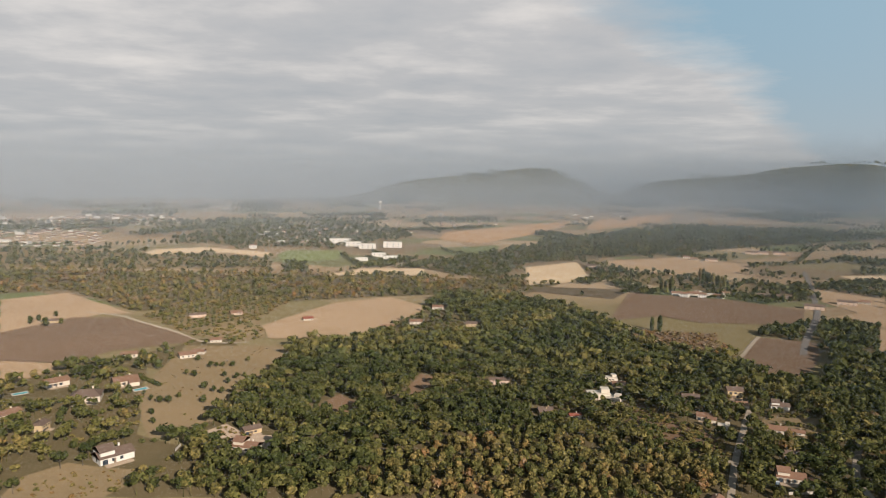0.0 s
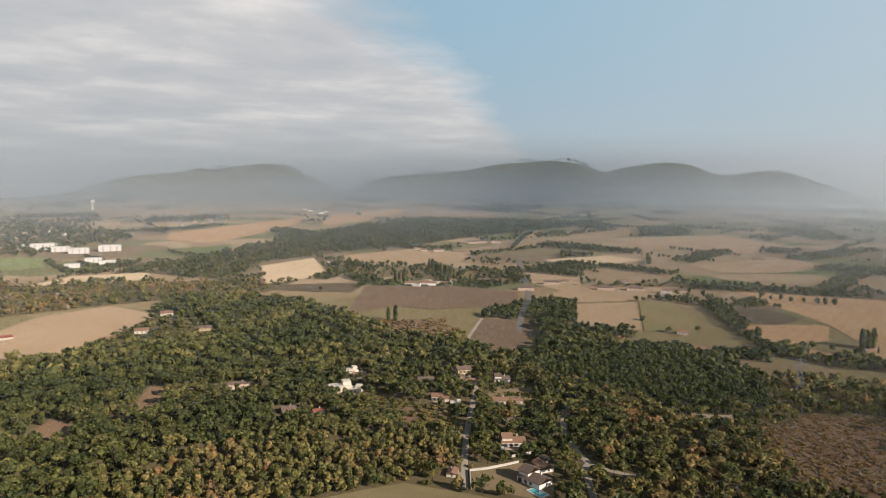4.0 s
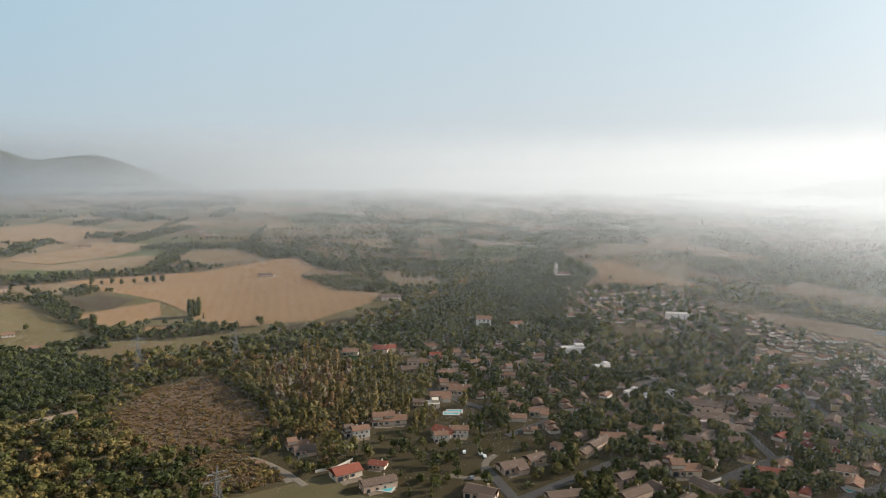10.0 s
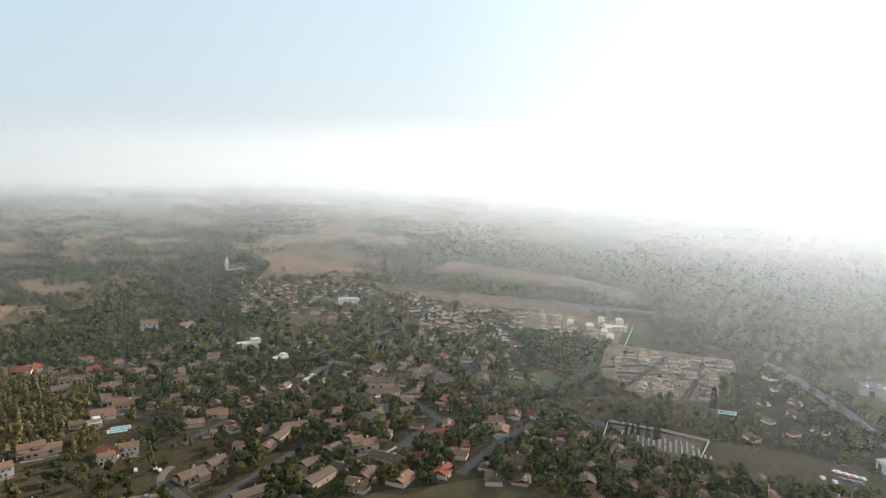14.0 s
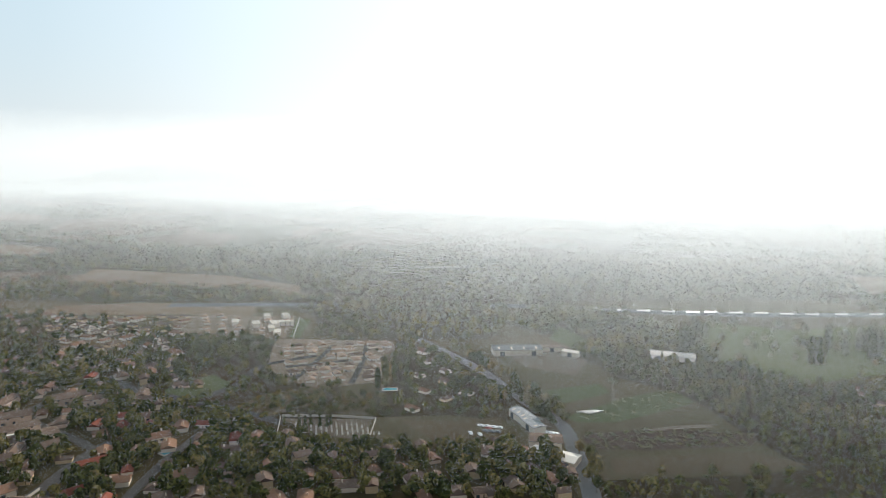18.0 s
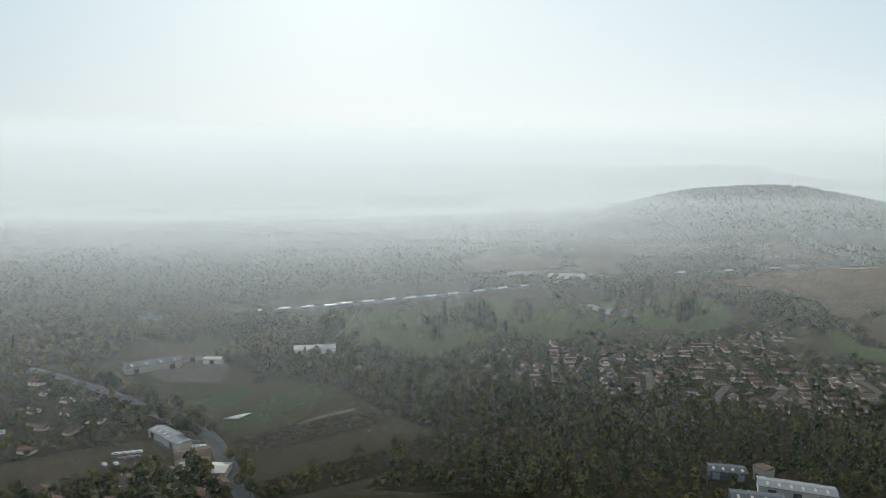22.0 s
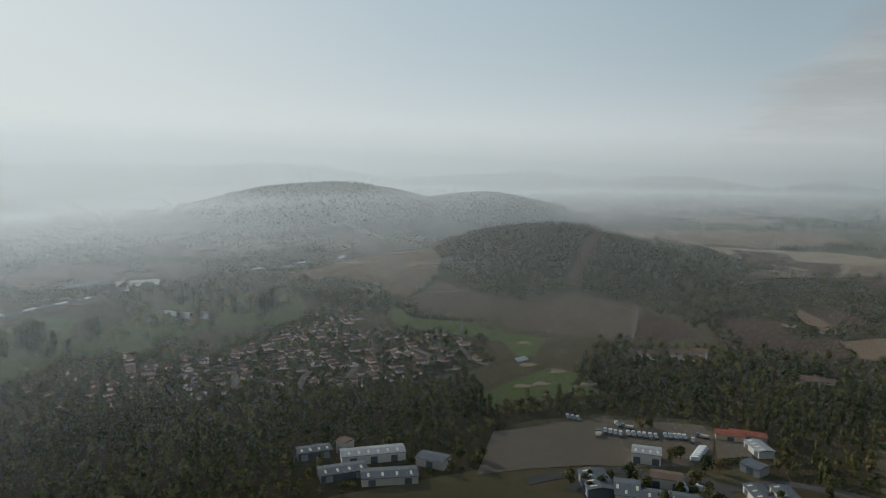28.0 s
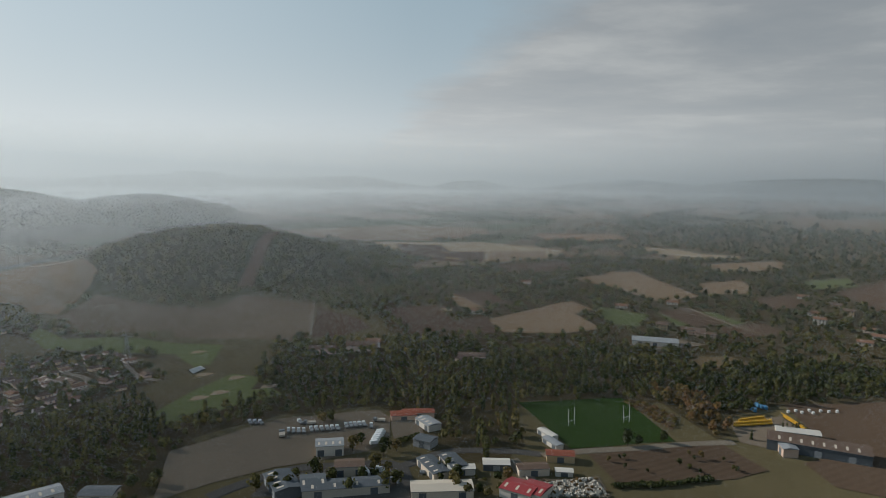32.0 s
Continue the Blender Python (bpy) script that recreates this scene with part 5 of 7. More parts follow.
villa(1339, 966, -54, "tall_white", 1.00, "buildings scattered over the far plain", 0)
villa(1296, 920, -55, "row", 1.00, "buildings scattered over the far plain", 0)
villa(1894, 1122, -59, "row", 1.50, "buildings scattered over the far plain", 0)
villa(2112, 849, -68, "row", 1.20, "buildings scattered over the far plain", 0)
villa(1070, 1084, -45, "gable", 1.00, "buildings scattered over the far plain", 0)
villa(482, 1324, -20, "gable", 1.00, "buildings scattered over the far plain", 0)
settlement([(-1251, 1830), (-961, 1871), (-747, 1579), (-722, 1402), (-945, 1379)], 34, "row block gable wing_white gable", 90, "far suburb buildings", 0, 0, 14)
settlement([(-1094, 3122), (-957, 3449), (-792, 2853), (-938, 2738)], 40, "block wing_white gable", 45, "far suburb buildings", 0, 0, 15)
settlement([(-202, 2203), (-7, 2767), (274, 2475), (131, 2090), (-92, 1809)], 38, "wing_white gable gable_pink", 95, "far suburb buildings", 0, 0, 16)
settlement([(1626, 3369), (2262, 4136), (1726, 3106), (1377, 2802)], 38, "wing_white gable", 60, "far suburb buildings", 0, 0, 17)
settlement([(-1436, 2265), (-923, 2517), (-736, 2005), (-1203, 1895)], 36, "block wing_white row gable", 110, "far suburb buildings", 0, 0, 24)
settlement([(-522, 1933), (-236, 2036), (-200, 1514), (-389, 1482)], 40, "block wing_white row gable", 70, "far suburb buildings", 0, 0, 25)
settlement([(442, 2777), (2119, 4254), (1687, 3382), (404, 2299)], 44, "block wing_white gable", 80, "far suburb buildings", 0, 0, 26)


def build_far_houses():
    """Houses too far off to pick apart, by wall and roof colour."""
    heaps = {}
    for x, y, turn, style, scale in far_houses:
        shape, wall, roof, sx, sy, h = STYLES[style]
        m = pose(x, y, float(height(x, y)), 0, 0, turn) @ Matrix.Scale(scale, 4)
        rise = sy / 2 * 0.42
        for mat, maker in ((wall, lambda b: gable_walls(b, 0, 0, sx, sy, h, rise, hip=0 if shape != "flat" else 1)),
                           ("stone" if shape == "flat" else roof, lambda b: box(b, 0, 0, h + 0.05, sx - 0.6, sy - 0.6, 0.2) if shape == "flat" else roof_gable(b, 0, 0, h, sx, sy, rise, hip=sy * 0.42 if shape == "hip" else 0.0)),
                           ("glass", lambda b: boxed_into(b, [(k * sx * 0.3, e * sy / 2, 0.9 + f, 1.3, 0.14, 1.3) for k in (-1, 0.1, 1) for e in (-1, 1) for f in ((0, 2.8) if h > 4 else (0,))]))):
            bm = heaps.setdefault(mat, bmesh.new())
            before = len(bm.verts)
            small = bmesh.new()
            maker(small)
            small.transform(m)
            me = bpy.data.meshes.new("tmp")
            small.to_mesh(me)
            small.free()
            bm.from_mesh(me)
            bpy.data.meshes.remove(me)
    top = tagged(new("far_houses"), "distant villages and farms of pale houses with tile roofs", "houses", kind="stuff")
    for mat, bm in heaps.items():
        ob = part("glazing" if mat == "glass" else "roofs" if mat in ROOF_LABELS and mat != "white" or mat == "stone" else "walls", bm, M[mat], top)


def boxed_into(bm, boxes):
    for b in boxes:
        box(bm, *b)
    return bm


build_far_houses()


# ---- workshops, vehicles, landmarks ----
def under(name, label, category, group=""):
    return tagged(new(name), label, category, group)


def set_down(ob, x, y, turn=0.0, z=None):
    ob.matrix_basis = pose(x, y, float(height(x, y)) if z is None else z, 0, 0, turn)
    return ob


def hall(x, y, turn, sx, sy, h, wall, roof, label, doors=2, skylights=4, pitch=0.16):
    """A workshop hall: walls, shallow roof, roller doors and skylights."""
    ob = under("workshop_hall", label, "workshop", "workshop halls")
    rise = sy / 2 * pitch
    part("wall", gable_walls(bmesh.new(), 0, 0, sx, sy, h, rise), M[wall], ob)
    part("roof", roof_gable(bmesh.new(), 0, 0, h, sx, sy, rise, over=0.35, thick=0.2), M[roof], ob)
    for k in range(doors):
        d = part("roller_door", boxed((0, 0, 0, 3.6, 0.14, min(3.8, h * 0.8))), M["sheet_dark" if wall != "sheet_dark" else "sheet"], ob)
        d.location = (-sx * 0.32 + k * sx * 0.64 / max(1, doors - 1) if doors > 1 else 0, -sy / 2 - 0.02, 0)
    for k in range(skylights):
        w = part("skylight", boxed((0, 0, 0, 1.2, sy * 0.26, 0.08)), M["plaster"], ob)
        w.location = (-sx * 0.38 + k * sx * 0.76 / max(1, skylights - 1), -sy * 0.25, h + rise * 0.5 + 0.2)
        w.rotation_euler = (math.atan(pitch), 0, 0)
    for e in (-1, 1):
        g = part("gutter", boxed((0, 0, 0, sx + 0.6, 0.2, 0.18)), M["steel"], ob)
        g.location = (0, e * (sy / 2 + 0.42), h - 0.12)
    a, b = sx / 2 + 4, sy / 2 + 4
    c, s = math.cos(radians(turn)), math.sin(radians(turn))
    take([(x + p * a * c - q * b * s, y + p * a * s + q * b * c) for p, q in ((-1, -1), (1, -1), (1, 1), (-1, 1))])
    return set_down(ob, x, y, turn)


def wheels(ob, xs, half, r=0.5):
    for x in xs:
        for e in (-1, 1):
            w = part("wheel", tube(0, 0, -0.15, r, r, 0.3, 10), M["rubber"], ob)
            w.location, w.rotation_euler = (x, e * half, r), (radians(90), 0, 0)


def bale(x, y):
    ob = under("hay_bale", "pale wrapped bale lying on ploughed soil", "bale", "wrapped bales on the field")
    part("roll", tube(0, 0, 0, 1.0, 1.0, 1.5, 14), M["paint"], ob)
    part("binding", tube(0, 0, 0.5, 1.03, 1.03, 0.4, 14), M["stone"], ob)
    return set_down(ob, x, y, 0, 0.2)


def rubble(points):
    """Heaps of broken stone and brick, one joined heap."""
    r = random.Random(8)
    bm = bmesh.new()
    for x, y in scatter(points, 420, 9):
        s = r.uniform(0.3, 1.4)
        v = bmesh.ops.create_cube(bm, size=s, matrix=Matrix.Translation((x, y, s * 0.3 + r.random() * 0.8)) @ Euler((r.random() * 6, r.random() * 6, r.random() * 6)).to_matrix().to_4x4())
    tagged(part("rubble", bm, M["stone"], None), "heaps of broken stone and brick rubble", "rubble", kind="stuff")


def lorry(cab="paint", bed="grey", label="white flatbed lorry parked on gravel", long=8.0):
    ob = under("lorry", label, "lorry", "lorries parked in the depot")
    part("chassis", boxed((0, 0, 0.6, long, 1.0, 0.3)), M["rubber"], ob)
    body = part("cab", boxed((long / 2 - 1.0, 0, 0.7, 2.0, 2.4, 2.1), bevel=0.2), M[cab], ob)
    part("windscreen", boxed((long / 2 + 0.02, 0, 1.75, 0.08, 2.0, 0.8)), M["glass"], body)
    part("load_bed", boxed((-1.1, 0, 0.95, long - 2.5, 2.45, 1.15)), M[bed], ob)
    wheels(ob, (long / 2 - 1.2, -long / 2 + 1.0, -long / 2 + 2.2), 1.0)
    return ob


def van(paint="paint", label="white van parked on gravel"):
    ob = under("van", label, "van", "vans parked in the depot")
    body = part("body", boxed((-0.4, 0, 0.4, 4.6, 2.0, 2.1), (2.3, 0, 0.4, 1.1, 1.95, 1.0), bevel=0.12), M[paint], ob)
    part("windscreen", boxed((1.95, 0, 1.45, 0.1, 1.7, 0.75)), M["glass"], body)
    wheels(ob, (1.8, -1.8), 0.9, 0.36)
    return ob


def car(paint, label):
    ob = under("car", label, "car", "cars parked among houses")
    bm = bmesh.new()
    outline = [(-2.1, 0.35), (2.1, 0.35), (2.1, 0.85), (1.1, 0.95), (0.4, 1.45), (-1.3, 1.45), (-2.0, 0.95)]
    ends = [[bm.verts.new((x, e * 0.86, z)) for x, z in outline] for e in (-1, 1)]
    bm.faces.new(ends[0]), bm.faces.new(ends[1][::-1])
    for k in range(len(outline)):
        m = (k + 1) % len(outline)
        bm.faces.new((ends[0][m], ends[0][k], ends[1][k], ends[1][m]))
    bmesh.ops.recalc_face_normals(bm, faces=bm.faces)
    body = part("body", bm, M[paint], ob)
    part("window", boxed((-0.45, 0, 1.0, 1.6, 1.76, 0.34)), M["glass"], body)
    wheels(ob, (1.3, -1.3), 0.8, 0.32)
    return ob


def digger():
    ob = under("digger", "yellow construction machine parked on a pale yard", "digger", "yellow machines parked in rows")
    part("track", boxed((0, -0.9, 0, 3.2, 0.5, 0.7), bevel=0.15), M["rubber"], ob)
    part("track", boxed((0, 0.9, 0, 3.2, 0.5, 0.7), bevel=0.15), M["rubber"], ob)
    body = part("body", boxed((-0.4, 0, 0.7, 2.8, 2.2, 1.0), bevel=0.1), M["yellow"], ob)
    part("cab", boxed((0.3, 0.5, 1.7, 1.3, 1.0, 1.2), bevel=0.1), M["yellow"], body)
    arm = part("arm", boxed((0, 0, 0, 3.4, 0.35, 0.4)), M["yellow"], ob)
    arm.location, arm.rotation_euler = (1.9, -0.4, 1.9), (0, radians(-28), 0)
    return ob


def strew(first, spots, size=1.0):
    """Put a thing at the first spot and copies of it at the others: x, y, turn."""
    set_down(first, *spots[0])
    first.scale = (size, size, size)
    for x, y, turn in spots[1:]:
        copy_thing(first, pose(x, y, float(height(x, y)) + 0.15, 0, 0, turn))
    first.location.z += 0.15


def line_of(x0, y0, x1, y1, n, turn, skip=()):
    return [(x0 + (x1 - x0) * k / max(1, n - 1), y0 + (y1 - y0) * k / max(1, n - 1), turn) for k in range(n) if k not in skip]


def pylon(x, y, turn, tall=30.0):
    """A lattice pylon: legs, braces and cross arms."""
    ob = under("electricity_pylon", "grey steel lattice electricity pylon", "pylon", "pylons of the power line")
    def bar(p, q, r=0.07, name="brace"):
        d = Vector(q) - Vector(p)
        bm = tube(0, 0, 0, r, r, d.length, 4)
        o = part(name, bm, M["steel"], ob)
        o.matrix_basis = Matrix.Translation(p) @ d.to_track_quat("Z", "Y").to_matrix().to_4x4()
    top, half, neck = tall, tall * 0.11, 0.7
    for a, b in ((1, 1), (1, -1), (-1, -1), (-1, 1)):
        bar((a * half, b * half, 0), (a * neck, b * neck, tall * 0.72), 0.13, "leg")
        bar((a * neck, b * neck, tall * 0.72), (0, 0, top), 0.1, "leg")
    steps = [0, 0.2, 0.37, 0.51, 0.63, 0.72]
    for k in range(5):
        w0, w1 = [half + (neck - half) * f / 0.72 for f in steps[k:k + 2]]
        z0, z1 = tall * steps[k], tall * steps[k + 1]
        for (a, b), (c, d) in (((1, 1), (1, -1)), ((1, -1), (-1, -1)), ((-1, -1), (-1, 1)), ((-1, 1), (1, 1))):
            bar((a * w0, b * w0, z0), (c * w1, d * w1, z1))
            bar((c * w0, d * w0, z0), (a * w1, b * w1, z1))
    for z, w in ((tall * 0.74, 6.5), (tall * 0.86, 4.8)):
        for e in (-1, 1):
            bar((0, 0, z + 0.6), (e * w, 0, z), 0.15, "cross_arm")
            bar((0, 0, z - 0.9), (e * w, 0, z), 0.12, "cross_arm")
            bar((e * w, 0, z), (e * w, 0, z - 1.6), 0.12, "insulator")
    return set_down(ob, x, y, turn)


def church(x, y, turn, k=1.0):
    ob = under("church", "pale stone village church with a tall bell tower", "church")
    part("nave_wall", gable_walls(bmesh.new(), 0, 0, 22 * k, 11 * k, 8 * k, 3 * k), M["plaster"], ob)
    part("nave_roof", roof_gable(bmesh.new(), 0, 0, 8 * k, 22 * k, 11 * k, 3 * k), M["tile_old"], ob)
    tower = part("bell_tower", boxed((-13 * k, 0, -0.3, 5.5 * k, 5.5 * k, 19 * k)), M["stone"], ob)
    part("cornice", boxed((-13 * k, 0, 18.6 * k, 6.2 * k, 6.2 * k, 0.6 * k)), M["stone"], tower)
    part("belfry", boxed((-13 * k, 0, 19.2 * k, 4.4 * k, 4.4 * k, 4.5 * k)), M["white"], ob)
    part("spire", tube(-13 * k, 0, 23.7 * k, 3.0 * k, 0.1, 6 * k, 8), M["stone"], ob)
    for e in (-1, 1):
        w = part("window", boxed((0, 0, 0, 1.4 * k, 0.2, 3 * k)), M["glass"], tower)
        w.location = (-13 * k, e * 2.8 * k, 14 * k)
    for q in range(4):
        w = part("window", boxed((0, 0, 0, 1.2 * k, 0.2, 3.2 * k)), M["glass"], ob)
        w.location = (-7 * k + q * 4.6 * k, -5.5 * k, 3 * k)
    a = 14 * k
    take([(x - a, y - a), (x + a, y - a), (x + a, y + a), (x - a, y + a)])
    return set_down(ob, x, y, turn)


def water_tower(x, y, tall):
    ob = under("water_tower", "pale concrete water tower above the far plain", "water tower")
    part("shaft", tube(0, 0, 0, tall * 0.09, tall * 0.08, tall * 0.62, 12), M["white"], ob)
    part("bowl", tube(0, 0, tall * 0.55, tall * 0.1, tall * 0.24, tall * 0.18, 16), M["white"], ob)
    part("tank", tube(0, 0, tall * 0.73, tall * 0.24, tall * 0.24, tall * 0.2, 16), M["white"], ob)
    part("cap", tube(0, 0, tall * 0.93, tall * 0.25, tall * 0.05, tall * 0.06, 16), M["sheet"], ob)
    return set_down(ob, x, y)


def pool(x, y, turn, sx=9.0, sy=4.5):
    ob = under("swimming_pool", "turquoise swimming pool in a pale paved surround", "swimming pool", "garden pools")
    for name, bx in (("coping", (0, sy / 2 + 0.5, 0, sx + 2, 1.0, 0.3)), ("coping", (0, -sy / 2 - 0.5, 0, sx + 2, 1.0, 0.3)),
                     ("coping", (sx / 2 + 0.5, 0, 0, 1.0, sy, 0.3)), ("coping", (-sx / 2 - 0.5, 0, 0, 1.0, sy, 0.3))):
        part(name, boxed(bx), M["stone"], ob)
    part("water", boxed((0, 0, 0, sx, sy, 0.2)), M["pool"], ob)
    r = 9.0
    for ox, oy in ((x, y), (x * 0.972, y * 0.972)):
        take([(ox - r, oy - r), (ox + r, oy - r), (ox + r, oy + r), (ox - r, oy + r)])
    return set_down(ob, x, y, turn, 0.12)


def garden_wall(points, tall=1.4, label="pale stone garden wall"):
    """A low wall along a line of the plan, with a coping on each length."""
    ob = under("garden_wall", label, "wall", "garden walls")
    for (x0, y0), (x1, y1) in zip(points, points[1:]):
        d = math.hypot(x1 - x0, y1 - y0)
        w = part("length", boxed((0, 0, -0.2, d + 0.25, 0.25, tall + 0.2)), M["stone"], ob)
        w.matrix_basis = pose((x0 + x1) / 2, (y0 + y1) / 2, 0, 0, 0, math.degrees(math.atan2(y1 - y0, x1 - x0)))
        part("coping", boxed((0, 0, tall, d + 0.3, 0.36, 0.09)), M["stone"], w)
    return ob


def goal(x, y, turn):
    ob = under("goal_posts", "tall white H-shaped goal posts on turf", "goal posts", "goal posts of the pitch")
    for e in (-1, 1):
        part("post", tube(e * 2.8, 0, 0, 0.12, 0.1, 11, 8), M["paint"], ob)
    part("crossbar", boxed((0, 0, 3.0, 5.6, 0.16, 0.16)), M["paint"], ob)
    return set_down(ob, x, y, turn, 0.2)


def grave(x, y, turn):
    ob = under("grave", "pale stone grave with an upright headstone", "grave", "graves in the cemetery")
    part("slab", boxed((0, 0, 0, 1.1, 2.1, 0.45), bevel=0.05), M["stone"], ob)
    part("headstone", boxed((0, 1.0, 0.3, 1.0, 0.2, 1.0), bevel=0.05), M["stone"], ob)
    return set_down(ob, x, y, turn, 0.12)


def tree(kind, tall, mat, label, category="tree", group="", seed=3, n=150):
    """A single tree: tapered trunk with limbs, and a crown of leaf clumps."""
    ob = under({"cypress": "cypress_tree", "poplar": "poplar_tree", "pine": "pine_tree", "shrub": "bush"}.get(kind, "tree"), label, category, group)
    wide = KINDS[kind][1]
    soup = crown_soup(kind, n, seed) * np.array([tall * wide, tall * wide, tall])
    bm = tube(0, 0, -0.2, tall * 0.03, tall * 0.014, tall * 0.62, 7)
    for k in range(4 if kind not in ("cypress", "poplar") else 2):
        q = k * 1.7 + seed
        limb = bmesh.ops.create_cone(bm, cap_ends=True, segments=5, radius1=tall * 0.012, radius2=tall * 0.004, depth=tall * 0.3,
                                     matrix=Matrix.Translation((0, 0, tall * 0.45)) @ Euler((0, radians(42), q), "XYZ").to_matrix().to_4x4() @ Matrix.Translation((0, 0, tall * 0.15)))
    part("trunk", bm, M["bark"], ob)
    crown = new("crown", raw_mesh("crown", soup, np.arange(len(soup)), M[mat]))
    crown.parent = ob
    return ob


def grove(first, spots, seed=1, spread=0.25):
    r = random.Random(seed)
    for k, (x, y) in enumerate(spots):
        m = pose(x, y, float(height(x, y)), 0, 0, r.uniform(0, 360))
        ob = first if k == 0 else copy_thing(first, m)
        ob.matrix_basis = m
        f = r.uniform(1 - spread, 1 + spread)
        ob.scale = (f, f, f * r.uniform(0.9, 1.1))


def along(points, n, seed=1, jitter=2.0):
    """n spots along a line of the plan."""
    r = random.Random(seed)
    runs = [math.hypot(b[0] - a[0], b[1] - a[1]) for a, b in zip(points, points[1:])]
    out = []
    for k in range(n):
        d = sum(runs) * (k + 0.5) / n
        for (a, b), run in zip(zip(points, points[1:]), runs):
            if d <= run:
                out.append((a[0] + (b[0] - a[0]) * d / run + r.uniform(-jitter, jitter), a[1] + (b[1] - a[1]) * d / run + r.uniform(-jitter, jitter)))
                break
            d -= run
    return out


def scatter(points, n, seed=1, clear=False):
    r = random.Random(seed)
    xs, ys = [p[0] for p in points], [p[1] for p in points]
    out = []
    while len(out) < n:
        x, y = r.uniform(min(xs), max(xs)), r.uniform(min(ys), max(ys))
        if bool(inside(np.array(x), np.array(y), points)):
            out.append((x, y))
    return out


def pond(points, label):
    bm = prism(points, 0.0, 0.85)
    ob = part("pond", bm, M["water"], None)
    return tagged(ob, label, "pond", kind="structure")


def bunker(x, y, s):
    ring = [(x + s * (1 + 0.3 * math.sin(3 * q)) * math.cos(q), y + s * 0.7 * math.sin(q)) for q in np.arange(0, 6.28, 0.45)]
    tagged(part("sand_bunker", prism(ring, 0.0, 0.62), M["pale"], None), "pale sand bunker on the golf course", "sand bunker", "golf bunkers")


hall(-177, -332, 152, 15, 11, 6, "white", "sheet", "white metal workshop hall with a pale roof")
hall(-173, -303, 150, 15, 10, 5.5, "plaster", "tile_old", "cream two-storey workshop office with a brown roof", 2, 0)
hall(-137, -306, 81, 22, 13, 5, "sheet_dark", "sheet_dark", "dark metal workshop hall with an arched roof")
hall(-161, -286, 154, 42, 11, 4.5, "stone", "sheet_dark", "long grey workshop hall with a sheet roof")
hall(-149, -297, 156, 12, 14, 5, "sheet_dark", "sheet_dark", "dark grey workshop hall", 1, 2)
hall(-244, -331, 84, 16, 9, 4, "white", "sheet", "white metal shed with a ribbed roof")
hall(-226, -309, 114, 11, 9, 4.5, "sheet", "sheet_dark", "grey barn with a metal roof", 1, 0)
hall(-209, -279, 78, 22, 9, 4, "plaster", "sheet_dark", "long workshop with a dark sheet roof")
hall(-221, -277, 76, 18, 9, 4, "plaster", "sheet_dark", "workshop with a dark sheet roof")
hall(-220, -269, 146, 14, 6, 3.5, "white", "white", "low white workshop annex", 1, 0)
hall(-239, -263, 141, 14, 8, 3.5, "sheet_dark", "white", "low shed with a pale flat roof", 1, 0)
hall(-198, -257, 147, 30, 12, 4, "plaster", "plaster", "low hall with a wide pale roof", 2, 0)
hall(-228, -233, 111, 16, 14, 4.5, "white", "sheet_red", "white workshop with a red metal roof", 1, 3)
hall(-233, -228, 109, 12, 14, 4.5, "white", "sheet_red", "white workshop with a red metal roof", 1, 3)
hall(-250, -247, 150, 16, 8, 4, "plaster", "tile_old", "cream workshop beside a gravel lane", 1, 0)
hall(-274, -250, 137, 15, 8, 4, "ochre", "tile_red", "brick-coloured shed with a tile roof", 1, 0)
hall(-262, -236, 137, 9, 5, 2.6, "white", "white", "small white site cabin", 1, 0)
hall(-240, -352, 151, 16, 9, 3.2, "pink", "tile_red", "low building with red tile roofs", 1, 0)
hall(-250, -350, 149, 20, 8, 3.2, "pink", "tile_red", "low building with red tile roofs", 1, 0)
hall(-414, -189, 123, 24, 9, 4, "plaster", "white", "pale machinery office with a flat roof", 2, 0)
hall(-400, -171, 116, 52, 16, 6, "sheet_dark", "tile_old", "large dark open-fronted farm hangar", 3, 8)
hall(-384, -180, 45, 10, 8, 5, "pink", "sheet", "rose gable end of a farm hangar", 1, 0)
hall(-530, -374, 127, 40, 18, 4, "white", "sheet", "large white greenhouse-like warehouse roof", 3, 0)
hall(-32, -359, 183, 34, 11, 5, "white", "sheet", "long pale metal warehouse", 3, 6)
hall(-1, -368, 190, 18, 9, 4.5, "sheet_dark", "sheet_dark", "low dark metal warehouse")
hall(-15, -342, 190, 24, 11, 4, "sheet_dark", "sheet_dark", "dark flat workshop hall")
hall(-38, -333, 178, 28, 12, 4, "stone", "sheet_dark", "grey workshop hall with a sheet roof")
hall(-63, -347, 145, 16, 10, 4.5, "stone", "sheet_dark", "grey barn among low sheds", 1, 0)
hall(-18, -371, 137, 7, 7, 7, "stone", "tile_old", "narrow tall workshop tower of stone", 1, 0)
hall(294, -289, -195, 22, 9, 4.5, "white", "sheet", "white roadside shop hall")
hall(281, -284, -195, 16, 8, 4.5, "white", "sheet", "white roadside shop hall", 1, 2)
hall(262, -275, -136, 18, 12, 3.5, "plaster", "tile_old", "low roadside shop with tile roofs", 1, 0)
hall(244, -263, -157, 26, 12, 3.5, "plaster", "white", "low flat-roofed shop beside the main road", 2, 0)
hall(405, -388, -124, 40, 16, 5, "stone", "sheet_dark", "farm hangar with a sheet roof")
hall(394, -417, -127, 20, 9, 4, "stone", "tile_old", "farm shed with a brown roof", 1, 0)
hall(373, -418, -158, 14, 7, 4, "white", "white", "small white farm shed", 1, 0)
hall(319, -478, -146, 34, 14, 4, "white", "white", "white club house among trees", 3, 0)
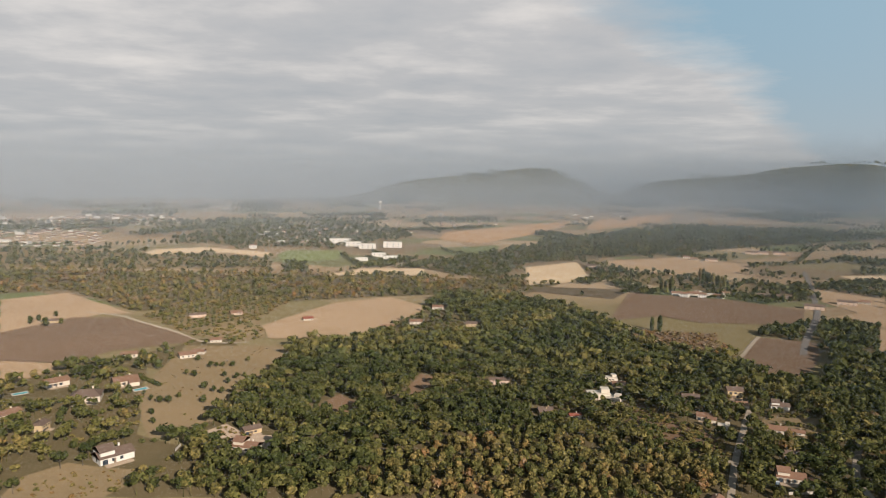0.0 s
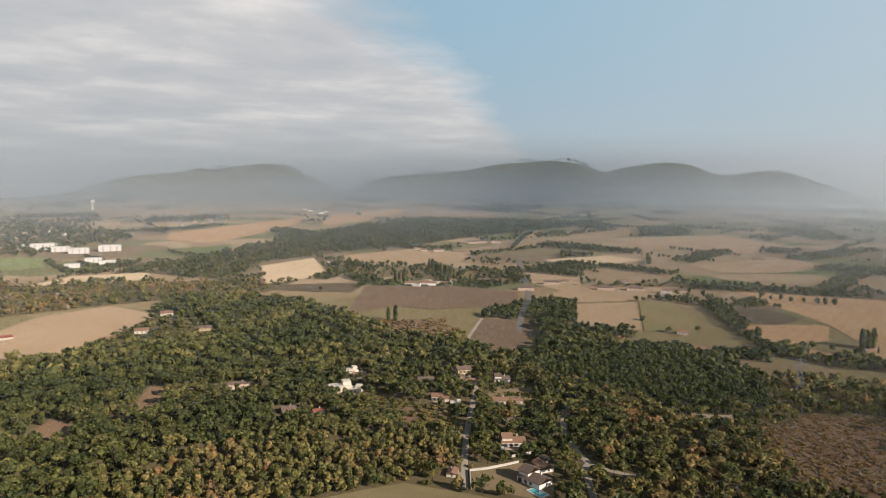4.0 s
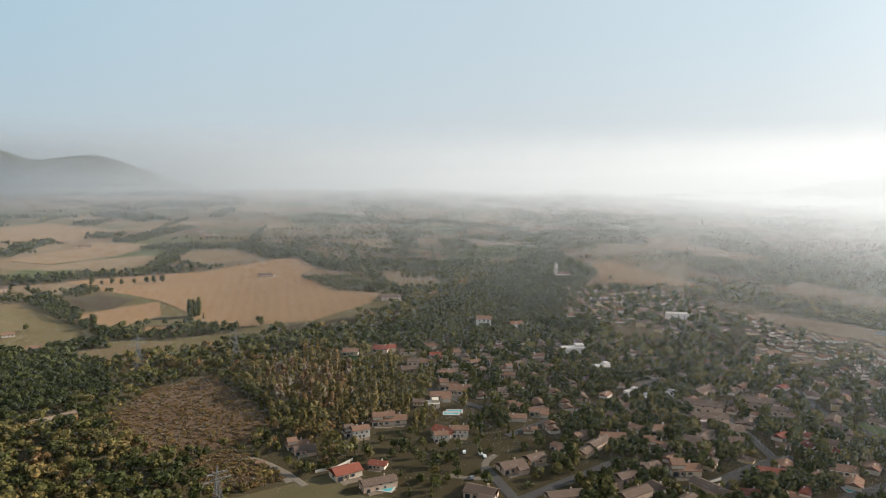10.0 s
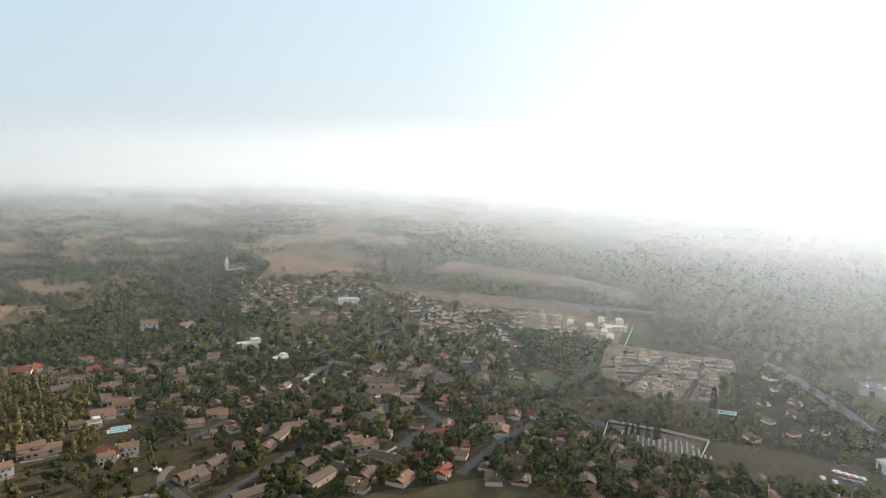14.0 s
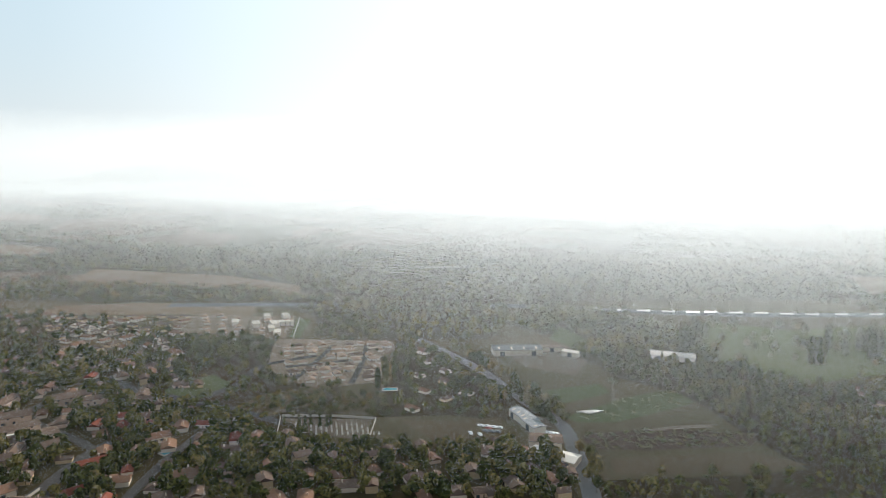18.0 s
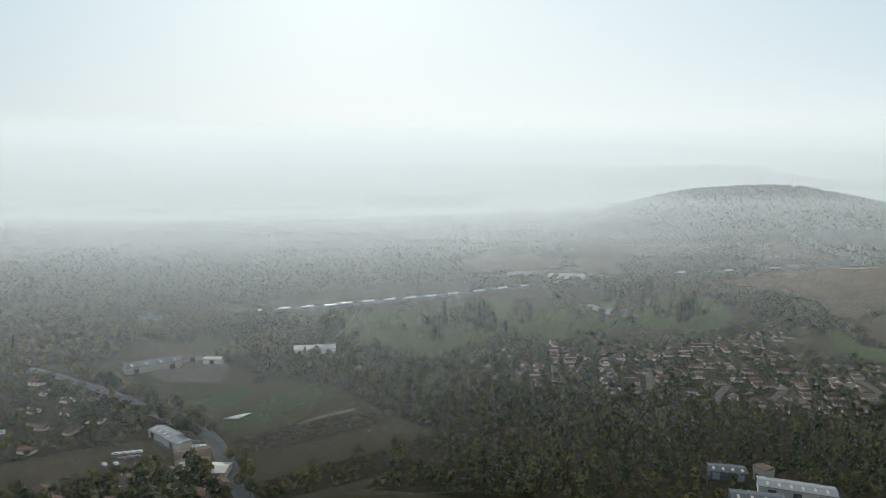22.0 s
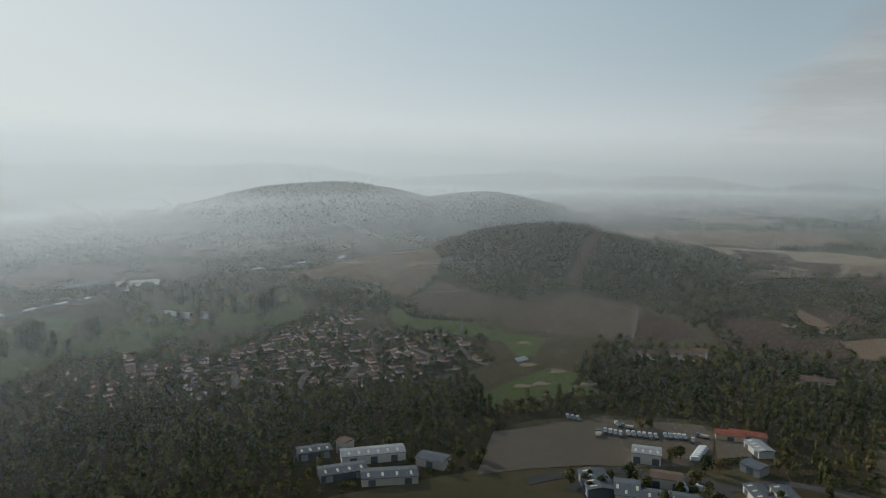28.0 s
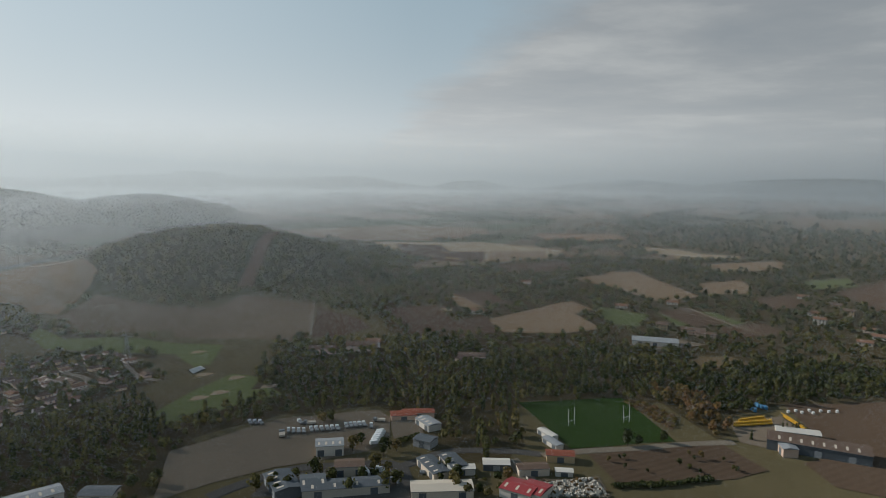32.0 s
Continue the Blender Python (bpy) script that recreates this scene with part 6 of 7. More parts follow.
hall(441, -39, -90, 14, 7, 3.5, "white", "white", "low white garden hall", 1, 0)
hall(213, -926, -162, 50, 14, 5, "white", "white", "long white motorway depot", 4, 0)
hall(269, -922, -159, 50, 14, 5, "sheet", "sheet", "long pale motorway depot", 4, 0)
hall(433, -46, -86, 24, 12, 5, "plaster", "tile_old", "cream school building with tile roof", 2, 0)
strew(lorry(), line_of(-171, -372, -178, -366, 4, 245, ()) + line_of(-183, -366, -197, -359, 6, 253, ()) + line_of(-203, -359, -213, -355, 5, 251, ()) + line_of(-158, -398, -163, -394, 3, 263, ()) + line_of(-183, -381, -183, -381, 1, 264, ()) + line_of(-215, -350, -215, -350, 1, 238, ()), 0.8)
strew(lorry("grey", "stone", "dark tipper lorry parked on gravel", 7.5), line_of(-165, -369, -166, -369, 2, 246, ()) + line_of(-187, -376, -187, -375, 1, 324, ()) + line_of(-224, -355, -224, -355, 1, 318, ()), 1.0)
strew(van(), line_of(-203, -327, -215, -339, 6, 168, ()) + line_of(-180, -300, -179, -295, 3, 249, ()) + line_of(-186, -297, -187, -293, 3, 298, ()), 1.0)
strew(digger(), line_of(-406, -221, -424, -215, 14, 209, ()) + line_of(-399, -220, -421, -209, 16, 209, ()) + line_of(-439, -209, -429, -193, 10, 266, ()), 1.0)
strew(van("blue", "blue machine parked on a pale yard"), line_of(-445, -231, -445, -226, 3, 237, ()) + line_of(-436, -230, -435, -227, 2, 208, ()), 1.0)
strew(car("paint", "small white car parked in a yard"), line_of(303, -262, 294, -269, 4, 19, ()) + line_of(298, -250, 293, -253, 2, -20, ()) + line_of(275, -285, 267, -289, 5, -6, ()) + line_of(264, -282, 258, -281, 4, -17, ()) + line_of(177, 350, 178, 347, 1, 63, ()) + line_of(360, 94, 360, 93, 1, 15, ()) + line_of(-200, -265, -205, -262, 3, 243, ()) + line_of(361, 85, 358, 82, 2, 23, ()), 1.0)
strew(car("grey", "dark grey car parked in a yard"), line_of(295, -259, 290, -264, 3, 9, ()) + line_of(270, -282, 261, -285, 4, -6, ()) + line_of(-186, -284, -186, -279, 3, 277, ()) + line_of(330, 82, 329, 80, 1, 14, ()) + line_of(-203, -281, -204, -280, 2, 234, ()), 1.0)
strew(car("brick", "red car parked in a yard"), line_of(297, -263, 296, -264, 1, 8, ()) + line_of(284, -291, 280, -290, 2, -6, ()), 1.0)
strew(lorry("paint", "paint", "white lorry on the motorway", 13.0), line_of(511, -533, 479, -566, 2, -135) + line_of(457, -585, 404, -637, 4, -136) + line_of(394, -654, 326, -729, 5, -132) + line_of(308, -754, 245, -842, 4, -126) + line_of(217, -879, 111, -992, 4, -133) + line_of(74, -1035, -52, -1134, 3, -142), 1.0)
church(988, 117, -63, 0.8)
water_tower(-266, 2965, 41)
pylon(255, 180, -30, 26)
pylon(428, 368, -24, 30)
pylon(478, 316, -32, 27)
pylon(-135, -603, 192, 20)
pool(-299, 483, 42)
pool(-219, 496, 44)
pool(169, 294, -75)
pool(306, 121, -88)
pool(421, 117, -74)
pool(320, -97, -97)
pool(391, -255, -123)
pool(417, 118, -74)
pool(509, -73, -88)
pool(376, -103, -75)
garden_wall([(147, 329), (157, 328), (169, 329), (177, 330)])
garden_wall([(147, 329), (139, 309)])
garden_wall([(177, 338), (190, 339), (195, 327)])
garden_wall([(111, 534), (122, 541), (131, 550)])
garden_wall([(-151, 384), (-151, 392)])
garden_wall([(388, -174), (369, -199), (350, -218), (322, -195)])
garden_wall([(386, -172), (363, -159)])
garden_wall([(-251, -264), (-242, -242)])
garden_wall([(347, -21), (368, -40)])
garden_wall([(312, 161), (320, 153), (332, 149)])
garden_wall([(554, -260), (619, -298)])
goal(-317, -281, 182)
goal(-350, -265, 177)
for i in range(14):
    for j in range(5):
        if (i * 7 + j * 3) % 5:
            grave(372 + i * -1.80 + j * -4.88, -172 + i * -2.42 + j * -0.86, -118)
grove(tree("cypress", 12, "leaf_green", "tall dark cypress in the cemetery", "tree", "cemetery cypresses", 5, 170), [(367, -175), (365, -178), (364, -181), (360, -185), (357, -188), (358, -191)], 3, 0.12)
grove(tree("cypress", 10, "leaf_green", "slim dark cypress beside a house", "tree", "garden cypresses", 6, 130), [(357, 170), (352, 151), (343, 209), (599, 433)] + [(366, -129), (339, -97), (334, -98), (376, -135)] + [(-74, 638), (299, 501), (241, 457)] + [(-387, -203), (-412, -197), (-415, -196), (-418, -194), (-418, -192), (-421, -192)] + along([(361, -60), (331, -68)], 4, 3, 2.0) + scatter([(562, 159), (623, 17), (408, -121), (363, 71)], 26, 8), 4, 0.3)
grove(tree("poplar", 19, "leaf_green", "tall dark poplar on the golf course", "tree", "golf course poplars", 7, 190), [(245, -552), (241, -553), (239, -558), (346, -548), (341, -549), (338, -554), (328, -505), (324, -506), (322, -508), (189, -586), (190, -641), (185, -650)] + scatter([(263, -612), (237, -668), (203, -603), (232, -565)], 12, 4) + scatter([(166, -812), (54, -859), (23, -763), (90, -704)], 16, 6) + along([(52, -700), (35, -760)], 6, 4, 2.0), 5, 0.2)
grove(tree("oak", 9, "leaf_mixed", "round tree on the golf course in autumn leaf", "tree", "golf course trees", 8, 150), scatter([(371, -545), (372, -611), (262, -731), (209, -590), (268, -497)], 40, 3) + scatter([(236, -574), (191, -674), (54, -859), (5, -783), (96, -664)], 45, 9), 6, 0.3)
grove(tree("poplar", 17, "leaf_mixed", "tall poplar along a field edge", "tree", "field poplars", 9, 190), [(216, 703), (224, 703)] + along([(307, 970), (320, 943)], 4, 3, 2.0) + along([(396, 1067), (403, 976)], 9, 5, 2.0) + along([(596, 448), (609, 445)], 5, 5, 2.0) + along([(511, -468), (468, -430)], 3, 2, 2.0) + along([(395, -248), (401, -261)], 3, 6, 2.0), 7, 0.2)
grove(tree("oak", 5.6, "leaf_green", "small round olive tree on dry grass", "tree", "olive trees on the meadow", 11, 110), [(-187, 554), (-183, 557), (-168, 529), (-170, 558), (-157, 524), (-153, 530), (-173, 498), (-164, 491), (-157, 488), (-160, 512), (-163, 467), (-184, 478), (-188, 469), (-193, 466), (-189, 443), (-181, 426), (-152, 461), (-187, 466), (-201, 471), (-162, 575), (-204, 574), (-211, 483), (-199, 533), (-191, 528), (-178, 557)], 8, 0.2)
grove(tree("oak", 9.5, "leaf_green", "dark evergreen oak beside a field", "tree", "field oaks", 12, 170), along([(415, 687), (395, 636), (436, 737)], 6, 3, 5) + along([(349, 611), (338, 559), (292, 497)], 8, 4, 5) + along([(382, 654), (347, 582)], 5, 6, 6) + [(-422, 705), (-421, 719), (-416, 742), (-391, 707), (-400, 693)] + [(589, 361), (604, 373)] + along([(660, 725), (568, 565), (498, 459)], 14, 3, 6) + along([(711, 685), (769, 609)], 8, 5, 4) + [(-319, -240), (-325, -237), (-340, -231)], 9, 0.25)
grove(tree("oak", 4.0, "leaf_mixed", "small bare orchard tree on brown soil", "tree", "orchard trees", 14, 50), scatter([(-294, -239), (-360, -205), (-339, -182), (-286, -214)], 14, 5) + scatter([(417, -155), (430, -211), (403, -199), (397, -160)], 14, 7), 10, 0.3)
grove(tree("oak", 8.0, "leaf_mixed", "garden tree in mixed autumn leaf", "tree", "garden trees", 15, 150), scatter([(-194, -380), (-209, -378), (-207, -368), (-193, -372)], 4, 5) + [(-188, -326), (-199, -311), (-196, -330), (-208, -312), (-208, -261), (-233, -247)] + scatter([(-128, -326), (-205, -287), (-239, -254), (-222, -234), (-121, -308)], 14, 2) + scatter([(351, -308), (329, -319), (307, -288), (328, -259)], 10, 2), 11, 0.3)
grove(tree("pine", 8.5, "leaf_green", "umbrella pine on a villa lawn", "tree", "umbrella pines", 16, 170), [(-203, 359), (-193, 363), (-194, 371), (-151, 396), (-210, 329), (-197, 382)] + [(364, -291), (360, -292), (358, -298), (352, -303), (349, -311), (299, -379)], 12, 0.2)
grove(tree("shrub", 3.2, "leaf_green", "dark clipped hedge bush", "bush", "hedge bushes", 17, 90), along([(-271, -211), (-295, -196), (-319, -187)], 26, 3, 0.6) + along([(202, -262), (196, -259)], 5, 3, 2.0) + along([(342, -24), (361, -40)], 14, 3, 0.4) + along([(-234, 527), (-207, 503)], 12, 3, 0.5) + along([(-209, -320), (-230, -321)], 8, 3, 0.8), 13, 0.15)
pond([(159, -755), (149, -764), (128, -750), (102, -750), (92, -735), (98, -716), (117, -717), (133, -730)], "shining pond on the golf course")
pond([(126, -690), (116, -698), (105, -692), (109, -673)], "small shining pond on the golf course")
pond([(-162, -530), (-173, -536), (-174, -527), (-162, -519)], "small pond beside a fairway")
pond([(285, -326), (280, -337), (275, -341), (277, -330)], "rain pond on a fallow field")
bunker(233, -691, 6)
bunker(186, -807, 6)
bunker(67, -768, 6)
bunker(25, -829, 6)
bunker(-163, -466, 6)
bunker(-185, -492, 6)
bunker(-185, -578, 6)
bunker(-197, -460, 6)
bunker(-148, -463, 6)
bunker(-168, -513, 6)
bale(-451, -213)
bale(-457, -211)
bale(-457, -207)
bale(-465, -206)
bale(-462, -202)
bale(-470, -201)
bale(-473, -197)
bale(-478, -194)
rubble([(-244, -236), (-271, -224), (-262, -207), (-235, -223)])
hall(-292, -277, 79, 14, 5, 3, "white", "white", "row of white changing cabins", 2, 0)
hall(-285, -266, 78, 14, 5, 3, "white", "sheet", "row of white changing cabins", 2, 0)
grove(tree("oak", 10, "leaf_mixed", "tall plane tree beside the main road", "tree", "roadside trees", 21, 150), along([(274, -306), (319, -323), (391, -342), (441, -348)], 22, 3, 3.0) + along([(273, -295), (311, -307), (340, -313)], 9, 5, 2.0) + along([(242, -283), (203, -251)], 5, 6, 3.0), 15, 0.25)


wood([(-414, -299), (-437, -268), (-388, -214), (-371, -215), (-389, -254)], 7, 0.72, 0.95, "oak")
wood([(486, 630), (511, 598), (506, 555), (468, 548), (459, 585)], 7, 0.0, 0.4, "oak")
wood([(857, 572), (916, 539), (890, 497), (814, 538)], 9, 0.0, 0.4, "oak")
wood([(214, -264), (172, -331), (156, -364), (107, -370), (202, -242)], 7.5, 0.1, 0.7, "oak shrub")
wood([(615, -177), (603, -220), (558, -237), (509, -179), (532, -159)], 6.5, 0.1, 0.5, "oak")
wood([(248, 1225), (301, 1158), (276, 1080), (239, 1089)], 9, 0.05, 0.5, "oak")
wood([(-248, -373), (-325, -347), (-272, -275), (-239, -262), (-223, -301)], 9, 0.2, 0.75, "oak poplar")
wood([(-274, 571), (-227, 653), (-192, 643), (-167, 575), (-215, 540)], 9, 0.1, 0.6, "oak shrub")
wood([(324, 703), (420, 763), (473, 737), (422, 656), (382, 682), (322, 686)], 7, 0.0, 0.45, "oak")
wood([(821, 363), (853, 276), (854, 238), (807, 224), (743, 292)], 8, 0.0, 0.4, "oak")
wood([(304, -113), (336, -170), (272, -256), (243, -270), (204, -239)], 8.2, 0.0, 0.65, "oak oak shrub oak oak cypress")
wood([(33, -311), (9, -384), (-52, -390), (-123, -414), (-119, -345)], 7, 0.1, 0.6, "oak oak shrub")
wood([(350, 739), (404, 717), (384, 652), (458, 593), (420, 554), (360, 618), (334, 692)], 8, 0.05, 0.5, "oak")
wood([(-77, 709), (-14, 820), (31, 773), (34, 689), (-44, 662)], 8, 0.1, 0.6, "oak shrub")
wood([(576, 856), (721, 818), (648, 735), (546, 784)], 12, 0.0, 0.5, "oak shrub")
wood([(608, 678), (534, 539), (498, 459), (517, 408), (566, 365), (592, 383), (568, 441), (543, 481), (586, 573), (647, 687)], 7, 0.0, 0.45, "oak")
wood([(-60, 324), (7, 405), (87, 399), (172, 392), (154, 329)], 4.8, 0.3, 0.88, "shrub oak oak")
wood([(656, 795), (848, 625), (891, 656), (706, 828)], 8, 0.0, 0.4, "oak")
wood([(430, 285), (520, 267), (495, 183), (433, 134), (382, 177), (373, 218)], 4.9, 0.52, 0.8, "oak oak poplar oak oak")
wood([(542, -276), (495, -341), (402, -352), (342, -321), (279, -309), (300, -281), (328, -259), (354, -218), (423, -275)], 7, 0.1, 0.7, "oak oak shrub")
wood([(438, 286), (499, 263), (523, 185), (431, 107), (384, 123), (353, 198)], 4.9, 0.52, 0.8, "oak oak poplar oak oak")
wood([(44, -923), (-55, -867), (-137, -686), (-173, -634), (-150, -577), (-108, -657), (-38, -778), (25, -811)], 9, 0.1, 0.6, "oak")
wood([(-329, 753), (-281, 900), (-186, 865), (-195, 760), (-251, 675)], 11, 0.3, 0.8, "shrub")
wood([(283, 504), (410, 531), (492, 457), (377, 347), (308, 386), (259, 445)], 5.3, 0.0, 0.35, "oak")
wood([(-236, 325), (-343, 479), (-293, 570), (-239, 555), (-184, 409), (-138, 384), (-107, 328)], 7.5, 0.1, 0.75, "oak shrub pine")
wood([(505, -456), (378, -554), (304, -486), (255, -481), (213, -496), (183, -602), (107, -370), (158, -361), (193, -375), (252, -405), (277, -409), (315, -403), (394, -441)], 6.6, 0.1, 0.6, "oak oak oak oak shrub oak poplar")
wood([(244, 1184), (307, 1214), (427, 1123), (471, 1009), (485, 893), (363, 957), (270, 1042)], 13, 0.05, 0.5, "oak")
wood([(209, -508), (167, -591), (68, -615), (-32, -777), (-53, -739), (-22, -636), (-125, -622), (-144, -520), (-63, -483), (13, -483), (152, -463)], 9, 0.05, 0.6, "oak shrub")
wood([(1145, 776), (1168, 661), (1026, 469), (1082, 341), (1086, 212), (995, 195), (977, 326), (928, 425), (978, 564)], 8, 0.0, 0.4, "oak")
wood([(1043, -51), (918, -193), (789, -329), (725, -342), (537, -501), (448, -405), (501, -333), (551, -281), (621, -317), (718, -299), (811, -170), (913, -43)], 9, 0.2, 0.7, "oak")
wood([(591, -556), (359, -566), (244, -500), (152, -463), (13, -481), (-116, -478), (-119, -421), (-72, -335), (162, -282), (139, -371), (216, -401), (289, -431), (367, -413)], 6.4, 0.08, 0.55, "oak oak oak oak shrub oak poplar")
wood([(-165, -459), (-215, -507), (-261, -554), (-374, -506), (-407, -435), (-489, -379), (-535, -304), (-636, -194), (-560, -169), (-460, -223), (-416, -231), (-402, -271), (-323, -333), (-266, -280), (-240, -324), (-239, -380), (-181, -402), (-106, -395), (-76, -334), (-13, -380), (-23, -560), (-113, -444)], 6.5, 0.08, 0.66, "oak oak oak oak shrub oak poplar")
wood([(565, 251), (807, 227), (1350, 196), (1040, 74), (831, 89), (687, 42), (587, 115), (521, 203)], 6.2, 0.0, 0.4, "oak")
wood([(-932, 1360), (-587, 1355), (-313, 1272), (-277, 1125), (-764, 1111)], 11, 0.1, 0.6, "oak shrub")
wood([(525, 176), (712, 44), (780, -102), (656, -189), (511, -278), (342, -191), (295, 139)], 8.2, 0.0, 0.65, "oak oak shrub oak oak cypress")
wood([(-777, 1104), (-197, 1086), (183, 1028), (86, 882), (6, 910), (-67, 893), (-195, 845), (-346, 777), (-492, 908), (-606, 859)], 8.5, 0.3, 0.95, "oak shrub")
wood([(-109, 323), (-148, 392), (-146, 461), (-135, 543), (-136, 631), (-75, 649), (-39, 769), (6, 919), (86, 882), (149, 829), (184, 723), (240, 592), (259, 558), (287, 514), (471, 797), (427, 600), (242, 331)], 5.4, 0.05, 0.62, "oak oak pine")
wood([(101, 781), (271, 620), (240, 540), (283, 504), (337, 589), (496, 461), (439, 394), (524, 349), (683, 278), (1006, 238), (394, 86), (45, 383)], 6.0, 0.1, 0.85, "oak oak pine shrub")
wood([(-565, 2031), (-208, 2084), (-60, 1733), (-216, 1455), (-400, 1436), (-625, 1593)], 13, 0.1, 0.5, "oak")
wood([(-170, -982), (-249, -1175), (-402, -1406), (-582, -1664), (-616, -1301), (-705, -1063), (-547, -762), (-420, -644), (-351, -590), (-360, -703), (-304, -780), (-209, -740), (-177, -844)], 8.5, 0.15, 0.5, "oak")
wood([(-355, -545), (-412, -668), (-602, -847), (-882, -862), (-1029, -710), (-1270, -668), (-1290, -408), (-636, -194), (-535, -304), (-405, -433)], 10, 0.1, 0.6, "oak shrub")
wood([(1613, -84), (1227, -351), (916, -676), (421, -1171), (315, -885), (595, -470), (764, -346), (940, -267), (1144, -57)], 10, 0.15, 0.6, "oak")
wood([(-1163, -1157), (-1678, -1127), (-1951, -624), (-1290, -408), (-1229, -647), (-1037, -812)], 15, 0.1, 0.5, "oak")
wood([(-40, 1165), (234, 1625), (753, 2228), (1325, 1903), (651, 1546), (483, 1421), (151, 1256), (83, 1032)], 10, 0.1, 0.5, "oak")
wood([(310, 2162), (1140, 2724), (2219, 3496), (1581, 2485), (753, 2228)], 15, 0.1, 0.5, "oak")
wood([(-1626, 2383), (-947, 2583), (-290, 2501), (-219, 2201), (-767, 1958), (-1287, 1882)], 16, 0.1, 0.5, "oak")


def grow():
    """All wild trees of one distance as one woodland mesh."""
    r = np.random.RandomState(5)
    for q, rows in enumerate(planted):
        chunks, tints = [], []
        for kind in KINDS:
            mine = [w for w in rows if w[3] == kind]
            for s in range(4):
                sub = mine[s::4]
                if not sub:
                    continue
                soup = SOUPS[kind, q][s]
                x, y, tint = np.array([w[0] for w in sub]), np.array([w[1] for w in sub]), np.array([w[2] for w in sub])
                big = np.array([w[4] for w in sub])
                tall, wide = KINDS[kind]
                hgt = tall * r.uniform(0.7, 1.25, len(sub)) * big
                wid = hgt * wide * r.uniform(0.85, 1.2, len(sub))
                turn = r.uniform(0, 6.28, len(sub))
                c, sn = np.cos(turn)[:, None], np.sin(turn)[:, None]
                v = np.empty((len(sub), len(soup), 3), np.float32)
                v[..., 0] = x[:, None] + (soup[:, 0] * c - soup[:, 1] * sn) * wid[:, None]
                v[..., 1] = y[:, None] + (soup[:, 0] * sn + soup[:, 1] * c) * wid[:, None]
                v[..., 2] = (height(x, y) - 0.1)[:, None] + soup[:, 2] * hgt[:, None]
                chunks.append(v.reshape(-1, 3))
                tints.append(np.repeat(tint, len(soup)))
        if chunks:
            v = np.concatenate(chunks)
            ob = new("woodland", raw_mesh("woodland", v, np.arange(len(v)), M["leaf"], np.concatenate(tints)))
            tagged(ob, ["oak and pine woodland in mixed autumn leaf", "distant oak woodland and hedges in autumn leaf", "far hazy woodland on plain and hills"][q], "woodland", kind="stuff")


# dense stands get the floor whose colour has tree shade painted in
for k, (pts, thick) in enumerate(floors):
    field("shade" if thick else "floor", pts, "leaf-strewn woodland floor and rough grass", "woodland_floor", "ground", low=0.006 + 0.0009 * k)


def scrub(points, n, lo=0.55, hi=1.0, tall=0.6, seed=3):
    """Low shrubs over open ground."""
    r = random.Random(seed)
    for x, y in scatter(points, n, seed):
        planted[0 if math.hypot(x, y) < 560 else 1].append((x, y, r.uniform(lo, hi), "shrub", tall * r.uniform(0.6, 1.5)))


def copse(points, n, lo, hi, kinds="oak oak shrub", big=0.75, seed=5):
    """Garden trees between the houses of a settlement."""
    r = random.Random(seed)
    at = np.array([h[:2] for h in houses])
    half = np.array([h[3] for h in houses])
    for x, y in scatter(points, n, seed):
        back = 1 + 6.0 / max(math.hypot(x, y), 1)   # keep the south fronts of the houses open
        if (np.hypot(at[:, 0] - x, at[:, 1] - y) > half * 0.42 + 0.8).all() and (np.hypot(at[:, 0] - x * back, at[:, 1] - y * back) > half * 0.45).all() and not on_lane(x, y):
            planted[0 if math.hypot(x, y) < 560 else 1].append((x, y, r.uniform(lo, hi), r.choice(kinds.split()), big * r.uniform(0.7, 1.3)))


def orchard(points, step, kind, lo, hi, turn, big=0.6):
    """Trees planted in straight rows."""
    r = random.Random(4)
    c, s = math.cos(radians(turn)), math.sin(radians(turn))
    cx, cy = sum(p[0] for p in points) / len(points), sum(p[1] for p in points) / len(points)
    for i in range(-60, 61):
        for j in range(-60, 61):
            x, y = cx + i * step * 0.7 * c - j * step * s, cy + i * step * 0.7 * s + j * step * c
            if bool(inside(np.array(x), np.array(y), points)):
                planted[0 if math.hypot(x, y) < 560 else 1].append((x + r.uniform(-0.5, 0.5), y + r.uniform(-0.5, 0.5), r.uniform(lo, hi), kind, big))


scrub([(346, 320), (395, 332), (438, 311), (406, 265), (368, 217), (337, 215), (298, 248), (303, 277)], 1800, 0.72, 0.98, 0.4, 3)
scrub([(302, 232), (327, 219), (309, 183), (301, 171), (271, 197)], 800, 0.65, 0.97, 0.42, 3)
scrub([(128, 454), (139, 477), (150, 450), (173, 417), (165, 387), (143, 394), (120, 431)], 220, 0.2, 0.8, 0.7, 3)
scrub([(221, 459), (252, 450), (233, 401), (211, 399), (196, 418)], 40, 0.1, 0.7, 0.7, 3)
scrub([(-249, 671), (-204, 760), (-169, 660), (-191, 641)], 120, 0.3, 0.8, 0.8, 3)
scrub([(-228, 573), (-233, 626), (-136, 631), (-131, 535), (-144, 479), (-155, 411), (-217, 483)], 120, 0.6, 1.0, 0.3, 3)
scrub([(-214, 325), (-217, 349), (-163, 359), (-155, 347), (-165, 326)], 60, 0.5, 0.9, 0.4, 3)
scrub([(178, 696), (210, 711), (281, 696), (248, 611), (203, 646)], 250, 0.7, 1.0, 0.7, 3)
scrub([(-379, -291), (-392, -282), (-380, -248), (-361, -239)], 160, 0.6, 1.0, 0.6, 3)
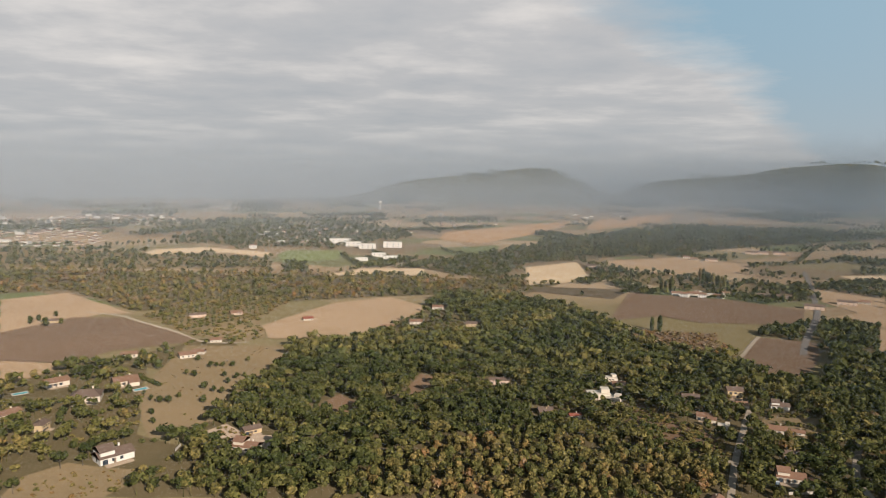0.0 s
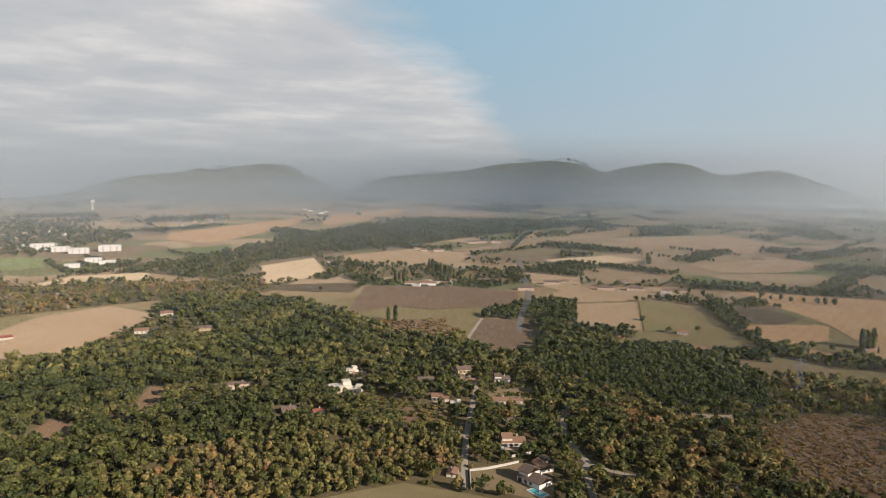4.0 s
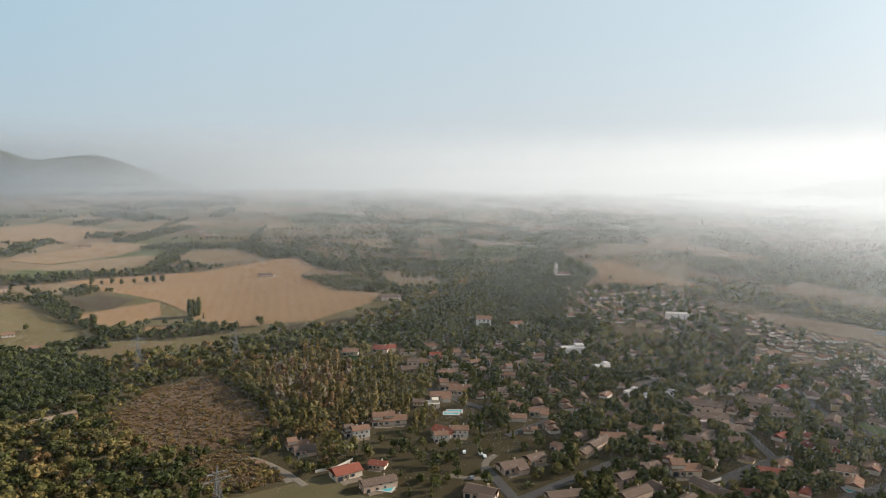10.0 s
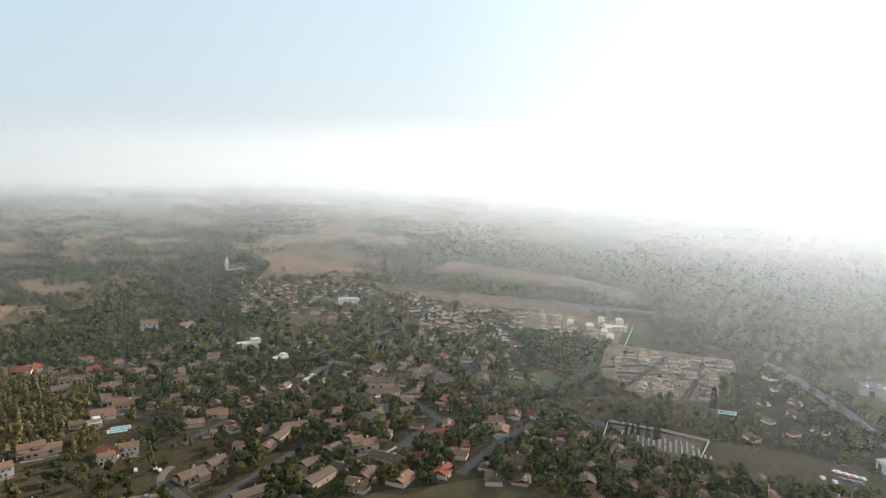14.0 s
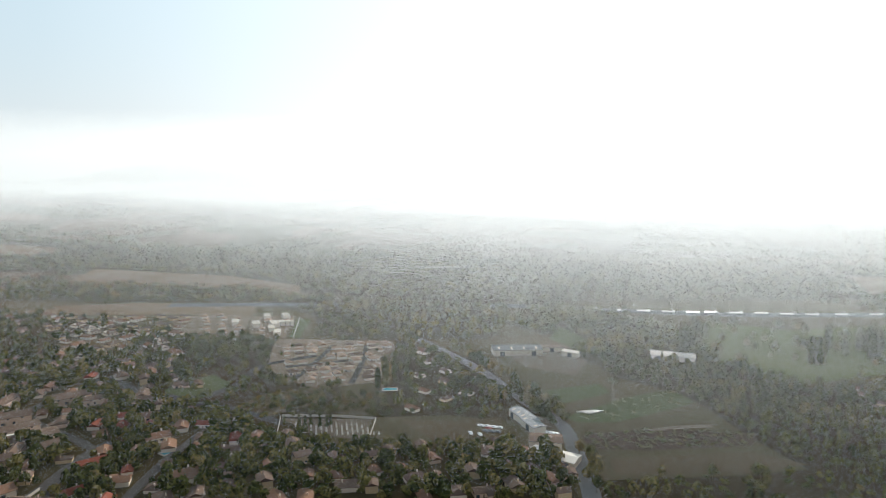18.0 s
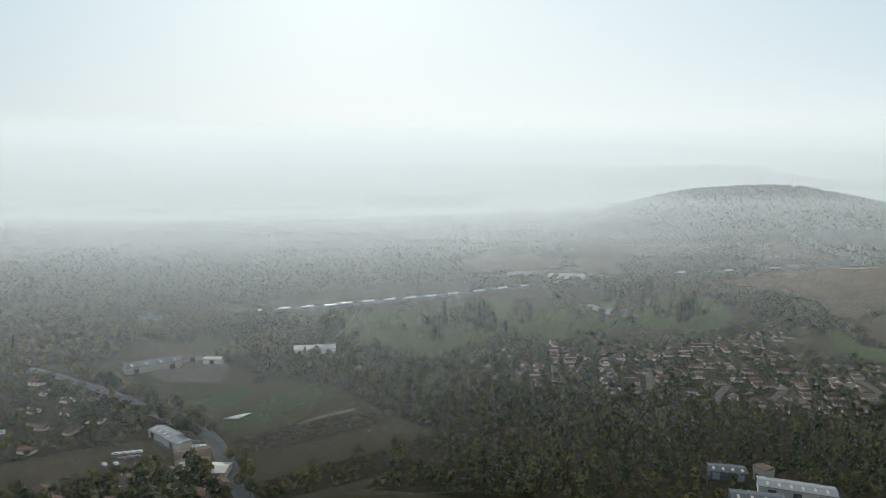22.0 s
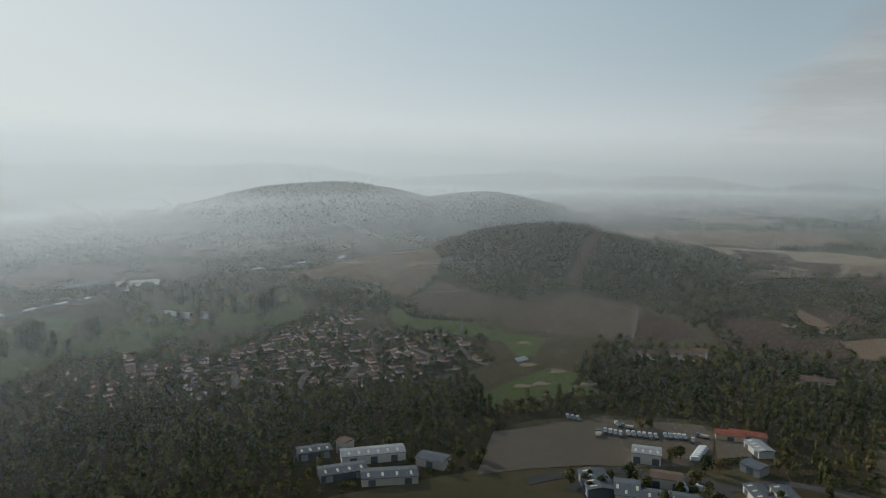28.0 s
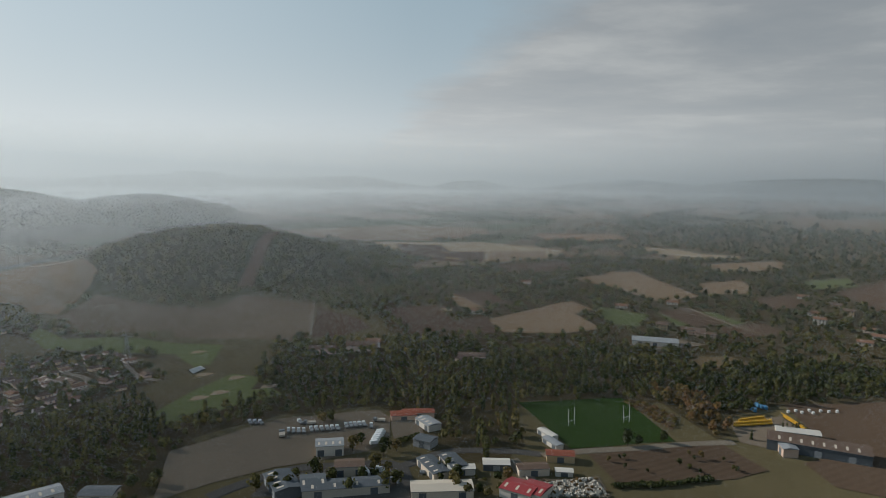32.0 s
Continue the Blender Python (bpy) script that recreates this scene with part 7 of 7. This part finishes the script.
scrub([(-247, -240), (-275, -224), (-262, -205), (-235, -225)], 60, 0.8, 1.0, 0.5, 3)
scrub([(258, -301), (239, -344), (198, -385), (191, -367), (241, -291)], 260, 0.2, 0.6, 0.4, 3)
scrub([(417, -154), (433, -177), (427, -222), (395, -207), (393, -159)], 120, 0.3, 0.8, 0.6, 3)
scrub([(283, -316), (284, -370), (275, -411), (250, -403), (259, -332)], 60, 0.4, 0.8, 0.35, 3)
scrub([(-147, 412), (-136, 429), (-113, 411), (-127, 388)], 40, 0.4, 0.9, 0.5, 3)
orchard([(859, 464), (907, 399), (850, 321), (791, 320), (789, 376)], 9, "oak", 0.1, 0.5, -45, 0.75)
orchard([(-331, 759), (-279, 892), (-186, 865), (-196, 766), (-253, 680)], 11, "shrub", 0.3, 0.8, 53, 1.1)
copse([(205, -509), (164, -581), (68, -615), (-2, -688), (-38, -778), (-65, -742), (-27, -638), (-125, -622), (-144, -520), (-63, -483), (13, -483), (152, -463)], 1700, 0.05, 0.6, "oak oak shrub", 0.85, 5)
copse([(533, 23), (581, -78), (501, -127), (423, -105), (396, -148), (339, -169), (309, 44), (401, 44)], 2600, 0.0, 0.65, "oak oak shrub", 1.05, 5)
copse([(673, -36), (548, -153), (453, -151), (389, -139), (336, -170), (272, -256), (246, -278), (207, -235), (372, -15)], 2600, 0.0, 0.65, "oak oak shrub", 1.05, 5)
copse([(510, 171), (606, 119), (663, 40), (557, -30), (427, -7), (396, 77)], 1300, 0.0, 0.6, "oak oak shrub", 1.1, 5)
copse([(910, 102), (923, 27), (893, -46), (736, -97), (673, -25), (726, 45), (705, 90)], 900, 0.0, 0.5, "oak oak shrub", 0.95, 5)
copse([(542, -239), (495, -322), (415, -268), (431, -219), (466, -212)], 60, 0.1, 0.6, "oak oak shrub", 0.5, 5)
copse([(141, 542), (274, 470), (199, 331), (165, 360), (172, 483)], 140, 0.1, 0.8, "oak oak shrub", 0.9, 5)
copse([(441, -158), (383, -245), (347, -226), (386, -173)], 120, 0.2, 0.8, "oak oak shrub", 0.7, 5)
copse([(-128, -326), (-207, -290), (-254, -243), (-234, -224), (-120, -306)], 60, 0.1, 0.7, "oak oak shrub", 0.8, 5)
copse([(456, 278), (491, 226), (432, 190), (390, 187), (388, 228)], 380, 0.7, 1.0, "oak poplar oak", 1.0, 5)
copse([(283, 451), (309, 352), (345, 315), (302, 236), (255, 209), (200, 323)], 420, 0.4, 0.92, "oak oak shrub", 1.0, 5)


def far_hedges():
    """Tree belts, copses and orchards scattered over the far plain."""
    r = np.random.RandomState(11)
    for k in range(900):
        turn, far = radians(r.uniform(-40, 246)), 900 + 3700 * r.rand() ** 1.3
        x0, y0 = far * math.sin(turn), far * math.cos(turn)
        run = radians(r.choice([20, 25, 110, 115, 60]) + r.uniform(-8, 8))
        long, step = r.uniform(60, 420), 7.0 * max(1, far / 1000) ** 0.9
        rows = 1 if r.rand() < 0.6 else r.randint(3, 9)
        for i in range(int(long / step)):
            for j in range(rows):
                x = x0 + math.cos(run) * i * step - math.sin(run) * j * step + r.uniform(-2, 2)
                y = y0 + math.sin(run) * i * step + math.cos(run) * j * step + r.uniform(-2, 2)
                if r.rand() < 0.85 and math.hypot(x, y) < 4800 and not is_taken(x, y):
                    planted[2].append((x, y, r.uniform(0.1, 0.5), "oak", max(1, far / 1000) ** 0.6))


def hill_woods():
    r = np.random.RandomState(12)
    for hx, hy, h, a, b, turn in HILLS[:5]:
        if math.hypot(hx, hy) < 1500:
            continue
        c, s = math.cos(radians(turn)), math.sin(radians(turn))
        for k in range(5200):
            p, q = r.uniform(-1.2, 1.2) * a, r.uniform(-1.2, 1.2) * b
            if (p / a) ** 2 + (q / b) ** 2 < 1.3:
                planted[2].append((hx + p * c - q * s, hy + p * s + q * c, r.uniform(0.15, 0.45), "oak", 1.5))


far_hedges()
hill_woods()
grow()


# ---- haze ----
def haze():
    """Autumn haze: hair-thin level wisps adrift over the plain, evenly strewn, thicker far off."""
    count, cuts = 44000, 20
    k = np.arange(1, count + 1)
    # slopes at which the middle of the plain sees the wisps, weighed by the depth of air down to the ground
    slope = np.linspace(-0.5, 0.06, 6000)
    reach = np.where(slope < -0.033, 158.0 / np.maximum(-slope, 0.033), 4800.0)
    depth = np.linspace(260, 4800, 4000)
    air = np.cumsum(2.0e-4 + 1.3e-4 * np.clip((depth - 650) / 900, 0, 1) + 2.6e-4 * np.clip((depth - 1700) / 1800, 0, 1)) * (depth[1] - depth[0])
    veil = np.interp(reach, depth, air) * np.clip((0.06 - slope) / 0.09, 0, 1) ** 1.5
    total = np.cumsum(veil) * (slope[1] - slope[0])
    rise = np.interp(((k * 0.7548776662) % 1) * total[-1], total, slope)
    far = np.interp(((k * 0.5698402910) % 1) * np.interp(rise, slope, np.interp(reach, depth, air)), air, depth)
    wide = total[-1] / count                                      # every wisp is equally fine
    turn = radians(-55) + np.arange(cuts + 1)[None] * radians(313) / cuts + np.zeros((count, 1))
    rr = np.repeat(far[:, None], cuts + 1, 1)
    low = np.stack([rr * np.sin(turn), rr * np.cos(turn), EYE + rr * rise[:, None]], -1)
    # wisps widen towards the sun: glare built into their shape as denser haze
    east = np.degrees(turn) - 143
    bank = 0.82 + 2.7 * np.exp(-(east / 34.0) ** 2) + 0.2 * np.exp(-((east - 55) / 26.0) ** 2)
    # each wisp leans inwards, so that sun and sky light it from above
    high = low + np.stack([-np.sin(turn), -np.cos(turn), np.ones_like(turn)], -1) * (rr * wide * bank)[..., None]
    verts = np.stack([low, high], 2).reshape(-1, 3)
    base = (np.arange(count)[:, None] * (cuts + 1) + np.arange(cuts)[None]).ravel() * 2
    tri = np.concatenate([np.stack([base, base + 2, base + 3], -1), np.stack([base, base + 3, base + 1], -1)])
    me = raw_mesh("haze", verts, tri, M["haze"])
    tagged(new("haze", me), "thin bright autumn haze hanging over the far plain", "haze", kind="stuff")


haze()
